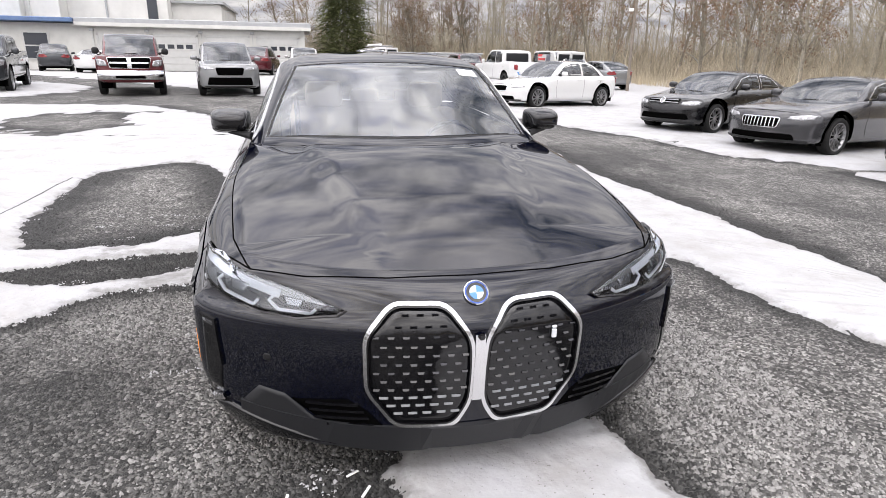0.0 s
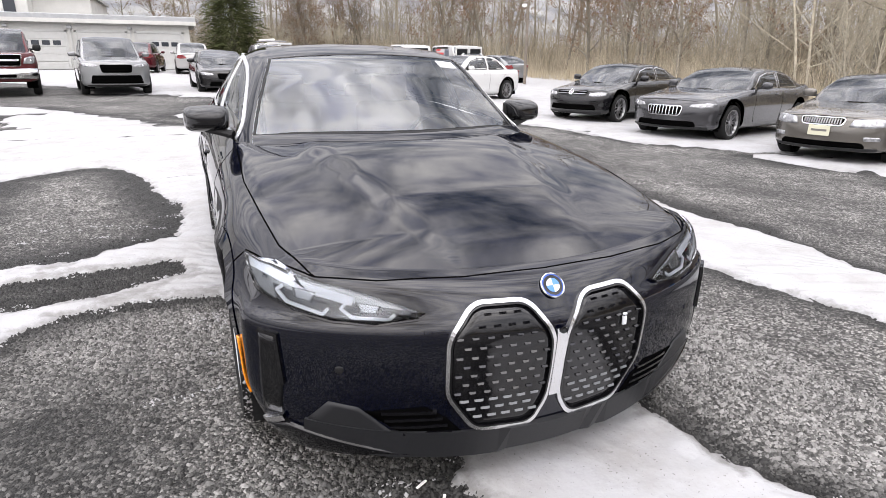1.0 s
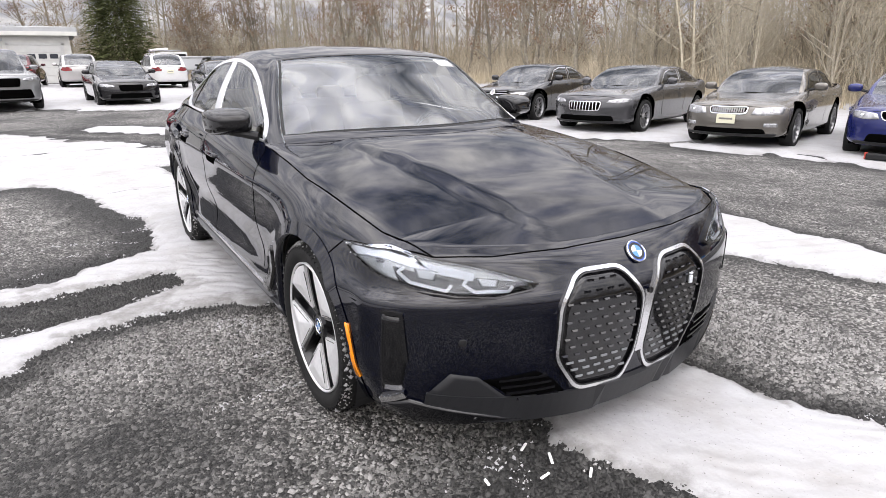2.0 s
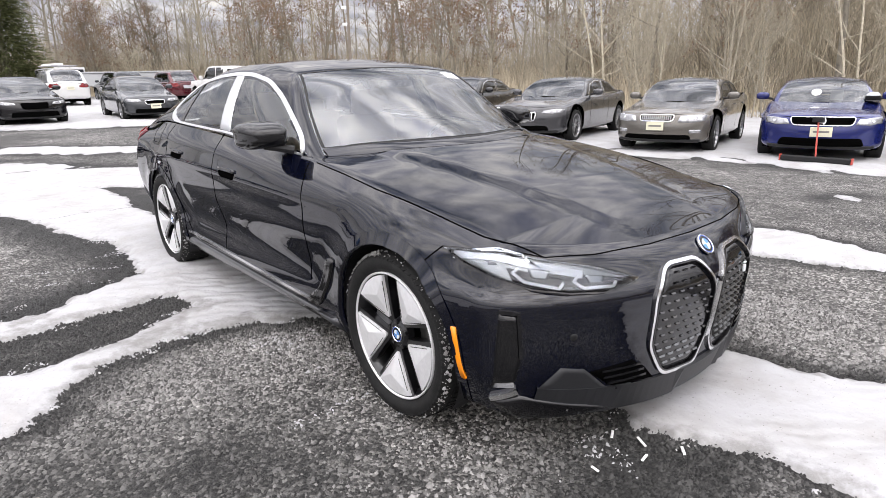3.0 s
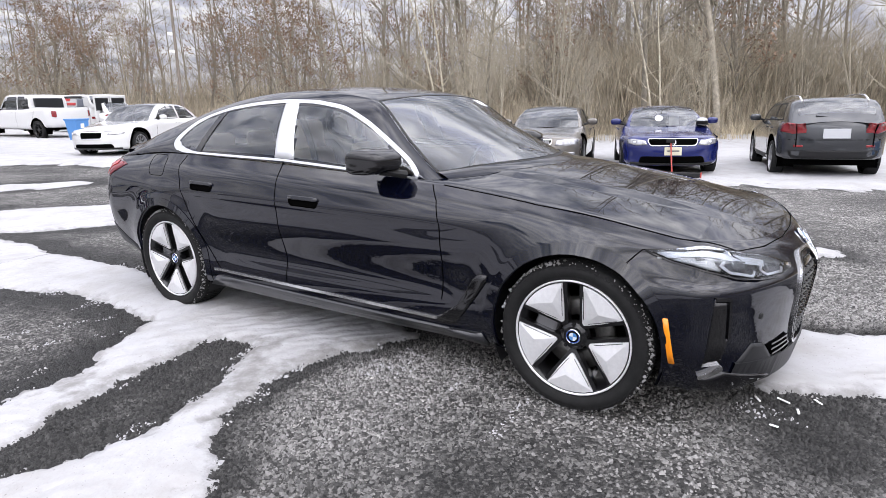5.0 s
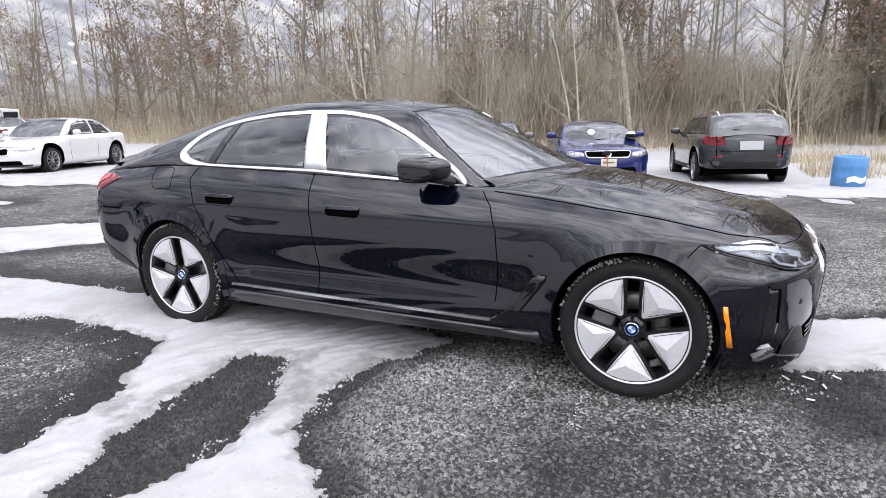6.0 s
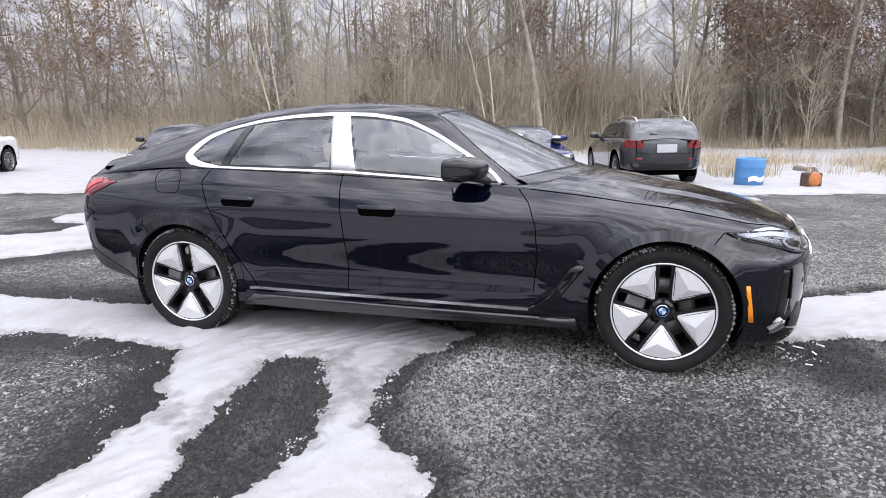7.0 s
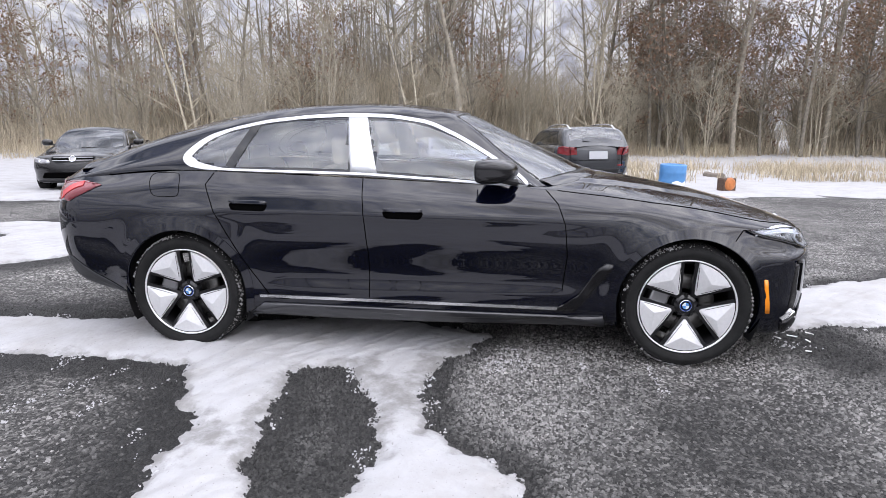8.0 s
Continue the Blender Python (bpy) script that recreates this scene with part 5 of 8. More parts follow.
def mirror_bm(sx):
    """Mirror shell: a boxy pod with a blunt flat back, tapering forwards, its crown sloping down outwards."""
    bm = bmesh.new()
    bmesh.ops.create_uvsphere(bm, u_segments=40, v_segments=28, radius=1)
    for v in bm.verts:
        x, y, z = v.co
        p = 4.4
        k = (abs(x) ** p + abs(y) ** p + abs(z) ** p) ** (-1 / p)
        x, y, z = x * k, y * k, z * k
        ahead = max(0, -y)
        d = .12 if y < 0 else .085
        up = .062 * (1 - .30 * ahead ** 2) * (1 - .10 * max(0, x)) if z > 0 else .068 * (1 - .42 * ahead ** 1.6)
        zz = z * up - .006 * ahead
        # a thin step divides the cap from the lower housing
        zz += .003 * math.exp(-((z + .18) / .07) ** 2)
        v.co = Vector((sx * (.905 + x * .108 * (1 - .16 * ahead)), 1.05 + y * d + .025 * x, 1.060 + zz))
    return bm


def seat_bm(x, y):
    bm = box_bm((x - .25, y - .32, .42), (x + .25, y + .22, .58), .06, 3)
    b2 = box_bm((-.24, -.07, 0), (.24, .07, .56), .06, 3)
    b2.transform(Matrix.Translation((x, y + .2, .52)) @ Matrix.Rotation(radians(-16), 4, "X"))
    me = bpy.data.meshes.new("t"); b2.to_mesh(me); b2.free(); bm.from_mesh(me); bpy.data.meshes.remove(me)
    return bm


HERO_SHELL, HERO_CAR = build_hero()

# ---------------------------------------------------------------- ground
def graded(lo, hi, step, far, growth=1.35):
    a = list(np.arange(lo, hi + 1e-6, step))
    s, x = step, hi
    while x < far:
        s *= growth
        x += s
        a.append(x)
    s, x = step, lo
    while x > -far:
        s *= growth
        x -= s
        a.insert(0, x)
    return np.array(a)


def build_ground():
    xs, ys = graded(-6, 14, .14, 700), graded(-5, 22, .14, 700)
    X, Y = np.meshgrid(xs, ys)
    near = np.clip(1 - np.maximum(np.abs(X - 4) - 12, np.abs(Y - 8) - 16) / 10, 0, 1)
    Z = gz(X, Y) + near * (.016 * (fbm(X * .9, Y * .9) - .5) + .008 * (fbm(X * 5, Y * 5, 2) - .5)) - .004
    R, C = X.shape
    idx = np.arange(R * C).reshape(R, C)
    q = np.stack([idx[:-1, :-1], idx[:-1, 1:], idx[1:, 1:], idx[1:, :-1]], -1).reshape(-1, 4)
    me = mesh_from("ground", np.stack([X, Y, Z], -1).reshape(-1, 3), q.tolist(), True)
    ob = part("ground", me, M["ground"])
    return tagged(ob, "grey crushed-stone yard, damp and dark in places", "gravel", kind="structure")


def seg_dist(X, Y, line):
    """Signed cover of a band: half-width minus distance, largest over its pieces; line holds (x, y, half-width)."""
    best = np.full(X.shape, -9.0)
    for (a, b, r), (c, d, s) in zip(line, line[1:]):
        vx, vy = c - a, d - b
        t = np.clip(((X - a) * vx + (Y - b) * vy) / (vx * vx + vy * vy), 0, 1)
        best = np.maximum(best, r + (s - r) * t - np.hypot(X - a - t * vx, Y - b - t * vy))
    return best


def poly_dist(X, Y, poly):
    d = np.full(X.shape, 99.0)
    n = len(poly)
    for i in range(n):
        (a, b), (c, e) = poly[i], poly[(i + 1) % n]
        vx, vy = c - a, e - b
        t = np.clip(((X - a) * vx + (Y - b) * vy) / (vx * vx + vy * vy), 0, 1)
        d = np.minimum(d, np.hypot(X - a - t * vx, Y - b - t * vy))
    return np.where(inside(poly, X, Y), d, -d)


SNOW_BANDS = [
    [(-.56, 1.1, .07), (-.68, 1.42, .25), (-.71, 1.9, .43), (-.78, 3.0, .36), (-.85, 4.0, .33), (-1.05, 5.2, .46), (-1.3, 6.6, .75)],
    [(-.9, 2.45, .3), (-1.45, 2.3, .24), (-1.85, 2.14, .16), (-2.3, 2.08, .22), (-2.9, 2.05, .35)],
    [(-.8, 1.6, .25), (-1.15, 1.57, .2), (-1.5, 1.47, .11), (-1.85, 1.36, .17), (-2.17, 1.24, .28), (-2.6, 1.25, .43)],
    [(.18, .6, .2), (.2, -.4, .36), (.2, -.75, .45), (.26, -1.1, .42), (.4, -1.6, .5), (.65, -2.3, .6), (1.2, -3.6, .7)],
    [(2.95, 7.5, .5), (2.8, 4.5, .5), (2.78, 3.0, .6), (2.8, 1.5, .64), (2.85, .5, .55), (2.9, -.3, .4), (2.9, -.95, .15)],
    [(2.9, 6.6, .6), (1.6, 6.1, .7), (.2, 7.4, .85), (-1.0, 8.4, .9)],
    [(-.9, 12.6, .5), (.6, 11.2, .45), (2.2, 10.6, .3)],
    [(5.45, .38, .14), (5.7, .36, .10)],
    [(7.35, -2.0, .10), (7.7, -2.15, .14)],
]
SNOW_AREAS = [
    [(-30, -8), (-6.0, -6), (-5.2, -2), (-4.7, 1.2), (-2.6, 1.0), (-2.62, 2.4), (-2.95, 3.3), (-3.0, 4.4), (-3.1, 5.7), (-2.3, 6.3), (-1.4, 6.3), (-.6, 7.2), (-.3, 9.2), (-1.9, 11.5), (-3.2, 13.2), (-4.4, 15.2), (-8.4, 15.8), (-30, 16)],
    [(8.9, -30), (8.3, -7), (8.8, -4.6), (8.0, -1.2), (7.7, 1.3), (8.0, 2.2), (7.5, 4.1), (7.6, 5.8), (6.6, 6.8), (6.4, 8.8), (5.4, 11), (4.1, 14), (2.6, 16.6), (-1.8, 19.0), (-4, 20.3), (-4.2, 23), (-6, 26), (-20, 40),
     (-16, 44), (6, 42), (30, 62), (60, 62), (60, -30)],
    [(-14, 18.5), (-9.5, 18.2), (-8.6, 21), (-9, 26), (-16, 30), (-30, 26), (-30, 18)],
]
BARE = [
    [(-6.4, 13.4), (-4.6, 13.6), (-4.1, 10.3), (-4.9, 9.4), (-6.6, 11.0)],
    [(-9, 5), (-6, 4.2), (-5.4, 7.0), (-8, 8.4)],
]


def snow_cover(X, Y):
    m = np.full(X.shape, -9.0)
    for b in SNOW_BANDS:
        m = np.maximum(m, seg_dist(X, Y, b))
    for p in SNOW_AREAS:
        m = np.maximum(m, poly_dist(X, Y, p))
    for p in BARE:
        m = np.minimum(m, -poly_dist(X, Y, p))
    rag = .22 * (fbm(X * 2.4, Y * 2.4, 5) - .5) + .09 * (fbm(X * 11, Y * 11, 4) - .5)
    far = np.clip((np.hypot(X, Y - 3) - 7) / 8, 0, 1)
    rag = rag * (1 + 2.0 * far) + far * 1.1 * (fbm(X * .35 + 40, Y * .55, 4) - .52)
    u, v = X * .88 - Y * .47, X * .47 + Y * .88
    streak = fbm(u * .20 + 3, v * 1.7, 4) + .35 * (fbm(u * .9, v * 5, 2) - .5)
    rag = rag - np.clip((np.hypot(X, Y - 3) - 4) / 5, 0, 1) * 9 * np.clip(streak - .60, 0, .2)
    near = np.clip(1.6 - np.hypot(X, Y - 1.5) / 4, 0, 1)
    m = m + rag + near * .075 * (fbm(X * 23 + 7, Y * 23, 3) - .5)
    return m


def worn(X, Y):
    """Where wheels have pressed the snow thin: 0 to 1."""
    spot = lambda x, y, a, b: np.exp(-((X - x) / a) ** 2 - ((Y - y) / b) ** 2)
    return np.clip(.9 * spot(-1.35, 1.6, .33, .3) + .75 * spot(-.75, 1.35, .3, .6) + .45 * spot(-1.9, 2.15, .25, .4) + .5 * spot(.3, -1.0, .4, .5), 0, 1)


def snow_patch(name, xs, ys, label, skip=None):
    X, Y = np.meshgrid(xs, ys)
    m = snow_cover(X, Y)
    far = np.clip((np.hypot(X, Y - 3) - 7) / 8, 0, 1)
    press = worn(X, Y)
    rise = np.where(m > 0, .030 * (1 - np.exp(-np.maximum(m, 0) / .055)), np.maximum(m, -.06) * .5)
    thick = np.where(far > .02, np.minimum(np.maximum(m, -.06) * .24, .034 + .03 * far), rise * (1 - .7 * press)) * (1 + .5 * (fbm(X * 1.3, Y * 1.3) - .5))
    # trodden and driven lines
    track = .006 * np.sin((X * .35 + Y * .94) * 38) * (fbm(X * 1.1 + 9, Y * 1.1) > .5) + .012 * (fbm(X * 6, Y * 6, 3) - .5)
    Z = gz(X, Y) + thick + track * np.clip(m * 6, 0, 1)
    R, C = X.shape
    idx = np.arange(R * C).reshape(R, C)
    q = np.stack([idx[:-1, :-1], idx[:-1, 1:], idx[1:, 1:], idx[1:, :-1]], -1).reshape(-1, 4)
    keep = (m.reshape(-1)[q].max(1) > -.03)
    if skip is not None:
        cx, cy = X.reshape(-1)[q].mean(1), Y.reshape(-1)[q].mean(1)
        keep &= ~((cx > skip[0]) & (cx < skip[1]) & (cy > skip[2]) & (cy < skip[3]))
    q = q[keep]
    used = np.unique(q)
    remap = np.full(R * C, -1)
    remap[used] = np.arange(len(used))
    P = np.stack([X, Y, Z], -1).reshape(-1, 3)[used]
    me = mesh_from(name, P, remap[q].tolist(), True)
    depth = me.attributes.new("depth", "FLOAT", "POINT")
    depth.data.foreach_set("value", np.clip(m.reshape(-1)[used] * (5 - 2.5 * far.reshape(-1)[used]) - .85 * press.reshape(-1)[used], 0, 1).astype(np.float32))
    ob = part(name, me, M["snow"])
    return tagged(ob, label, "snow", kind="stuff")


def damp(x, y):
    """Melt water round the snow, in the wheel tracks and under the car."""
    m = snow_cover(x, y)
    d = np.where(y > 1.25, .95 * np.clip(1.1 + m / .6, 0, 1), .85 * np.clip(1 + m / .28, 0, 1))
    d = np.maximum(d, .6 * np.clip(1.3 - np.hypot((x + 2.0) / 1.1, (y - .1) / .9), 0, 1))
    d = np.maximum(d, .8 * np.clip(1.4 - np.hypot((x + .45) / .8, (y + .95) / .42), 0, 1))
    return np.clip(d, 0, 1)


def damp_mesh(me, values):
    a = me.attributes.new("damp", "FLOAT", "POINT")
    a.data.foreach_set("value", np.asarray(values, np.float32))


def build_stones():
    """Loose crushed stone round the car, each a small angular chip."""
    rng = np.random.default_rng(11)
    n, extra = 95000, 170000
    x = np.concatenate([rng.uniform(-4.2, 5.0, n), rng.uniform(-3.4, 1.6, extra)])
    y = np.concatenate([rng.uniform(-2.6, 5.5, n), rng.uniform(-2.0, 2.2, extra)])
    n += extra
    keepd = rng.random(n) < np.clip(1.45 - .20 * np.hypot(x + 1.2, y + .6), .10, 1)
    keepd &= fbm(x * .8 + 3, y * .8, 3) + rng.normal(0, .16, n) > .36
    keepd &= snow_cover(x, y) < .01
    x, y = x[keepd], y[keepd]
    n = len(x)
    size = np.exp(rng.normal(math.log(.0060), .34, n)).clip(.0032, .0135)
    return chips("gravel", x, y, size, rng, M["stone"], "loose angular grey stone chips", "gravel")


def chips(name, x, y, size, rng, mat, label, category, lift=.3):
    """Many small angular lumps on the ground, in one mesh."""
    n = len(x)
    base = np.array([(1, 0, -.3), (0, 1, -.3), (-1, 0, -.3), (0, -1, -.3), (.25, 0, .8), (-.25, 0, .65)], float)
    P = base[None] * (1 + rng.uniform(-.35, .35, (n, 6, 1)))
    P[:, :, :2] += rng.uniform(-.22, .22, (n, 6, 2))
    a = rng.uniform(0, 2 * math.pi, n)
    c, s = np.cos(a)[:, None], np.sin(a)[:, None]
    px, py = P[..., 0] * 1.25, P[..., 1] * .85
    P[..., 0], P[..., 1] = px * c - py * s, px * s + py * c
    P *= size[:, None, None]
    near = gz(x, y) + (.016 * (fbm(x * .9, y * .9) - .5) + .008 * (fbm(x * 5, y * 5, 2) - .5)) - .004
    P += np.stack([x, y, near + size * lift], -1)[:, None]
    tri = np.array([(0, 1, 4), (1, 5, 4), (1, 2, 5), (2, 3, 5), (3, 4, 5), (3, 0, 4)])
    F = (np.arange(n)[:, None, None] * 6 + tri[None]).reshape(-1, 3)
    me = bpy.data.meshes.new(name)
    me.vertices.add(n * 6)
    me.vertices.foreach_set("co", P.reshape(-1))
    me.loops.add(len(F) * 3)
    me.loops.foreach_set("vertex_index", F.reshape(-1))
    me.polygons.add(len(F))
    me.polygons.foreach_set("loop_start", np.arange(len(F)) * 3)
    me.update(calc_edges=True)
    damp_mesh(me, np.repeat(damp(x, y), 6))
    depth = me.attributes.new("depth", "FLOAT", "POINT")
    depth.data.foreach_set("value", np.ones(n * 6, np.float32))
    return tagged(part(name, me, mat), label, category, kind="stuff")


def build_crumbs():
    """Lacy remains of snow on the stones beside the car and along the edges of the sheets."""
    rng = np.random.default_rng(23)
    n = 90000
    x, y = rng.uniform(-3.2, 1.4, n), rng.uniform(-1.6, 4.6, n)
    zone = np.exp(-np.hypot((x + 1.0) / .32, (y - .72) / .5) ** 2) + .35 * np.exp(-np.hypot((x + .35) / .45, (y + .82) / .2) ** 2) + .35 * np.exp(-np.hypot((x + 1.7) / .9, (y - 3.0) / .5) ** 2)
    m = snow_cover(x, y)
    zone += .55 * np.clip(1 + m / .10, 0, 1)
    k = (fbm(x * 4, y * 11, 4) + .16 * (np.minimum(zone, 1) - 1) + rng.normal(0, .02, n) > .575) & (m < .02) & (zone > .12)
    x, y = x[k], y[k]
    size = np.exp(rng.normal(math.log(.0042), .4, len(x))).clip(.002, .010)
    chips("snow_crumbs", x, y, size, rng, M["snow"], "crumbs of snow scattered over wet stones", "snow", .75)


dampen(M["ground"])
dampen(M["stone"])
GROUND = build_ground()
co = np.empty(len(GROUND.data.vertices) * 3)
GROUND.data.vertices.foreach_get("co", co)
co = co.reshape(-1, 3)
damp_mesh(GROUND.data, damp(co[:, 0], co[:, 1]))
snow_patch("snow", np.arange(-3.2, 3.61, .02), np.arange(-2.6, 5.21, .02), "patches and bands of trodden old snow on gravel")
snow_patch("snow_sheet", np.arange(-5, 5.01, .035), np.arange(-4, 9.01, .035), "trodden old snow thinning out over gravel", (-3.2, 3.6, -2.6, 5.2))
snow_patch("snow_field", np.arange(-40, 60.1, .30), np.arange(-30, 64.1, .30), "snow lying round the parked cars", (-5, 5, -4, 9))
build_stones()
build_crumbs()

# ---------------------------------------------------------------- parked vehicles
def car_spec(L=4.8, W=1.82, H=1.45, wb=2.78, fo=.9, zb=.2, belt=.98, hood=(.70, .90), deck=1.0, cowl=.45, top=1.25, roof_end=2.3, rear_base=3.05,
             R=.33, boxy=0.0, bed=None, pillar=None, glass_end=None, top_w=None):
    h = W / 2
    ro = L - wb - fo
    Y = [-fo * .5, 0, wb * .22, wb * .46, wb * .8, wb, wb + ro * .5]
    hf, hr = hood
    edge = [hf + .03, (hf + hr) / 2 + .0, belt - .02, belt, belt + .02, belt + .025, deck - .01]
    if bed:
        edge[3:] = [belt, belt + .02, bed, bed]
    fx = [.86, .935, .972, .978, 1.0, .99, .955, .87]
    fz = [0, .06, .16, .34, .56, .76, .90, 1.0]
    plan = [.95 + .03 * boxy, .99, .995, 1, 1, .99, .955 + .03 * boxy]
    if boxy:
        fx = [.88, .95, .98, .985, 1.0, .995, .975, .90 + .04 * boxy]
    X = [[h * f * p for p in plan] for f in fx]
    Z = [[zb + (.1 if i == 6 else 0) + (e - zb - (.1 if i == 6 else 0)) * f for i, e in enumerate(edge)] for f in fz]
    no = [.10, .03, .0, .0, .0, .02, .05, .10]
    nose = [(-fo + o * (1 - .5 * boxy), zb + (hf - zb) * f, fo * .2, h * (.5 + .22 * boxy)) for o, f in zip(no, fz)]
    tl = [.14, .06, .02, 0, 0, .01, .03, .06]
    tz = bed or deck
    tail = [(wb + ro - o, zb + .1 + (tz - .02 - zb - .1) * f, ro * .2, h * (.55 + .2 * boxy)) for o, f in zip(tl, fz)]
    dh = H - belt - .05
    hz = hr + .03
    ye = wb + ro - .06
    yr, yb = roof_end, rear_base
    if bed:
        ye = yb + .12
    mid = (H + deck) / 2 + .03
    kw = top_w or .70 + .09 * boxy
    kr = kw - .13 + .04 * boxy
    lip = .05 * (1 - .5 * boxy)
    last = [ye, .66 * h, deck - .06, .62 * h, deck - .05, .5 * h, deck - .04, deck - .01]
    if bed:
        last = [ye, .8 * h, deck - .1, .78 * h, deck - .09, .7 * h, deck - .08, deck - .05]
    cab = [[cowl - .05, .84 * h, hz - .25, .83 * h, hz - .24, .80 * h, hz - .2, hz - .02],
           [cowl + .4 * (top - cowl), .845 * h, belt - .03, .79 * h, belt + .34 * dh, .73 * h, belt + .38 * dh, hz + .5 * (H - hz)],
           [top, .86 * h, belt - .03, (kw + .01) * h, belt + .8 * dh, (kr + .05) * h, H - .075, H - .035],
           [top + .25 * (yr - top), .87 * h, belt - .02, kw * h, belt + .92 * dh, (kr + .01) * h, H - lip, H - .01],
           [top + .6 * (yr - top), .87 * h, belt - .01, kw * h, belt + .93 * dh, kr * h, H - lip + .01, H],
           [yr, .86 * h, belt, kw * h, belt + (.86 + .05 * boxy) * dh, kr * h, H - .06, H - .025],
           [yr + .6 * (yb - yr), .84 * h, belt, (kw + .02) * h, belt + .5 * dh, (kr + .03) * h, mid - .05, mid],
           [yb, .80 * h, deck - .05, .75 * h, deck - .02, .64 * h, deck, deck + .03], last]
    zt = belt + .84 * dh
    pB = pillar or (top + yr) / 2 + .1
    ge = glass_end or yr + (yb - yr) * .55
    a0, a1 = cowl + .38 * (top - cowl), top + .1
    sg = [[(a0 + .06, belt + .02), (pB - .05, belt + .03), (pB - .05, zt), (a1 + .12, zt - .01), (a1 - .2, belt + .62 * dh)],
          [(pB + .05, belt + .03), (ge, belt + .045), (ge - .06 - .25 * (1 - boxy), zt - .05), (yr - .25, zt), (pB + .05, zt)]]
    return dict(crisp=True, Y=Y, X=X, Z=Z, nose=nose, tail=tail, arch_z=R + .01, arch_r=R + .045, wb=wb, hood_end=cowl + .35, cabin=cab, rear_deck=(yb + .02) if bed else None,
                hood=[(-fo, hf), (-fo * .6, hf + (hr - hf) * .45), (0, hf + (hr - hf) * .78), (cowl, hr), (cowl + .5, hr + .02)],
                screen_top=top, rear_glass=(yr + .04, yb - .06), bumper_y=-fo * .55, tail_y=wb + ro * .4, side_glass=sg, doors=None,
                L=L, W=W, H=H, fo=fo, ro=ro, hf=hf, belt=belt, R=R, pB=pB, a0=a0, zb=zb, deck=deck, ge=ge, bed=bed, ye=wb + ro)


WHEELS = {}


def wheels(car, sh, P, s, rim_mat, spokes):
    key = (s["R"], rim_mat, spokes)
    if key not in WHEELS:
        WHEELS[key] = (tyre_mesh(s["R"], s["R"] * .74, .225, False), rim_mesh(s["R"] * .74, .225, spokes, M[rim_mat]))
        bm = lathe_bm([(-.03, .02), (-.03, s["R"] * .62), (.06, s["R"] * .66)], 20)
        me = bpy.data.meshes.new("wheel_back"); bm.to_mesh(me); bm.free(); me.materials.append(M["gap"])
        WHEELS[key] += (me,)
    ty, ri, bk = WHEELS[key]
    x = s["W"] / 2 - .125
    for sx in (-1, 1):
        for y in (0, s["wb"]):
            w = part("wheel", ty, None, car)
            w.matrix_basis = pose(sx * x, y, s["R"] - .004) @ (Matrix.Identity(4) if sx < 0 else Matrix.Rotation(math.pi, 4, "Z"))
            part("rim", ri, None, w)
            part("wheel_back", bk, None, w)
            bm = bmesh.new()
            rows = []
            ar = s["arch_r"] + .01
            for a in np.linspace(-.45, math.pi + .45, 20):
                rows.append([bm.verts.new((sx * xx, y + ar * math.cos(a), s["arch_z"] + ar * math.sin(a))) for xx in (s["W"] / 2 * .90, s["W"] / 2 - .38)])
            for r, q in zip(rows, rows[1:]):
                bm.faces.new((r[0], r[1], q[1], q[0]))
            part("wheel_well", bm, M["gap"], car)
            arch_lip(sh, sx, (y, s["arch_z"], s["arch_r"]), .06, P, car)


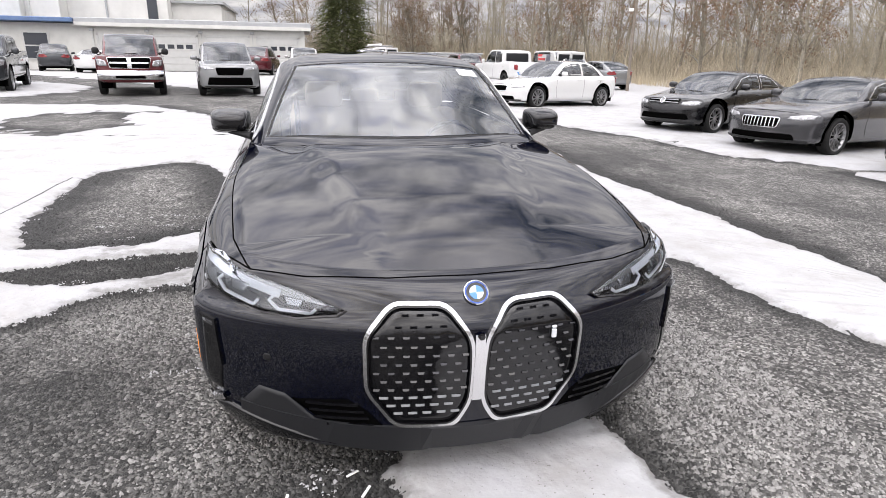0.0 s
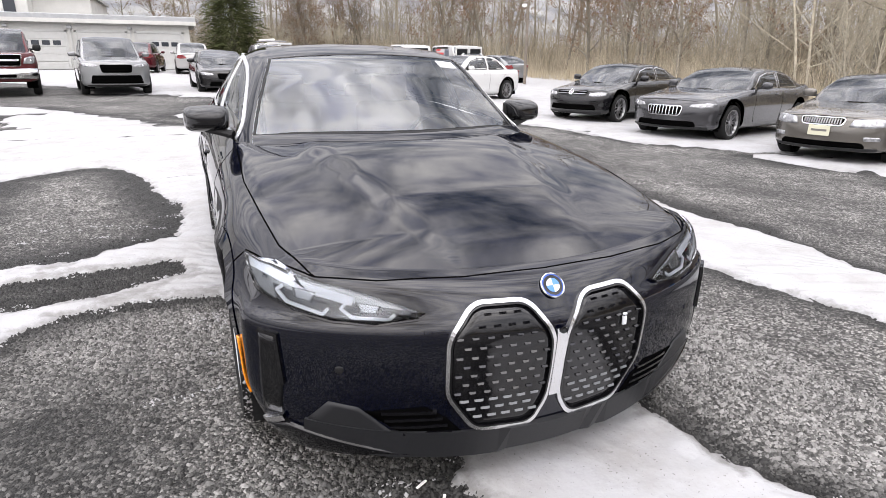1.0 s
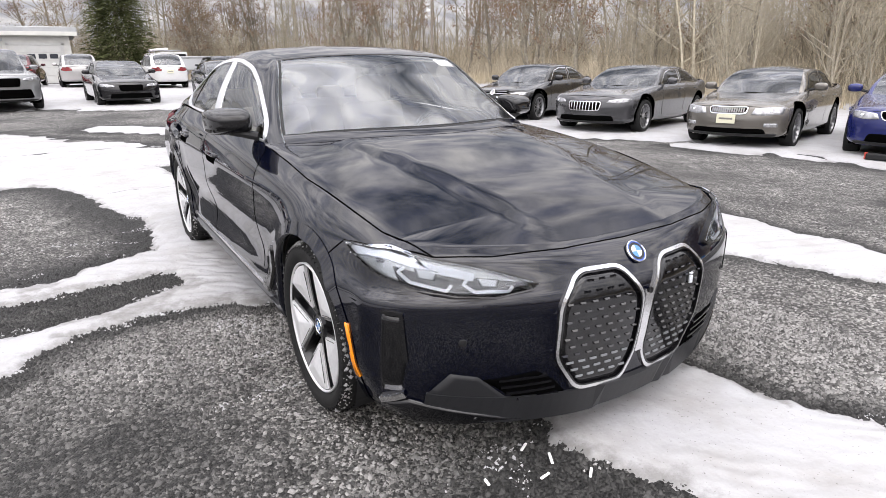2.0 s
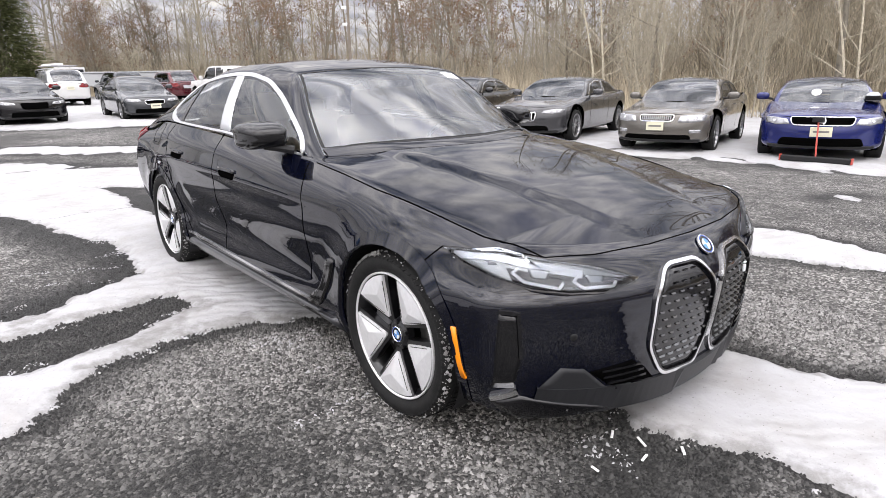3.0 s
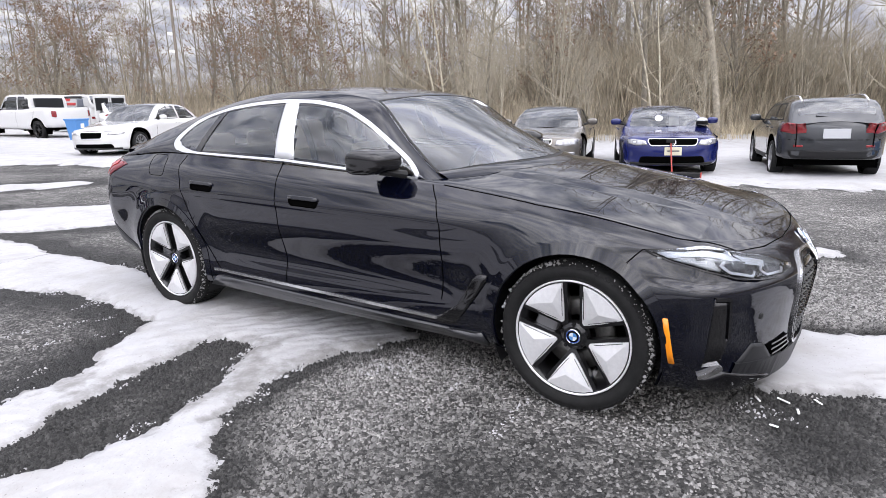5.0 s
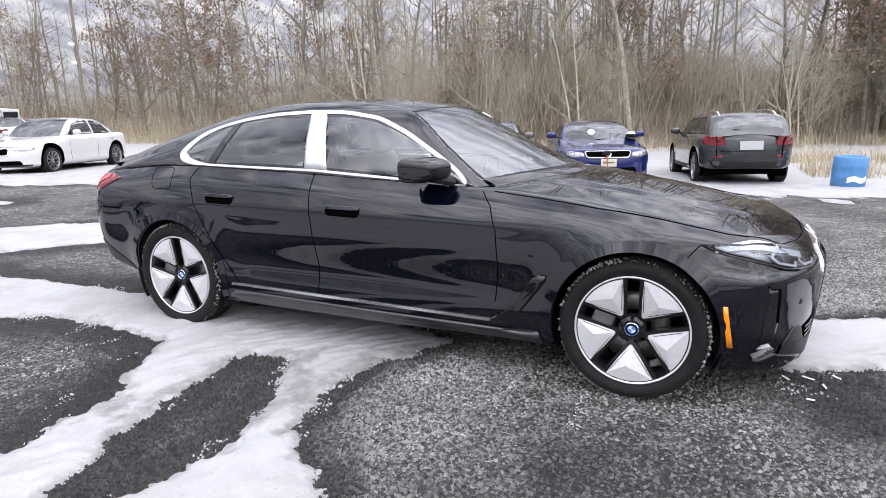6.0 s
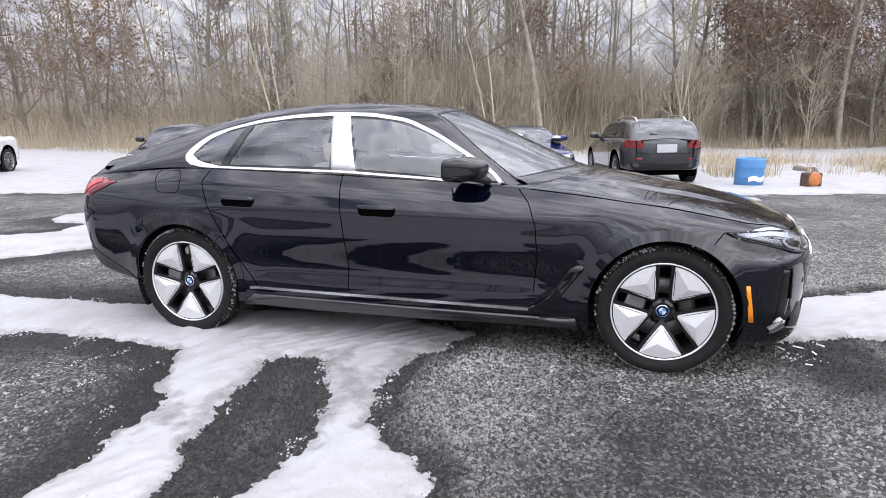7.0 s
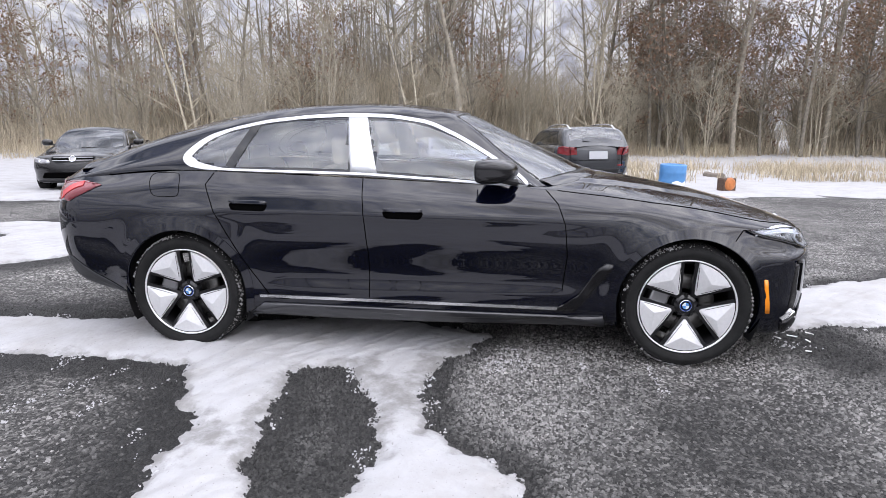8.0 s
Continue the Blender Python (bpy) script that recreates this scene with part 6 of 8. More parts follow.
def parked(name, label, category, s, paint_, place, heading, anchor="axle", rim=("rim_grey", 10), lamps=(.60, .72, .45), grille=None, grille_mat="trim", grille_bars=0, intake=None,
           tail=(.78, .92, .35), tail_wrap=.25, front_plate=None, rear_plate=None, chrome_line=False, rails=False, shut=True, mirror="paint", glass="parked_glass", group="parked cars", lower=None, bumper=None, two_part=False, cross=False, frame="bright", bar_mat="bright", valance=False, emblem=None, fog=None):
    """One parked vehicle: lofted skin, panes, lamps, grille, wheels and plates."""
    sh = Shell(s, 1)
    hx, hy = Vector(heading).normalized()
    x, y = place
    off = {"axle": 0.0, "front": s["fo"], "rear": s["fo"] - s["L"]}[anchor]
    x, y = x - hx * off, y - hy * off
    zs = gzf(x, y), gzf(x - hx * s["wb"], y - hy * s["wb"])
    up = (zs[1] - zs[0]) / s["wb"]
    m = pose(x, y, zs[0] + .012, 0, 0, math.degrees(math.atan2(hx, -hy))) @ Matrix.Rotation(math.atan(up), 4, "X")
    car = thing(name, label, category, group, at=m)
    P = M[paint_]
    h = s["W"] / 2
    part("body", sh.cut("body", lambda l, c: (l == "body") | (l == "bumper") | (l == "rear")), P, car)
    part("hood", sh.cut("hood", lambda l, c: (l == "hood") & (c[:, 1] < s["cabin"][0][0] + .08 + .3 * c[:, 0] ** 2)), P, car)
    part("roof", sh.cut("roof", lambda l, c: l == "roof"), P, car)
    if s["bed"]:
        y0 = s["cabin"][6][0]
        bm = box_bm((-h * .62, y0 - .02, s["belt"] + .06), (h * .62, y0 + .075, s["H"] - .17), .03, 2)
        for v in bm.verts:
            v.co.y += .12 * (s["H"] - .2 - v.co.z)
        part("back_window", bm, M["pane_dark"], car)
        part("load_bed", sh.cut("load_bed", lambda l, c: l == "bed"), M["trim"], car)
    part("windshield", sh.cut("windshield", lambda l, c: l == "windshield"), M[glass], car)
    me = sh.cut("rear_window", lambda l, c: l == "rear_window")
    if me:
        part("rear_window", me, M[glass], car)
    for sx in (-1, 1):
        S = lambda a, b: sh.side(a, b, sx)
        for i in (0, 1):
            me = sh.cut("window", lambda l, c: (l == "side%d" % i) & (c[:, 0] * sx > 0))
            if me:
                part("window", me, M[glass], car)
                ring = resample([Vector((*p, 0)) for p in rounded(s["side_glass"][i], .025, 3)], .06, True)
                ribbon("window_seal", [S(p.x, p.y) for p in ring], .02, .004, M["bright"] if chrome_line else M["trim"], car, True)
        if shut:
            for line in ([(s["a0"] - .06, s["belt"] - .02), (s["a0"] - .12, s["belt"] * .6), (s["a0"] - .06, s["zb"] + .12)], [(s["pB"], s["belt"]), (s["pB"] - .02, s["zb"] + .12)],
                         [(s["wb"] - .06, s["belt"]), (s["wb"] - .26, s["belt"] * .7), (s["wb"] - s["R"] - .14, s["zb"] + .14)]):
                ribbon("shut_line", [S(p.x, p.y) for p in resample([Vector((*p, 0)) for p in line], .06)], .010, .001, M["gap"], car)
            for yy in (s["pB"] - .22, s["wb"] - .20):
                patch("door_handle", rounded([(yy - .1, s["belt"] - .12), (yy + .1, s["belt"] - .115), (yy + .1, s["belt"] - .09), (yy - .1, s["belt"] - .095)], .012, 2), S, .02, P, car, 2, .02)
        if lower:
            z0 = s["zb"]
            patch("sill", resample([Vector(p) for p in ((s["R"] + .1, z0 + .03), (s["wb"] - s["R"] - .1, z0 + .03), (s["wb"] - s["R"] - .1, z0 + .13), (s["R"] + .1, z0 + .13))], .2, True), S, .006, M["trim"], car, 3, .01)
        # lamps
        z0, z1, xi = lamps
        fo = s["fo"]
        q = [(sx * xi * h, -fo * .97, z0 + .01), (sx * (xi + .25) * h, -fo * .9, z0), (sx * .95 * h, -fo * .72, z0 + .03), (sx * .95 * h, -fo * .62, z1), (sx * .8 * h, -fo * .76, z1), (sx * (xi + .05) * h, -fo * .93, z1 - .03)]
        lamp = patch("headlamp", resample([Vector(p) for p in q], .06, True), lambda *a: sh.near(a), .012, M["car_lamp"], car, 3, .016)
        patch("lamp_bulb", resample([(Vector(q[1]) * .5 + Vector(q[4]) * .5) + Vector((.035 * math.cos(a) * sx, 0, .03 * math.sin(a))) for a in np.linspace(0, 5.6, 9)], .1, True), lambda *a: sh.near(a), .016, M["lamp_white"], lamp, 2, .006)
        t0, t1, txi = tail
        yb = s["ye"]
        q = [(sx * txi * h, yb, t0 + .02), (sx * .8 * h, yb - .05, t0), (sx * .96 * h, yb - tail_wrap, t0 + .04), (sx * .96 * h, yb - tail_wrap, t1), (sx * .8 * h, yb - .05, t1), (sx * txi * h, yb, t1 - .02)]
        patch("tail_lamp", resample([Vector(p) for p in q], .06, True), lambda *a: sh.near(a), .012, M["dull_red"], car, 3, .016)
        if two_part:
            ribbon("hatch_gap", [sh.near((sx * .74 * h, yb, z)) for z in np.linspace(t0 - .25, t1 + .02, 8)], .012, .014, M["gap"], car)
        # mirrors
        zm = s["belt"] + .07
        bm = bmesh.new()
        bmesh.ops.create_uvsphere(bm, u_segments=14, v_segments=10, radius=1)
        for v in bm.verts:
            a, b, c = v.co
            k = (abs(a) ** 3 + abs(b) ** 3 + abs(c) ** 3) ** (-1 / 3)
            v.co = Vector((sx * (h + .06 + a * k * .11), s["a0"] + .14 + b * k * .06, zm + c * k * .07 * (1.5 if s["bed"] else 1)))
        mr = part("mirror", bm, P if mirror == "paint" else M[mirror], car, smooth=True)
        part("mirror_arm", tube_bm([(sx * (h - .12), s["a0"] + .12, zm - .06), (sx * (h + .02), s["a0"] + .14, zm - .03)], .025, 6), M["trim"], mr)
    if grille:
        gx, g0, g1 = grille
        g = patch("grille", resample([Vector(p) for p in rounded([(-gx * .9, g0), (gx * .9, g0), (gx, g1), (-gx, g1)], .05, 3)], .08, True), sh.front, .012, M[grille_mat], car, 3, .016)
        ribbon("grille_frame", [sh.front(*p) for p in resample([Vector(p) for p in rounded([(-gx * .9, g0), (gx * .9, g0), (gx, g1), (-gx, g1)], .05, 3)], .05, True)], .014, .018, M[frame], g, True)
        if cross:
            ribbon("grille_bar", [sh.front(0, z) for z in np.linspace(g0, g1, 6)], .12, .03, M["bright"], g)
        for k in range(abs(grille_bars)):
            if grille_bars > 0:
                xx = -gx * .85 + 1.7 * gx * (k + .5) / grille_bars
                ribbon("grille_bar", [sh.front(xx, z) for z in np.linspace(g0 + .015, g1 - .015, 4)], .016, .028, M[bar_mat], g)
            else:
                zz = g0 + (g1 - g0) * (k + .5) / abs(grille_bars)
                ribbon("grille_bar", [sh.front(v, zz) for v in np.linspace(-gx * .88, gx * .88, 8)], .05 if cross else .014, .024, M[bar_mat], g)
    if bumper:
        z0, z1, mat = bumper
        xs = np.linspace(-.95, .95, 15) * h
        hits = [sh.front(v, (z0 + z1) / 2) for v in xs]
        rows = []
        for p, n_ in hits:
            q = Vector((p.x, p.y - .05, 0))
            rows.append([q + Vector((0, .04, z0)), q + Vector((0, -.03, z0 + .03)), q + Vector((0, -.05, (z0 + z1) / 2)), q + Vector((0, -.02, z1 - .02)), q + Vector((0, .07, z1))])
        n = len(rows[0])
        F = [(i * n + k, i * n + k + 1, (i + 1) * n + k + 1, (i + 1) * n + k) for i in range(len(rows) - 1) for k in range(n - 1)]
        bp = part("front_bumper", mesh_from("front_bumper", [v for r in rows for v in r], F, True), M[mat], car, "wide chrome bumper")
        part("bumper_slot", box_bm((-h * .42, hits[7][0].y - .108, z0 + .05), (h * .42, hits[7][0].y - .07, z0 + .13), .012, 1), M["gap"], bp)
    if intake:
        gx, g0, g1 = intake
        patch("lower_intake", resample([Vector(p) for p in rounded([(-gx, g0), (gx, g0), (gx * .92, g1), (-gx * .92, g1)], .04, 3)], .1, True), sh.front, .01, M["gap"], car, 3, .014)
    if emblem:
        z, r = emblem
        g = patch("emblem", [Vector((r * math.cos(a), z + r * math.sin(a))) for a in np.linspace(0, 2 * math.pi, 19)[:-1]], sh.front, .022, M["rim_grey"], car, 2, .03)
        ribbon("emblem_ring", [sh.front(r * math.cos(a), z + r * math.sin(a)) for a in np.linspace(0, 2 * math.pi, 19)[:-1]], .012, .03, M["bright"], g, True)
    if fog:
        for sx in (-1, 1):
            patch("fog_lamp", rounded([(sx * .72 * h - .09, fog - .03), (sx * .72 * h + .09, fog - .03), (sx * .72 * h + .09, fog + .03), (sx * .72 * h - .09, fog + .03)], .02, 3), sh.front, .01, M["car_lamp"], car, 2, .014)
    if front_plate:
        p, n_ = sh.front(0, front_plate)
        plate(car, p + n_ * .015, (0, -1, .05))
    if rear_plate:
        p, n_ = sh.back(0, rear_plate[0])
        plate(car, p + n_ * .012, (0, 1, .1), .42 if rear_plate[1] == "grey_plate" else .305, .17, rear_plate[1], rear_plate[1] == "plate")
    if valance:
        B = lambda a, b: sh.back(a, b)
        patch("rear_valance", resample([Vector(p) for p in rounded([(-.72 * h, .36), (.72 * h, .36), (.8 * h, .5), (-.8 * h, .5)], .05, 3)], .1, True), B, .008, M["trim"], car, 3, .012)
        ribbon("bumper_line", [B(v, .69) for v in np.linspace(-.8 * h, .8 * h, 14)], .012, .002, M["gap"], car)
        ribbon("bumper_step", [B(v, .53) for v in np.linspace(-.82 * h, .82 * h, 14)], .03, .012, P, car)
        for sx in (-1, 1):
            patch("rear_reflector", rounded([(sx * .62 * h - .07, .56), (sx * .62 * h + .07, .56), (sx * .62 * h + .07, .60), (sx * .62 * h - .07, .60)], .01, 2), B, .006, M["dull_red"], car, 2, .008)
        p, n_ = B(.1, 1.12)
        part("rear_wiper", tube_bm([p + n_ * .015 + Vector((-.1, 0, -.06)), p + n_ * .02 + Vector((.22, 0, -.02))], .008, 5), M["trim"], car)
    # hood's front edge and bumper joint
    if not s["bed"]:
        zf = s["hf"] + .005
        ribbon("hood_line", [sh.near((v, -s["fo"] + .10 + .16 * (v / h) ** 2, zf)) for v in np.linspace(-.62 * h, .62 * h, 16)], .010, .0012, M["gap"], car)
        ribbon("bumper_joint", [sh.front(v, s["zb"] + .04) for v in np.linspace(-.8 * h, .8 * h, 16)], .05, .012, M["trim"], car)
    if rails:
        for sx in (-1, 1):
            pts = []
            for t in np.linspace(0, 1, 9):
                yy = s["screen_top"] + .25 + t * (s["cabin"][5][0] - s["screen_top"] - .15)
                p, n_ = sh.top(sx * .58 * h, yy)
                pts.append(p + Vector((0, 0, .01 + .05 * math.sin(math.pi * min(max(t, .0), 1)) ** .35)))
            part("roof_rail", tube_bm(pts, .018, 6), M["chrome"], car)
    part("underbody", box_bm((-h * .82, -s["fo"] * .6, s["zb"] - .02), (h * .82, s["wb"] + s["ro"] * .6, s["zb"] + .12), .02, 1), M["gap"], car)
    c1 = s["bed"] and s["ge"] + .1 or s["ge"] + .1
    part("cabin_inside", box_bm((-h * .78, s["a0"], s["zb"] + .12), (h * .78, c1, s["belt"] - .06), .02, 1), M["cabin"], car)
    for sx in (-1, 1):
        part("front_seat", box_bm((sx * .37 - .22, s["pB"] - .22, s["belt"] - .4), (sx * .37 + .22, s["pB"] - .06, s["belt"] + .22), .06, 2), M["cabin"], car)
    wheels(car, sh, P, s, *rim)
    return sh, car


M.update(
    black_car=paint("black_paint_dull", (.004, .004, .005), rough=.2), grey_car=paint("graphite_metallic_paint", (.06, .06, .065), metal=.5, rough=.2),
    tan_car=paint("pewter_metallic_paint", (.135, .125, .112), metal=.45, rough=.2), blue_car=paint("blue_pearl_paint", (.010, .016, .11), metal=.25, rough=.2),
    dark_car=paint("dark_grey_metallic_paint", (.045, .048, .053), metal=.4, rough=.2), white_car=paint("white_car_paint", (.60, .60, .595), rough=.2),
    red_truck=paint("maroon_paint", (.10, .02, .024), metal=.2, rough=.2), silver_car=paint("grey_matte_metallic_paint", (.24, .245, .25), metal=.4, rough=.2),
    red_car=paint("red_metallic_paint", (.075, .006, .011), metal=.3, rough=.2), beige_car=paint("silver_paint", (.42, .41, .40), metal=.4, rough=.2),
)
M["pane_dark"] = material("dark_door_pane", (.015, .017, .02), .1)
SEDAN = dict(L=4.66, W=1.78, H=1.39, wb=2.65, fo=.86, belt=.95, hood=(.72, .90), deck=1.05, cowl=.42, top=1.2, roof_end=2.3, rear_base=3.15)


def van_doors(v, ajar):
    """Two tall rear doors with panes; one may stand open, showing the dark load space."""
    z0, z1, y = .55, 2.0, 4.47
    if ajar:
        part("load_space", box_bm((-.80, y - .04, z0), (.80, y - .005, z1), .01, 1), M["gap"], v)
    for sx in (-1, 1):
        bm = box_bm((0, 0, z0), (.86, .05, z1), .02, 1)
        pn = box_bm((.13, .045, 1.28), (.74, .058, 1.82), .01, 1)
        fr = box_bm((.08, .02, 1.22), (.79, .054, 1.88), .01, 1)
        for name, b, mat in (("rear_door", bm, "white_car"), ("door_pane", pn, "pane_dark"), ("door_seal", fr, "trim")):
            for q in b.verts:
                q.co.x = -sx * q.co.x
            if ajar and sx < 0:
                b.transform(Matrix.Rotation(radians(105), 4, "Z"))
            b.transform(Matrix.Translation((sx * .87, y, 0)))
            bmesh.ops.recalc_face_normals(b, faces=b.faces)
            part(name, b, M[mat], v)


def build_parked():
    sd = car_spec
    parked("black_sedan", "black compact sedan parked on snow by the woods", "car", sd(**SEDAN), "black_car", (8.15, 10.35), (-.927, -.375), rim=("rim_grey", 5), lamps=(.62, .74, .5),
           grille=(.42, .63, .73), grille_mat="gap", frame="grey_trim", bar_mat="rim_grey", grille_bars=-2, emblem=(.69, .055), intake=(.62, .3, .42), chrome_line=True)
    parked("grey_sedan", "graphite grey sports sedan with a barred chrome grille", "car",
           sd(L=4.97, W=1.93, H=1.39, wb=3.0, fo=.93, belt=.955, hood=(.74, .93), deck=1.05, cowl=.62, top=1.42, roof_end=2.5, rear_base=3.45, R=.335), "grey_car", (8.40, 7.34), (-.958, -.288),
           rim=("rim_grey", 7), lamps=(.62, .72, .5), grille=(.36, .46, .63), grille_mat="gap", grille_bars=9, intake=(.62, .26, .36), chrome_line=True)
    parked("tan_sedan", "pewter older sedan with a cream number plate on snow", "car",
           sd(L=4.9, W=1.79, H=1.37, wb=2.75, fo=.95, belt=.93, hood=(.70, .89), deck=1.03, cowl=.42, top=1.2, roof_end=2.25, rear_base=3.15), "tan_car", (8.83, 4.36), (-.966, -.259),
           rim=("rim_grey", 7), lamps=(.565, .735, .42), grille=(.31, .575, .68), grille_mat="gap", bar_mat="rim_grey", grille_bars=15, fog=.40, intake=(.6, .26, .34), front_plate=.49)
    sh, bc = parked("blue_coupe", "dark blue two-door coupe facing the yard, rod at its bumper", "car",
           sd(L=4.85, W=1.85, H=1.35, wb=2.74, fo=.98, belt=.94, hood=(.72, .91), deck=.99, cowl=.45, top=1.3, roof_end=2.1, rear_base=3.05, pillar=1.9, glass_end=2.5), "blue_car", (9.58, 1.97), (-.945, -.326),
           rim=("rim_grey", 5), lamps=(.60, .74, .52), grille=(.45, .58, .70), grille_mat="gap", frame="chrome", emblem=(.64, .045), intake=(.6, .26, .38), front_plate=.48)
    card = [Vector((-.12 + .08 * math.cos(a), .66 + .10 * math.sin(a))) for a in np.linspace(0, 2 * math.pi, 17)[:-1]]
    patch("paper_card", card, sh.cab_top, .004, M["paper"], bc, 2, .005, "white paper card behind the windshield")
    parked("grey_hatchback", "dark grey hatchback with roof rails seen from behind", "car",
           sd(L=4.46, W=1.79, H=1.45, wb=2.67, fo=.9, zb=.24, belt=1.0, hood=(.78, .98), deck=1.02, cowl=.35, top=1.1, roof_end=3.05, rear_base=3.46, glass_end=3.0, boxy=.5), "dark_car", (12.95, -.12), (.97, .22),
           rim=("rim_grey", 5), tail=(.80, 1.0, .54), tail_wrap=.3, rear_plate=(.80, "grey_plate"), rails=True, lower=True, two_part=True, valance=True)
    parked("white_sedan", "white executive sedan parked across deep snow", "car",
           sd(L=4.94, W=1.87, H=1.47, wb=2.975, fo=.86, belt=.98, hood=(.70, .93), deck=1.03, cowl=.55, top=1.35, roof_end=2.5, rear_base=3.25, R=.335), "white_car", (6.2, 16.4), (-.92, -.39),
           rim=("rim_grey", 10), lamps=(.62, .72, .5), grille=(.34, .5, .66), grille_mat="gap", intake=(.6, .26, .36))
    parked("red_pickup", "maroon heavy pickup with chrome bumper on snowy gravel", "truck",
           sd(L=5.9, W=2.02, H=1.95, wb=3.7, fo=.98, zb=.42, belt=1.30, hood=(1.2, 1.3), deck=1.32, bed=1.34, cowl=.6, top=1.3, roof_end=2.9, rear_base=3.05, R=.41, boxy=1.0), "red_truck", (-6.1, 19.9), (.2, -.98), "axle",
           rim=("rim_grey", 8), lamps=(.92, 1.12, .66), grille=(.62, .86, 1.18), grille_mat="gap", grille_bars=-1, cross=True, bumper=(.50, .80, "bright"), front_plate=.62, mirror="trim")
    parked("grey_suv", "matte grey luxury SUV with black grille facing the yard", "car",
           sd(L=4.93, W=2.0, H=1.75, wb=2.975, fo=.88, zb=.26, belt=1.12, hood=(.98, 1.12), deck=1.16, cowl=.4, top=1.2, roof_end=3.1, rear_base=3.75, R=.37, boxy=.5), "silver_car", (-3.05, 19.9), (.17, -.985), "axle",
           rim=("rim_black", 10), lamps=(.84, .95, .5), grille=(.44, .68, .90), grille_mat="gap", grille_bars=0, frame="gap", intake=(.72, .36, .6))
    parked("grey_pickup", "dark grey pickup with snow round its wheels", "truck",
           sd(L=5.85, W=2.03, H=1.88, wb=3.65, fo=.95, zb=.40, belt=1.24, hood=(1.12, 1.22), deck=1.26, bed=1.30, cowl=.6, top=1.3, roof_end=3.0, rear_base=3.14, R=.40, boxy=1.0), "dark_car", (-11.0, 20.6), (.24, -.97),
           rim=("rim_grey", 6), lamps=(.86, 1.04, .66), grille=(.6, .78, 1.06), grille_mat="gap", grille_bars=-3, intake=(.6, .48, .62))
    suv = dict(L=4.75, W=1.9, H=1.7, wb=2.8, fo=.92, zb=.25, belt=1.08, hood=(.92, 1.06), deck=1.1, cowl=.38, top=1.15, roof_end=3.0, rear_base=3.62, R=.355, boxy=.4)
    small = dict(SEDAN)
    for label, dims, col, place, head, anc, kw in (
        ("dark SUV backed up to the garage building", suv, "dark_car", (-15.4, 40.0), (-.3, .95), "rear", {}),
        ("white coupe parked by the garage building", small, "white_car", (-12.8, 37.2), (0, 1), "rear", {}),
        ("dark red hatchback by the garage doors", suv, "red_car", (-3.4, 36), (.1, 1), "rear", {}),
        ("silver SUV seen from behind on snow", suv, "beige_car", (-0.49, 34.02), (-.02, 1), "rear", {}),
        ("black sports sedan facing the yard on snow", dict(SEDAN, W=1.83), "black_car", (.25, 19.9), (.07, -.998), "axle",
         dict(grille=(.34, .48, .64), grille_mat="gap", frame="gap", intake=(.6, .26, .4), lamps=(.60, .70, .5), rim=("rim_black", 10))),
        ("white SUV with red tail lamps seen from behind", suv, "white_car", (3.25, 31.2), (-.05, .998), "rear", dict(rear_plate=(.85, "plate"))),
        ("black sedan in the second parking row", small, "black_car", (0.77, 28.93), (.05, -1), "front", {}),
        ("dark SUV seen from behind on snow", suv, "dark_car", (7.4, 37.2), (-.08, .997), "rear", {}),
        ("dark grey sedan facing the yard on snow", small, "dark_car", (3.55, 19.9), (-.02, -1), "axle", dict(grille=(.3, .52, .64), grille_mat="gap", intake=(.6, .26, .38), front_plate=.46)),
        ("red SUV seen from behind on snow", suv, "red_car", (9.35, 33.8), (-.04, 1), "rear", dict(rear_plate=(.85, "grey_plate"))),
        ("damaged grey SUV coupe by the wood's edge", dict(suv, H=1.6, roof_end=2.4), "silver_car", (16.75, 29.13), (-.1, .995), "rear", {}),
        ("white SUV parked near the woods", suv, "white_car", (15.02, 31.12), (0, 1), "rear", {}),
    ):
        nm = "parked_suv" if "SUV" in label else "parked_hatchback" if "hatch" in label else "parked_coupe" if "coupe" in label else "parked_sedan"
        parked(nm, label, "car", sd(**dims), col, place, head, anc, shut=False, tail=(.86, 1.0, .42) if dims is not small and "L" in dims and dims.get("H", 1) > 1.5 else (.78, .92, .4), **kw)
    sh, pk = parked("white_pickup", "white crew-cab pickup seen from behind on snow", "truck",
           sd(L=5.88, W=2.06, H=1.95, wb=3.75, fo=.95, zb=.42, belt=1.28, hood=(1.14, 1.26), deck=1.3, bed=1.38, cowl=.6, top=1.3, roof_end=3.0, rear_base=3.15, R=.41, boxy=1.0), "white_car", (10.8, 27.6), (-.1, .995), "rear",
           rim=("rim_black", 6), tail=(.95, 1.25, .78), tail_wrap=.12, rear_plate=(.72, "grey_plate"))
    van = dict(L=5.4, W=2.0, H=2.08, wb=3.2, fo=.95, zb=.3, belt=1.35, hood=(1.05, 1.25), deck=1.4, cowl=.2, top=.85, roof_end=4.0, rear_base=4.35, R=.36, boxy=1.0, pillar=1.5, glass_end=1.56, top_w=.9)
    sh, v1 = parked("white_van", "white panel van with coloured side lettering panel", "van", sd(**van), "white_car", (14.81, 31.96), (0, 1), "rear", shut=False)
    van_doors(v1, False)
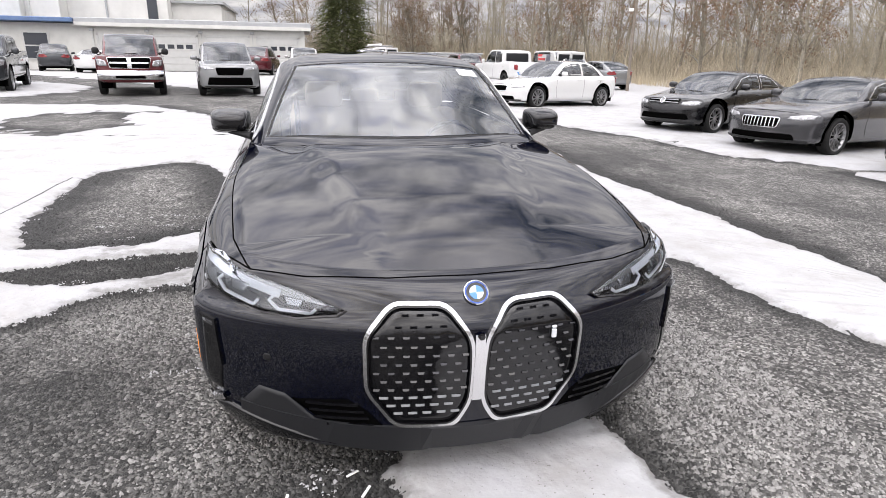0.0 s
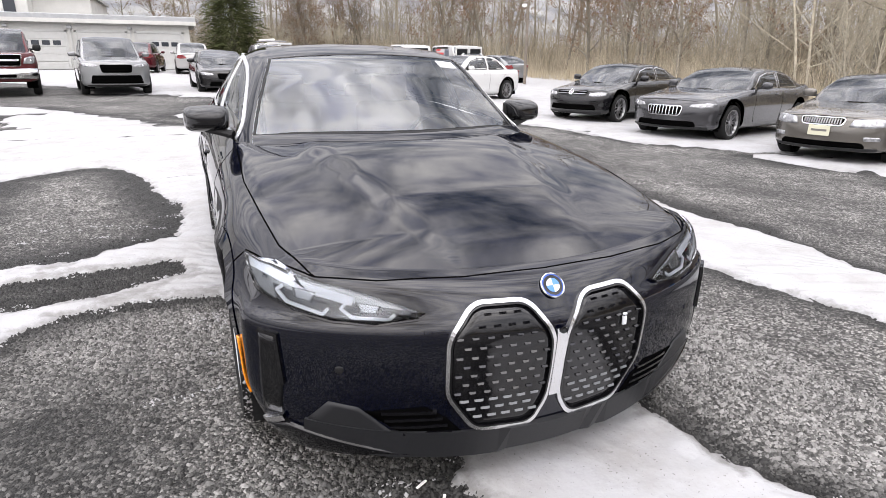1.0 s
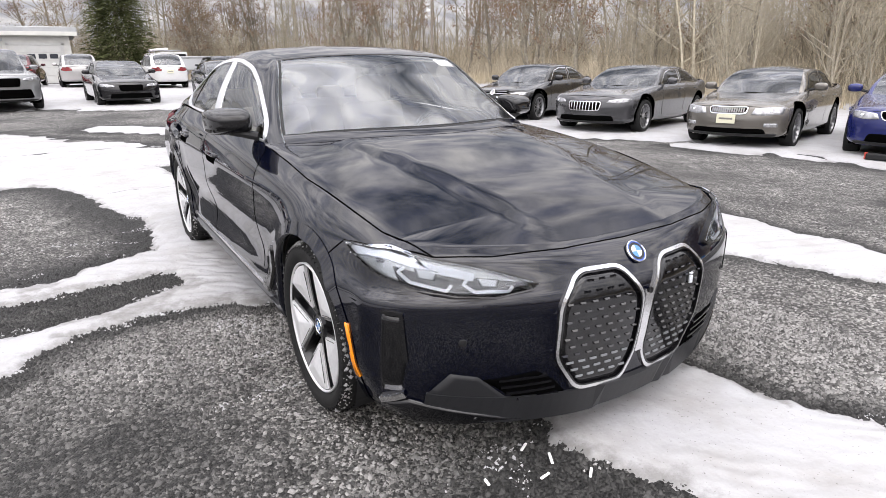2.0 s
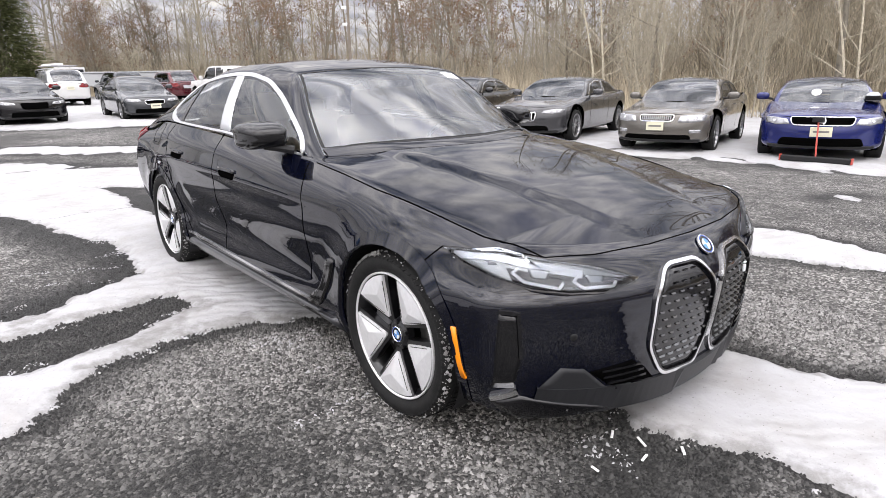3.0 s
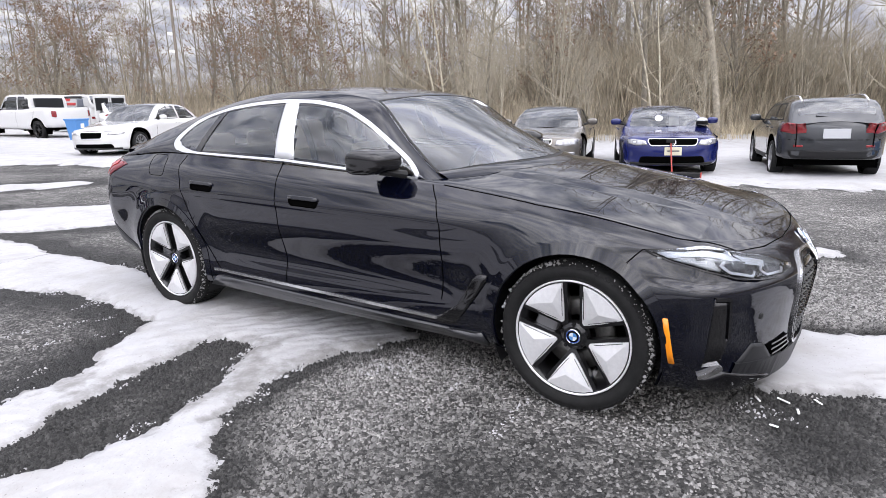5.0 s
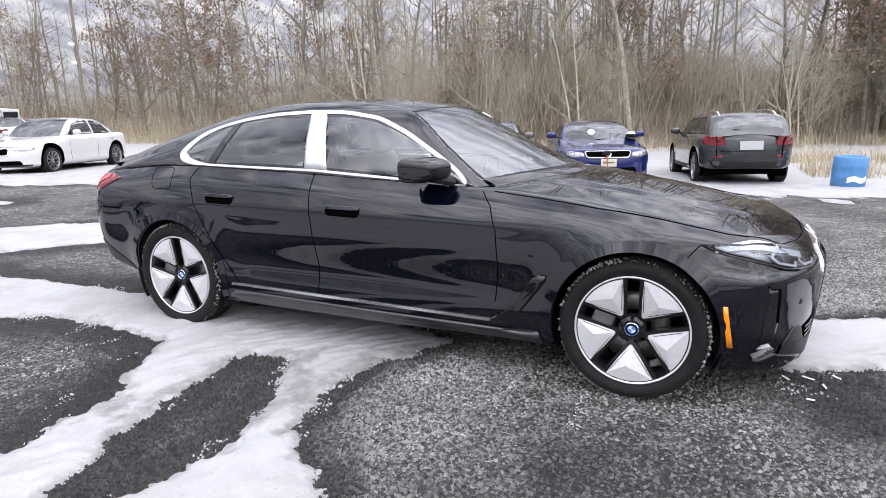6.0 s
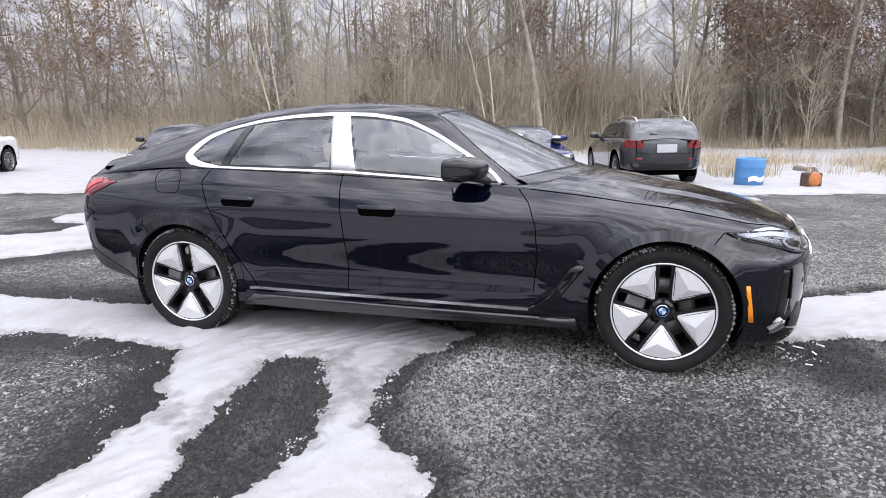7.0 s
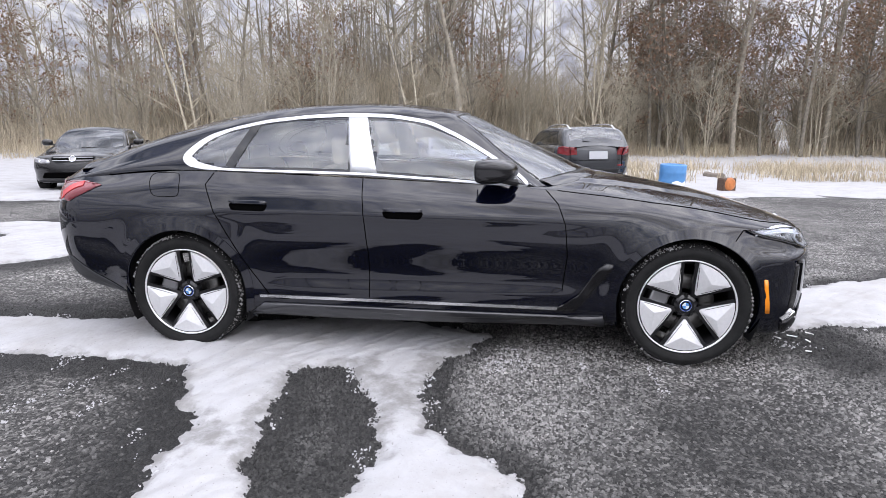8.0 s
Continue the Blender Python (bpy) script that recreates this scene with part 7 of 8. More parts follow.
    for (a, b, c, d, mat) in ((1.5, 1.72, 2.2, 1.86, "red_sign"), (1.5, 1.5, 2.7, 1.64, "red_sign"), (1.7, 1.2, 2.6, 1.36, "grey_sign"), (2.8, 1.3, 3.5, 1.85, "grey_sign")):
        pts = [(a, b), (c, b), (c + .1, d), (a + .15, d)]
        for sx in (-1, 1):
            patch("side_lettering", resample([Vector(p) for p in pts], .2, True), lambda p, q: sh.side(p, q, sx), .006, M[mat], v1, 3, .008)
    sh, v2 = parked("work_van", "white work van with a ladder rack on its roof", "van", sd(**dict(van, H=2.0)), "white_car", (5.38, 43.47), (-.15, .989), "rear", shut=False)
    van_doors(v2, False)
    for xx in (-.6, .6):
        part("rack_rail", tube_bm([(xx, .9, 2.1), (xx, 4.1, 2.1)], .03, 6), M["rim_grey"], v2)
    for yy in (1.2, 2.4, 3.7):
        part("rack_bar", tube_bm([(-.75, yy, 2.13), (.75, yy, 2.13)], .025, 6), M["rim_grey"], v2)
        for xx in (-.6, .6):
            part("rack_foot", tube_bm([(xx, yy, 1.93), (xx, yy, 2.12)], .02, 6), M["rim_grey"], v2)
    part("rack_pipe", tube_bm([(.35, .6, 2.2), (.35, 4.4, 2.2)], .07, 8), M["paper"], v2)


M.update(red_sign=material("red_lettering", (.55, .05, .05), .5), grey_sign=material("grey_lettering", (.12, .13, .16), .5))
build_parked()

# ---------------------------------------------------------------- buildings
M.update(
    siding=material("cream_metal_siding", (.60, .595, .565), .55, var=.1, noise_scale=1.2, bump=.05, bump_scale=8),
    white_wall=material("white_render", (.66, .65, .62), .75, var=.12, noise_scale=.5, bump=.05),
    blue_roof=material("blue_metal_roof", (.10, .17, .32), .45, var=.2, noise_scale=2),
    grey_roof=material("pale_metal_roof", (.38, .39, .4), .45, var=.15, noise_scale=2),
    door_white=material("white_garage_door", (.55, .55, .535), .5, var=.06, noise_scale=3),
    pane=material("dark_pane", (.03, .035, .045), .08, coat=.6),
    bark=material("grey_brown_bark", (.24, .214, .170), .9, var=.45, noise_scale=7, bump=.4, bump_scale=30, rand=.35),
    pale_bark=material("pale_bark", (.37, .33, .255), .85, var=.35, noise_scale=9, bump=.3, bump_scale=40, rand=.25),
    dead_leaf=material("dry_oak_leaf", (.19, .118, .075), .8, island=.45),
    needle=material("conifer_needles", (.10, .112, .052), .95, island=.5, spec=0.0),
    reed=material("dry_grass", (.44, .375, .265), .85, island=.4),
    twig=material("brush_twigs", (.32, .276, .205), .9, island=.5),
    pale_twig=material("pale_brush_twigs", (.46, .395, .295), .9, island=.5),
    pole_wood=material("weathered_pole", (.20, .17, .14), .85, var=.3, noise_scale=6),
    barrel_blue=material("blue_plastic_drum", (.08, .24, .50), .45, var=.15, noise_scale=5),
    rust=material("rusty_housing", (.10, .06, .04), .8, var=.4, noise_scale=14),
    boulder=material("blue_grey_rock", (.30, .32, .36), .8, var=.35, noise_scale=4, bump=.4, bump_scale=14),
    steel=material("galvanised_steel", (.45, .46, .47), .5, metal=.7),
    orange=material("orange_lens", (.50, .17, .05), .4, var=.3, noise_scale=9),
    red_rod=material("red_painted_rod", (.42, .06, .045), .5),
)


def build_buildings():
    g = gzf(-12, 50)
    b = thing("garage_building", "long low cream garage building with white doors and flat roof", "building")
    z0, z1 = g - .3, g + 3.25
    wall = box_bm((-34, 48.5, z0), (-.4, 60, z1))
    part("wall", wall, M["siding"], b)
    part("roof", box_bm((-16.6, 48.0, z1), (.1, 60.4, z1 + .42), .04, 1), M["grey_roof"], b)
    part("roof", box_bm((-34.5, 47.6, z1 + .05), (-16.62, 60.4, z1 + .36), .04, 1), M["blue_roof"], b)
    part("fascia", box_bm((-16.6, 47.94, z1 - .16), (.1, 47.99, z1 + .1)), M["siding"], b)
    for k in range(4):
        x0 = -15.2 + k * 3.75
        d = part("garage_door", box_bm((x0, 48.44, g - .1), (x0 + 3.0, 48.49, g + 2.5)), M["door_white"], b, "white panelled garage door")
        for r in range(5):
            part("door_panel", box_bm((x0 + .02, 48.41, g + .02 + r * .5), (x0 + 2.98, 48.445, g + .47 + r * .5), .012, 1), M["door_white"], d)
        for c in range(4):
            part("door_pane", box_bm((x0 + .28 + c * .65, 48.40, g + 1.62), (x0 + .75 + c * .65, 48.415, g + 1.92)), M["pane"], d)
        part("door_frame", box_bm((x0 - .14, 48.40, g - .1), (x0 - .005, 48.5, g + 2.62)), M["door_white"], b)
        part("door_frame", box_bm((x0 + 3.005, 48.40, g - .1), (x0 + 3.14, 48.5, g + 2.62)), M["door_white"], b)
        part("door_frame", box_bm((x0 - .14, 48.40, g + 2.502), (x0 + 3.14, 48.5, g + 2.66)), M["door_white"], b)
        part("wall_lamp", box_bm((x0 - .55, 48.3, g + 2.75), (x0 - .25, 48.5, g + 2.92), .02, 1), M["steel"], b)
        part("downpipe", box_bm((x0 - .42, 48.4, g), (x0 - .34, 48.5, z1 - .1)), M["door_white"], b)
    for x0 in (-20.2, -25.5):
        w = part("window", box_bm((x0, 48.42, g + .7), (x0 + 1.7, 48.5, g + 2.6)), M["door_white"], b)
        for r in range(2):
            part("window_pane", box_bm((x0 + .1, 48.40, g + .8 + r * .92), (x0 + 1.6, 48.43, g + 1.62 + r * .92)), M["pane"], w)
    h = thing("warehouse", "tall white warehouse behind the garage building", "building")
    part("wall", box_bm((-46, 62, 0), (-22, 80, 13.5)), M["white_wall"], h)
    part("wall", box_bm((-21.98, 64, 0), (-13.2, 80, 9.6)), M["white_wall"], h)
    part("wall", box_bm((-13.18, 66, 0), (-8.5, 80, 6.6)), M["white_wall"], h)
    part("roof", box_bm((-13.3, 65.6, 6.6), (-8.2, 80.2, 6.85)), M["grey_roof"], h)
    part("roof", box_bm((-22.1, 63.6, 9.6), (-13.0, 80.2, 9.9)), M["grey_roof"], h)
    part("roof", box_bm((-46.2, 61.6, 13.5), (-21.9, 80.2, 13.9)), M["grey_roof"], h)
    for x in (-42, -37, -32.5, -28.2, -24.6):
        part("wall_rib", box_bm((x, 61.86, 0), (x + .25, 62.02, 13.5)), M["siding"], h)
    part("roof_vent", box_bm((-27.8, 60.9, 4.2), (-24.8, 61.98, 6.6), .05, 1), M["siding"], h)
    part("downpipe", tube_bm([(-18.6, 63.9, 0), (-18.6, 63.9, 9.5)], .1, 8), M["steel"], h)
    part("window", box_bm((-15.0, 63.9, 4.2), (-14.1, 64.02, 7.0)), M["pane"], h)


# ---------------------------------------------------------------- woods
def limbs(seed, height, spread, trunk_r, leafy=0.0, multi=1, lean=.04, twigs=230, low=.28):
    """Bare tree as tubes: tapered trunk, limbs, branches and twigs; returns bark mesh and, if leafy, a mesh of dry leaves."""
    rnd = random.Random(seed)
    V, F = [], []
    tips = []

    def tube(path, r0, r1, sides):
        base = len(V)
        n = len(path)
        for i, p in enumerate(path):
            d = (path[min(i + 1, n - 1)] - path[max(i - 1, 0)]).normalized()
            a = d.cross(Vector((.31, .77, .55))).normalized()
            b = d.cross(a)
            r = r0 + (r1 - r0) * i / (n - 1)
            for k in range(sides):
                t = 2 * math.pi * k / sides
                V.append(p + a * (r * math.cos(t)) + b * (r * math.sin(t)))
        for i in range(n - 1):
            for k in range(sides):
                F.append((base + i * sides + k, base + i * sides + (k + 1) % sides, base + (i + 1) * sides + (k + 1) % sides, base + (i + 1) * sides + k))

    def grow(p, d, length, steps, wander, rise):
        path = [p.copy()]
        for _ in range(steps):
            d = (d + Vector((rnd.gauss(0, wander), rnd.gauss(0, wander), rnd.gauss(0, wander) + rise))).normalized()
            p = p + d * (length / steps)
            path.append(p.copy())
        return path
    for stem in range(multi):
        d0 = Vector((rnd.gauss(0, lean) + (rnd.uniform(-.22, .22) if multi > 1 else 0), rnd.gauss(0, lean) + (rnd.uniform(-.22, .22) if multi > 1 else 0), 1)).normalized()
        hh = height * rnd.uniform(.8, 1.05)
        trunk = grow(Vector((rnd.gauss(0, .2) * (multi > 1), rnd.gauss(0, .2) * (multi > 1), -.3)), d0, hh, 11, .045, .03)
        r0 = trunk_r * (1 if multi == 1 else .75)
        tube(trunk, r0, r0 * .12, 7 if twigs else 5)
        for b in range(int(20 / multi) + 4 if twigs else 17):
            t = low + (1 - low) * rnd.random() ** .8 * .98
            i = t * 11
            k = min(int(i), 10)
            p = trunk[k].lerp(trunk[k + 1], i - k)
            a = rnd.uniform(0, 2 * math.pi)
            up = rnd.uniform(.25, 1.1)
            d = Vector((math.cos(a), math.sin(a), up)).normalized()
            ln = spread * (1.15 - .75 * t) * rnd.uniform(.55, 1.2)
            nb = 5 if twigs else 4
            br = grow(p, d, ln, nb, .13, .09)
            rb = r0 * (1 - .85 * t) * .42 + .008
            tube(br, rb, rb * .22, 4 if twigs else 3)
            for c in range(5):
                u = rnd.uniform(.25, 1)
                j = u * nb
                q = min(int(j), nb - 1)
                pp = br[q].lerp(br[q + 1], j - q)
                dd = (br[q + 1] - br[q]).normalized() + Vector((rnd.gauss(0, .6), rnd.gauss(0, .6), rnd.gauss(.15, .45)))
                sub = grow(pp, dd.normalized(), ln * rnd.uniform(.25, .55), 2, .2, .07)
                rs = max(rb * .38, .007)
                tube(sub, rs, rs * .35, 3)
                for e in range(twigs // 100):
                    w = rnd.uniform(.2, 1) * 2
                    z = min(int(w), 1)
                    ppp = sub[z].lerp(sub[z + 1], w - z)
                    ddd = (sub[z + 1] - sub[z]).normalized() + Vector((rnd.gauss(0, .7), rnd.gauss(0, .7), rnd.gauss(.1, .5)))
                    tw = grow(ppp, ddd.normalized(), rnd.uniform(.35, .9) * spread / 3.2, 1, .25, .04)
                    tube(tw, .006, .003, 3)
                    tips += [tw[0].lerp(tw[1], .55), tw[1]]
    bark = mesh_from("bare_tree", V, F, True)
    leaves = None
    if leafy:
        LV, LF = [], []
        for p in tips:
            if p.z > height * .78 or rnd.random() > leafy:
                continue
            for _ in range(3):
                c = p + Vector((rnd.gauss(0, .14), rnd.gauss(0, .14), rnd.gauss(-.05, .12)))
                a = Vector((rnd.gauss(0, 1), rnd.gauss(0, 1), rnd.gauss(0, 1))).normalized() * rnd.uniform(.06, .10)
                b = a.cross(Vector((rnd.gauss(0, 1), rnd.gauss(0, 1), rnd.gauss(0, 1)))).normalized() * rnd.uniform(.03, .055)
                i = len(LV)
                LV += [c - a, c + b, c + a, c - b]
                LF.append((i, i + 1, i + 2, i + 3))
        leaves = mesh_from("dry_leaves", LV, LF)
    return bark, leaves


WOOD_LINE = [(-12, 80), (-4, 70), (4, 63), (12, 57), (20, 49), (26, 39), (26, 30), (23, 21), (22, 11), (26, 2), (31, -6), (31, -14), (25, -27), (6, -40), (-14, -50)]


def along_wood(s, depth):
    """A place at s (0..1) along the wood's edge, depth metres in."""
    n = len(WOOD_LINE) - 1
    i = min(int(s * n), n - 1)
    t = s * n - i
    (a, b), (c, d) = WOOD_LINE[i], WOOD_LINE[i + 1]
    vx, vy = c - a, d - b
    l = math.hypot(vx, vy)
    return a + vx * t + vy / l * depth, b + vy * t - vx / l * depth


def build_woods():
    rnd = random.Random(21)
    kinds = []
    for k in range(5):
        kinds.append(("bark", *limbs(100 + k, rnd.uniform(13, 17), 3.4, .125, twigs=220)))
    for k in range(2):
        kinds.append(("pale_bark", *limbs(140 + k, rnd.uniform(8, 10), 2.8, .075, multi=2, twigs=320, low=.12)))
    for k in range(2):
        kinds.append(("bark", *limbs(160 + k, rnd.uniform(10, 12), 3.4, .12, leafy=.85, twigs=330, low=.1)))
    for k in range(2):
        kinds.append(("pale_bark", *limbs(180 + k, 5.2, 2.4, .05, multi=3, twigs=300, low=.05)))
    for k in range(2):
        kinds.append(("bark", *limbs(200 + k, rnd.uniform(12, 15), 3.2, .12, twigs=0)))
    for mat, me, lv in kinds:
        me.materials.append(M[mat])
        if lv:
            lv.materials.append(M["dead_leaf"])
    far = []
    for k in range(400):
        s = rnd.random() ** .92
        depth = 1.5 + 32 * rnd.random() ** 1.3
        if depth < 7:
            i = rnd.choice((0, 1, 2, 5, 6, 7, 8, 9, 10, 9, 10))
        else:
            i = rnd.choice((0, 1, 2, 3, 4, 3, 7, 8))
        x, y = along_wood(s, -depth)
        if depth > 10:
            far.append((x, y))
        else:
            put_tree(kinds[i], x, y, rnd)
    for i, x, y in ((5, 19.5, 8.4), (0, 20.8, 6.0), (3, 21.5, 3.2), (6, 19.0, 5.0), (9, 18.6, 10.8), (9, 20.5, 13), (10, 19.3, 7), (5, 21.5, 9.6), (6, 22.5, -3.5), (9, 23.5, 0.5), (10, 24.8, -5.5), (6, 21.8, 15.5), (9, 22.5, 18.5), (10, 24.2, 23), (5, 25.5, 27), (10, 20.6, .4), (8, 24.5, -8.2), (7, 26.5, -9.5), (7, 17.5, 47), (8, 22, 42), (7, 25.5, 35.5), (8, 26, 31), (7, 24.5, 25.5), (8, 23.5, 28.5), (0, 25.5, -11), (1, 23.0, -13.5), (10, 18.4, 3.0), (5, 20.4, -1.5), (1, 24.6, -6.4), (2, 27.5, -7.0), (4, 30.5, -8.6), (7, 27, -5.6), (5, 22.6, -3.0), (0, 26, -3.7), (3, 29.5, -4.1), (4, 32.5, -4.6), (9, 24.0, -4.2), (9, 24.0, -7.2), (10, 25.6, -6.2), (0, 33, -9), (8, 29, -9.5), (7, 24.5, -6.8), (8, 26.2, -8.0), (7, 27.8, -10.2), (8, 25.0, -9.6), (7, 24.2, -12.0), (8, 23.5, -16.5), (7, 25.5, -14.5), (8, 27.5, -13.0), (7, 22.0, -18.5), (0, 23.0, -10.2), (1, 24.0, -15.0), (2, 22.8, -17.6), (9, 23.2, -9.0), (10, 23.4, -14.2), (3, 22.0, -20.5)):
        put_tree(kinds[i], x + (5.5 if y < 1 else 2.5 if y < 7 else .5), y, rnd)
    # added trees on the yard's unseen far side, behind the camera's way; reflections only
    far += [(rnd.uniform(-110, -85), rnd.uniform(-60, 70)) for k in range(26)]
    far += [(rnd.uniform(-34, 4), rnd.uniform(-60, -44)) for k in range(14)]
    far += [along_wood(rnd.uniform(.6, .88), -rnd.uniform(3, 22)) for k in range(90)]
    far += [along_wood(rnd.uniform(.22, .56), -rnd.uniform(5, 24)) for k in range(35)]
    V, F, base = [], [], 0
    src = []
    for mat, me, lv in kinds[11:]:
        co = np.empty(len(me.vertices) * 3)
        me.vertices.foreach_get("co", co)
        src.append((co.reshape(-1, 3), np.array([p.vertices[:] for p in me.polygons])))
    for x, y in far:
        co, fa = rnd.choice(src)
        t, k = rnd.uniform(0, 6.3), rnd.uniform(.75, 1.2)
        c, s = math.cos(t) * k, math.sin(t) * k
        V.append(np.stack([co[:, 0] * c - co[:, 1] * s + x, co[:, 0] * s + co[:, 1] * c + y, co[:, 2] * k + gzf(x, y)], 1))
        F.append(fa + base)
        base += len(co)
    me = mesh_from("far_woods", np.vstack(V), np.vstack(F).tolist(), True)
    tagged(part("far_woods", me, M["bark"]), "deep rows of bare grey trees in the wood", "woods", kind="stuff")


def put_tree(kind, x, y, rnd):
    mat, me, lv = kind
    t = thing("bare_tree", "leafless winter tree at the wood's edge" if not lv else "winter tree still holding dry brown leaves", "tree", "trees of the wood",
              at=pose(x, y, gzf(x, y), 0, 0, rnd.uniform(0, 360)) @ Matrix.Scale(rnd.uniform(.8, 1.18), 4))
    o = part("trunk", me, None, t)
    if lv:
        part("leaves", lv, None, t)


def blades(name, n, place, height, width, mat, label, category, bend=.25, seed=5):
    """Thin upright stems as narrow crossed blades, in one mesh."""
    rng = np.random.default_rng(seed)
    x, y = place(rng, n)
    n = len(x)
    h = rng.uniform(*height, n)
    a = rng.uniform(0, 2 * math.pi, n)
    lx, ly = rng.normal(0, bend, n) * h, rng.normal(0, bend, n) * h
    z = gz(x, y) - .05
    w = rng.uniform(*width, n)
    dx, dy = np.cos(a) * w, np.sin(a) * w
    P = np.empty((n, 5, 3))
    for i, (t, k) in enumerate(((0, 1), (0, -1), (.55, .7), (.55, -.7), (1, 0))):
        P[:, i, 0] = x + dx * k + lx * t * t
        P[:, i, 1] = y + dy * k + ly * t * t
        P[:, i, 2] = z + h * t * (1 - .12 * (t > .9))
    tri = np.array([(0, 1, 3), (0, 3, 2), (2, 3, 4)])
    F = (np.arange(n)[:, None, None] * 5 + tri[None]).reshape(-1, 3)
    me = bpy.data.meshes.new(name)
    me.vertices.add(n * 5)
    me.vertices.foreach_set("co", P.reshape(-1))
    me.loops.add(len(F) * 3)
    me.loops.foreach_set("vertex_index", F.reshape(-1).astype(np.int32))
    me.polygons.add(len(F))
    me.polygons.foreach_set("loop_start", (np.arange(len(F)) * 3).astype(np.int32))
    me.update(calc_edges=True)
    return tagged(part(name, me, M[mat]), label, category, kind="stuff")


def wood_places(d0, d1, power=1.0, clump=.5, s0=0.0, s1=1.0):
    def f(rng, n):
        s = s0 + (s1 - s0) * rng.random(n)
        d = d0 + (d1 - d0) * rng.random(n) ** power
        pts = np.array([along_wood(a, -b) for a, b in zip(s, d)])
        x, y = pts[:, 0], pts[:, 1]
        k = fbm(x * .55, y * .55, 3) + rng.normal(0, .08, n) > clump
        return x[k], y[k]
    return f


def tuft_places(rng, n):
    x, y = rng.uniform(11.5, 20, n), rng.uniform(-16, -2.2, n)
    k = fbm(x * .7 + 5, y * .7, 3) + rng.normal(0, .04, n) > .535
    return x[k], y[k]


def build_brush():
    blades("dry_grass", 42000, wood_places(-3.5, 3, 1, .47, .1, .95), (.25, 1.0), (.005, .011), "reed", "tall straw-coloured dry grass along the wood", "grass", .3, 5)
    blades("reeds", 11000, wood_places(-2.5, 3.5, 1, .5, .55, .76), (.35, 1.0), (.004, .010), "reed", "tall pale reeds behind the parked cars", "grass", .3, 12)
    blades("grass_tufts", 20000, tuft_places, (.2, .75), (.005, .011), "reed", "straw-coloured grass tufts poking through snow", "grass", .35, 6)
    blades("brushwood", 80000, wood_places(-1, 14, 1.2, .36), (.6, 2.6), (.004, .009), "pale_twig", "tangled bare brushwood at the foot of the trees", "brush", .3, 7)
    blades("thicket", 60000, wood_places(5, 40, 1.0, .3), (2.0, 7.5), (.008, .020), "twig", "dense grey-brown thicket inside the wood", "brush", .33, 8)
    blades("hedge_thicket", 46000, wood_places(1, 16, 1.0, .2, .58, .88), (1.5, 6.5), (.008, .022), "twig", "dense brown thicket beside the snowy bank", "brush", .4, 31)
    blades("undergrowth", 30000, wood_places(3, 30, 1.0, .25), (1.2, 4.5), (.018, .045), "twig", "matted brown undergrowth deep in the wood", "brush", .55, 9)


def build_conifer(x, y, h, r):
    rnd = random.Random(9)
    t = thing("conifer", "tall dark green conifer behind the parked cars", "tree", at=pose(x, y, gzf(x, y)))
    part("trunk", tube_bm([(0, 0, -.3), (.05, 0, h * .5), (0, .05, h)], [.22, .13, .03], 8), M["bark"], t)
    V, F = [], []
    for k in range(4600):
        z = h * (.06 + .93 * rnd.random() ** 1.15)
        reach = r * (1 - z / h) ** .8 * rnd.uniform(.55, 1.1) + .15
        a = rnd.uniform(0, 2 * math.pi)
        d = Vector((math.cos(a), math.sin(a), 0))
        for j in range(9):
            u = .25 + .75 * (j + rnd.random()) / 9
            p = d * (reach * u) + Vector((0, 0, z - .25 * reach * u * u + .08 * rnd.gauss(0, 1)))
            s = Vector((-d.y, d.x, 0)) * rnd.gauss(0, .16)
            p = p + s
            e = (d * rnd.uniform(.18, .36) + Vector((rnd.gauss(0, .1), rnd.gauss(0, .1), rnd.uniform(-.14, .05))))
            w = Vector((-d.y, d.x, rnd.gauss(0, .5))).normalized() * rnd.uniform(.02, .045)
            i = len(V)
            V += [p - w, p + w, p + e + w * .3, p + e - w * .3]
            F.append((i, i + 1, i + 2, i + 3))
    part("crown", mesh_from("crown", V, F), M["needle"], t)


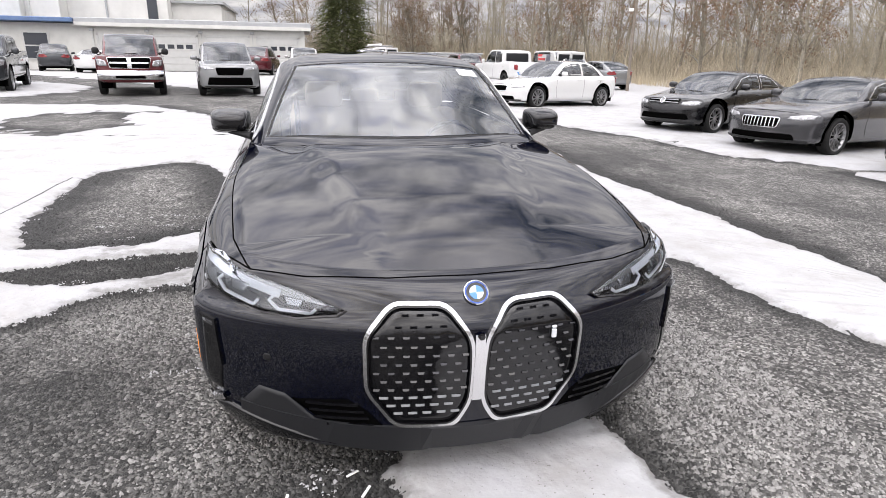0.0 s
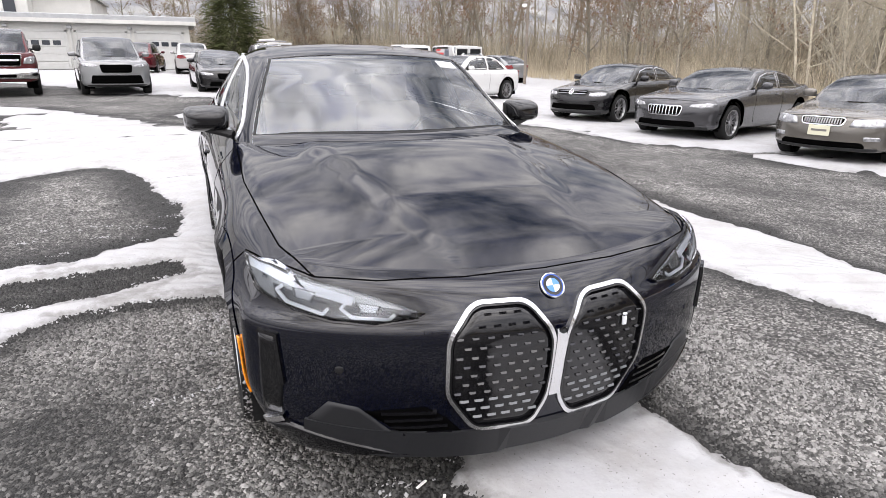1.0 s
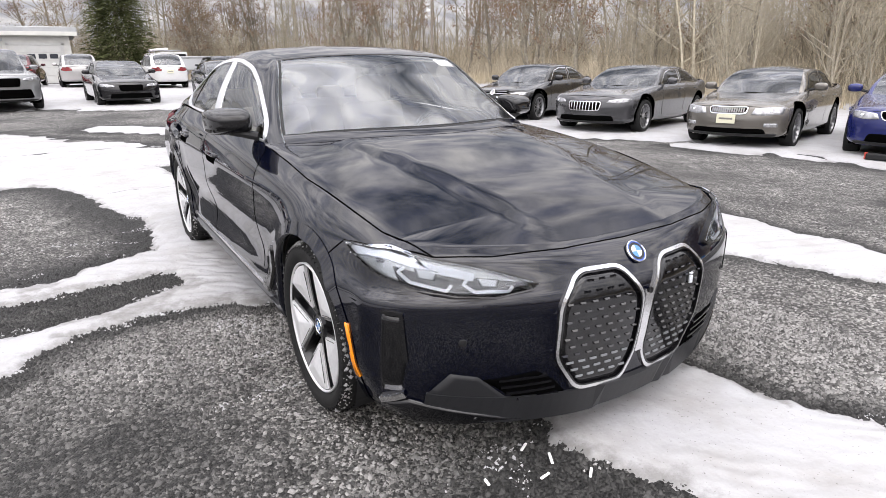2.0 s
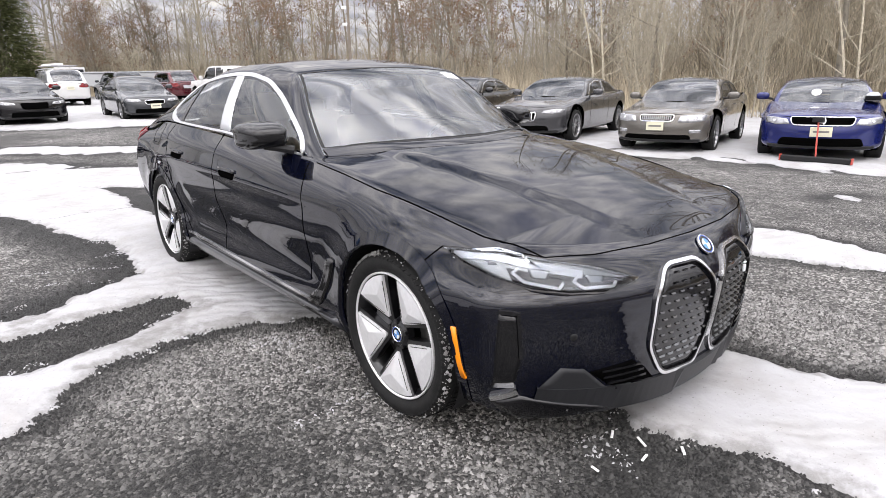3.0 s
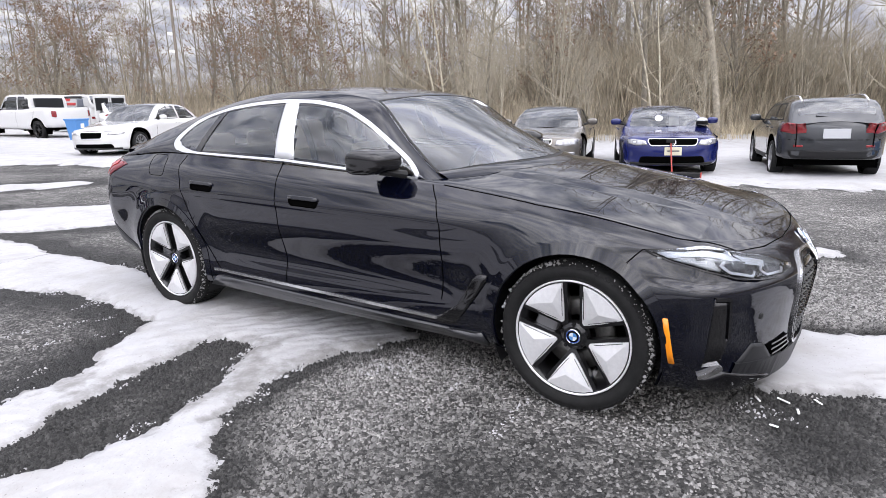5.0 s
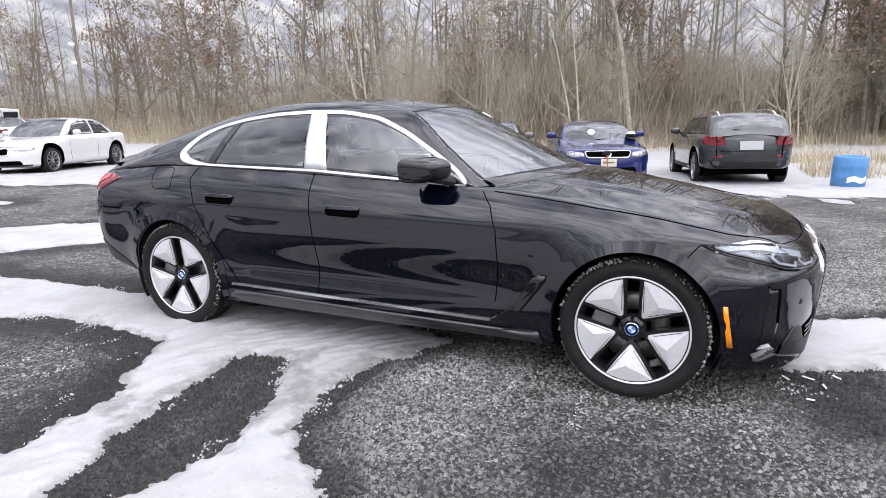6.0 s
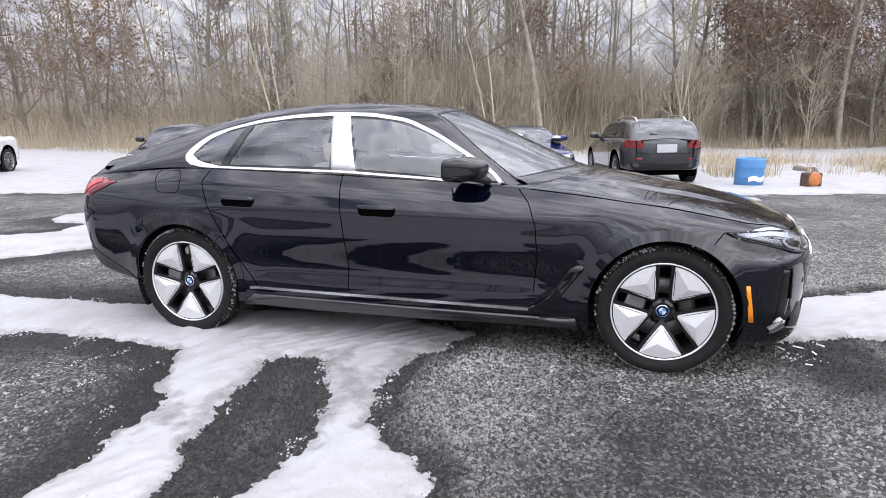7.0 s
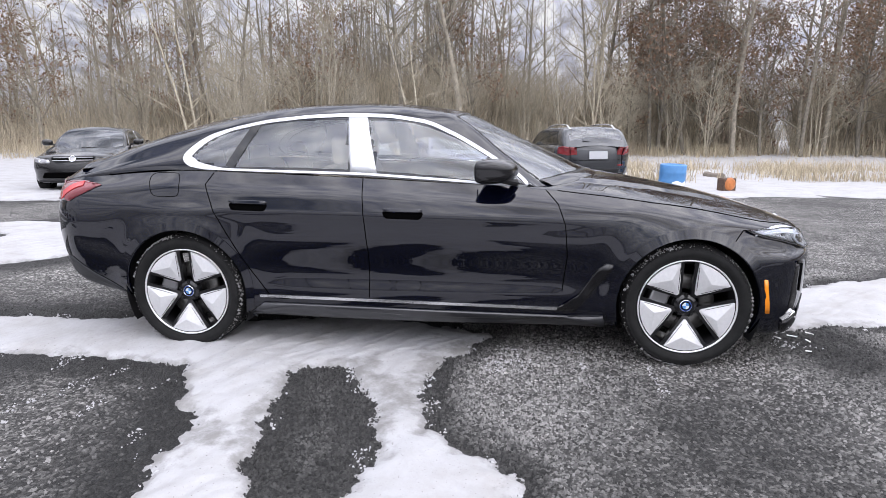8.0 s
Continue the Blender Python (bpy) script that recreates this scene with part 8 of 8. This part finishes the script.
def build_props():
    # blue drum with a dented white smear, leaning a little in the snow
    x, y = 9.97, -2.62
    d = thing("blue_drum", "blue plastic drum leaning in snow with a white smear", "barrel", at=pose(x, y, gzf(x, y) + .0, 1, -2, 20))
    bm = lathe_bm([(0, 0), (0, .27), (.02, .285), (.2, .285), (.22, .295), (.25, .285), (.4, .285), (.42, .295), (.45, .285), (.58, .285), (.6, .275), (.6, .255), (.55, .25), (.55, 0)], 28, "z")
    part("shell", bm, M["barrel_blue"], d, smooth=True)
    bm = bmesh.new()
    rows = []
    for a in np.linspace(2.55, 3.75, 9):
        rows.append([bm.verts.new((.2985 * math.cos(a), .2985 * math.sin(a), z + .02 * math.sin(a * 7))) for z in (.14, .24)])
    for r, s in zip(rows, rows[1:]):
        bm.faces.new((r[0], r[1], s[1], s[0]))
    part("smear", bm, M["paper"], d)
    # work lamp lying by the drum
    x, y = 9.7, -3.72
    l = thing("round_lamp", "orange round lens in a rusty square housing on snow", "lamp", at=pose(x, y, gzf(x, y) + .02, 0, 0, -68))
    part("housing", box_bm((-.17, -.12, 0), (.17, .1, .30), .03, 2), M["rust"], l)
    bm = lathe_bm([(-.15, 0), (-.15, .09), (-.135, .13), (-.11, .145), (-.10, .145)], 24, "y"); bm.transform(Matrix.Translation((0, 0, .17)))
    part("lens", bm, M["orange"], l, smooth=True)
    # timber offcuts by the far bank
    for x, y, a, ln in ((14.3, -4.9, 10, .9), (15.9, -7.4, -35, .8)):
        t = thing("timber_log", "weathered log half sunk in snow", "log", "logs by the bank", at=pose(x, y, gzf(x, y) + .08, 0, 90, a))
        part("wood", tube_bm([(0, 0, -ln / 2), (.02, .02, 0), (0, 0, ln / 2)], [.13, .12, .11], 9), M["pole_wood"], t)
    # pole with its small white camera
    x, y = 16.6, 28.2
    p = thing("yard_pole", "weathered timber pole with small white security cameras", "pole", at=pose(x, y, gzf(x, y)))
    part("mast", tube_bm([(0, 0, -.3), (.0, 0, 3), (.06, 0, 7.5)], [.09, .08, .06], 8), M["pole_wood"], p)
    for zz in (4.15, 5.0):
        part("bracket", tube_bm([(0, 0, zz + .08), (-.22, -.1, zz + .08)], .02, 6), M["steel"], p)
        part("camera_head", box_bm((-.42, -.2, zz - .05), (-.18, -.05, zz + .1), .03, 2), M["paper"], p)
    # recycling bin
    x, y = 9.8, 25.5
    b = thing("blue_bin", "pale blue recycling bin standing in snow", "bin", at=pose(x, y, gzf(x, y), 0, 0, 15))
    bm = bmesh.new()
    rr = [[bm.verts.new((sx * w, sy * w, z)) for sx, sy in ((-1, -1), (1, -1), (1, 1), (-1, 1))] for w, z in ((.24, 0), (.31, .85), (.34, .86), (.34, .92))]
    for r, s in zip(rr, rr[1:]):
        for k in range(4):
            bm.faces.new((r[k], r[(k + 1) % 4], s[(k + 1) % 4], s[k]))
    bm.faces.new(rr[-1])
    bmesh.ops.bevel(bm, geom=list(bm.edges), offset=.015, segments=1, affect="EDGES")
    part("tub", bm, M["pale_blue"], b)
    part("bin_label", box_bm((-.1, -.30, .55), (.06, -.275, .72)), M["paper"], b)
    # flat trailer roof behind the cars
    t = thing("box_trailer", "long grey flat-topped trailer behind the parked cars", "trailer", at=pose(8.87, 42.72, gzf(9, 43) + .35, 0, 0, -14))
    part("body", box_bm((-3.2, -1.1, .55), (3.4, 1.1, 1.34), .04, 1), M["steel"], t)
    part("roof", box_bm((-3.3, -1.16, 1.342), (3.5, 1.16, 1.44), .02, 1), M["grey_roof"], t)
    for xx in (-.6, .5):
        for yy in (-1.05, 1.05):
            bm = lathe_bm([(-.1, .15), (-.11, .3), (-.09, .36), (.09, .36), (.11, .3), (.1, .15)], 20, "y"); bm.transform(Matrix.Translation((xx, yy, .02)))
            part("wheel", bm, M["tyre"], t)
    # wide snow pusher leaning on the blue coupe's nose
    x, y = 8.36, 1.58
    r = thing("snow_pusher", "wide black snow pusher with a red handle leaning on a bumper", "shovel", at=pose(x, y, gzf(x, y) + .045, 0, 0, 3))
    part("blade", box_bm((-.05, -.49, 0), (.03, .49, .09), .02, 2), M["trim"], r)
    for yy in (-.51, .49):
        part("blade_end", box_bm((-.055, yy, 0), (.035, yy + .02, .1), .006, 1), M["red_rod"], r)
    part("handle", tube_bm([(0, 0, .07), (.12, .05, .36), (.235, .09, .62)], .013, 6), M["red_rod"], r)
    part("grip", box_bm((.18, .01, .60), (.26, .17, .68), .015, 2), M["trim"], r)
    # paper and cap behind the coupe's windshield
    x, y = 10.36, 2.03
    p = thing("paper_sheet", "white paper sheet propped behind a windshield", "paper", at=pose(x, y, gzf(9.58, 1.97) + .93, -28, 0, -71))
    part("sheet", box_bm((-.1, -.003, 0), (.1, .003, .2), .001, 1), M["paper"], p)
    x, y = 10.30, 1.46
    p = thing("cap", "black cap with a white crown lying on a dashboard", "cap", at=pose(x, y, gzf(9.58, 1.97) + .93, 0, 0, -71))
    part("crown", lathe_bm([(.15, 0), (.145, .05), (.13, .08), (.09, .11)], 18, "z"), M["grey_plate"], p, smooth=True)
    part("band", lathe_bm([(.09, .111), (.0, .12), (.0, .0)], 18, "z"), M["trim"], p, smooth=True)
    part("visor", box_bm((-.1, -.24, .0), (.1, -.1, .02), .01, 1), M["trim"], p)
    # boulder in the grass
    x, y = 18.2, 18.7
    bm = bmesh.new()
    bmesh.ops.create_icosphere(bm, subdivisions=3, radius=1)
    for v in bm.verts:
        c = v.co
        k = 1 + .45 * (float(fbm(c.x * 1.6 + 4, c.y * 1.6 + 2 * c.z, 3)) - .5)
        v.co = Vector((c.x * .52 * k, c.y * .42 * k, max(c.z, -.3) * .46 * k + .12))
    b = thing("boulder", "pale blue-grey boulder in dry grass at the wood's edge", "rock", at=pose(x, y, gzf(x, y) + .05, 0, 0, 30))
    part("stone", bm, M["boulder"], b, smooth=True)
    # chips of ice by the bumper
    rnd = random.Random(4)
    for x, y, a, ln in ((-.40, -.70, 30, .05), (-.36, -.80, 60, .06), (-.44, -.86, 10, .045), (-.30, -.93, 40, .05), (-.62, -.78, 80, .035)):
        c = thing("ice_chip", "small white sliver of ice on gravel", "ice", "ice slivers", at=pose(x, y, gzf(x, y) + .004, 0, 0, a))
        bm = box_bm((-ln * .5, -.005, 0), (ln * .5, .005, .006), .002, 1)
        for v in bm.verts:
            v.co.y += .12 * v.co.x * math.sin(40 * v.co.x)
        part("ice", bm, M["paper"], c)


build_buildings()
build_woods()
build_brush()
build_conifer(2.8, 50, 12.5, 3.1)
build_props()
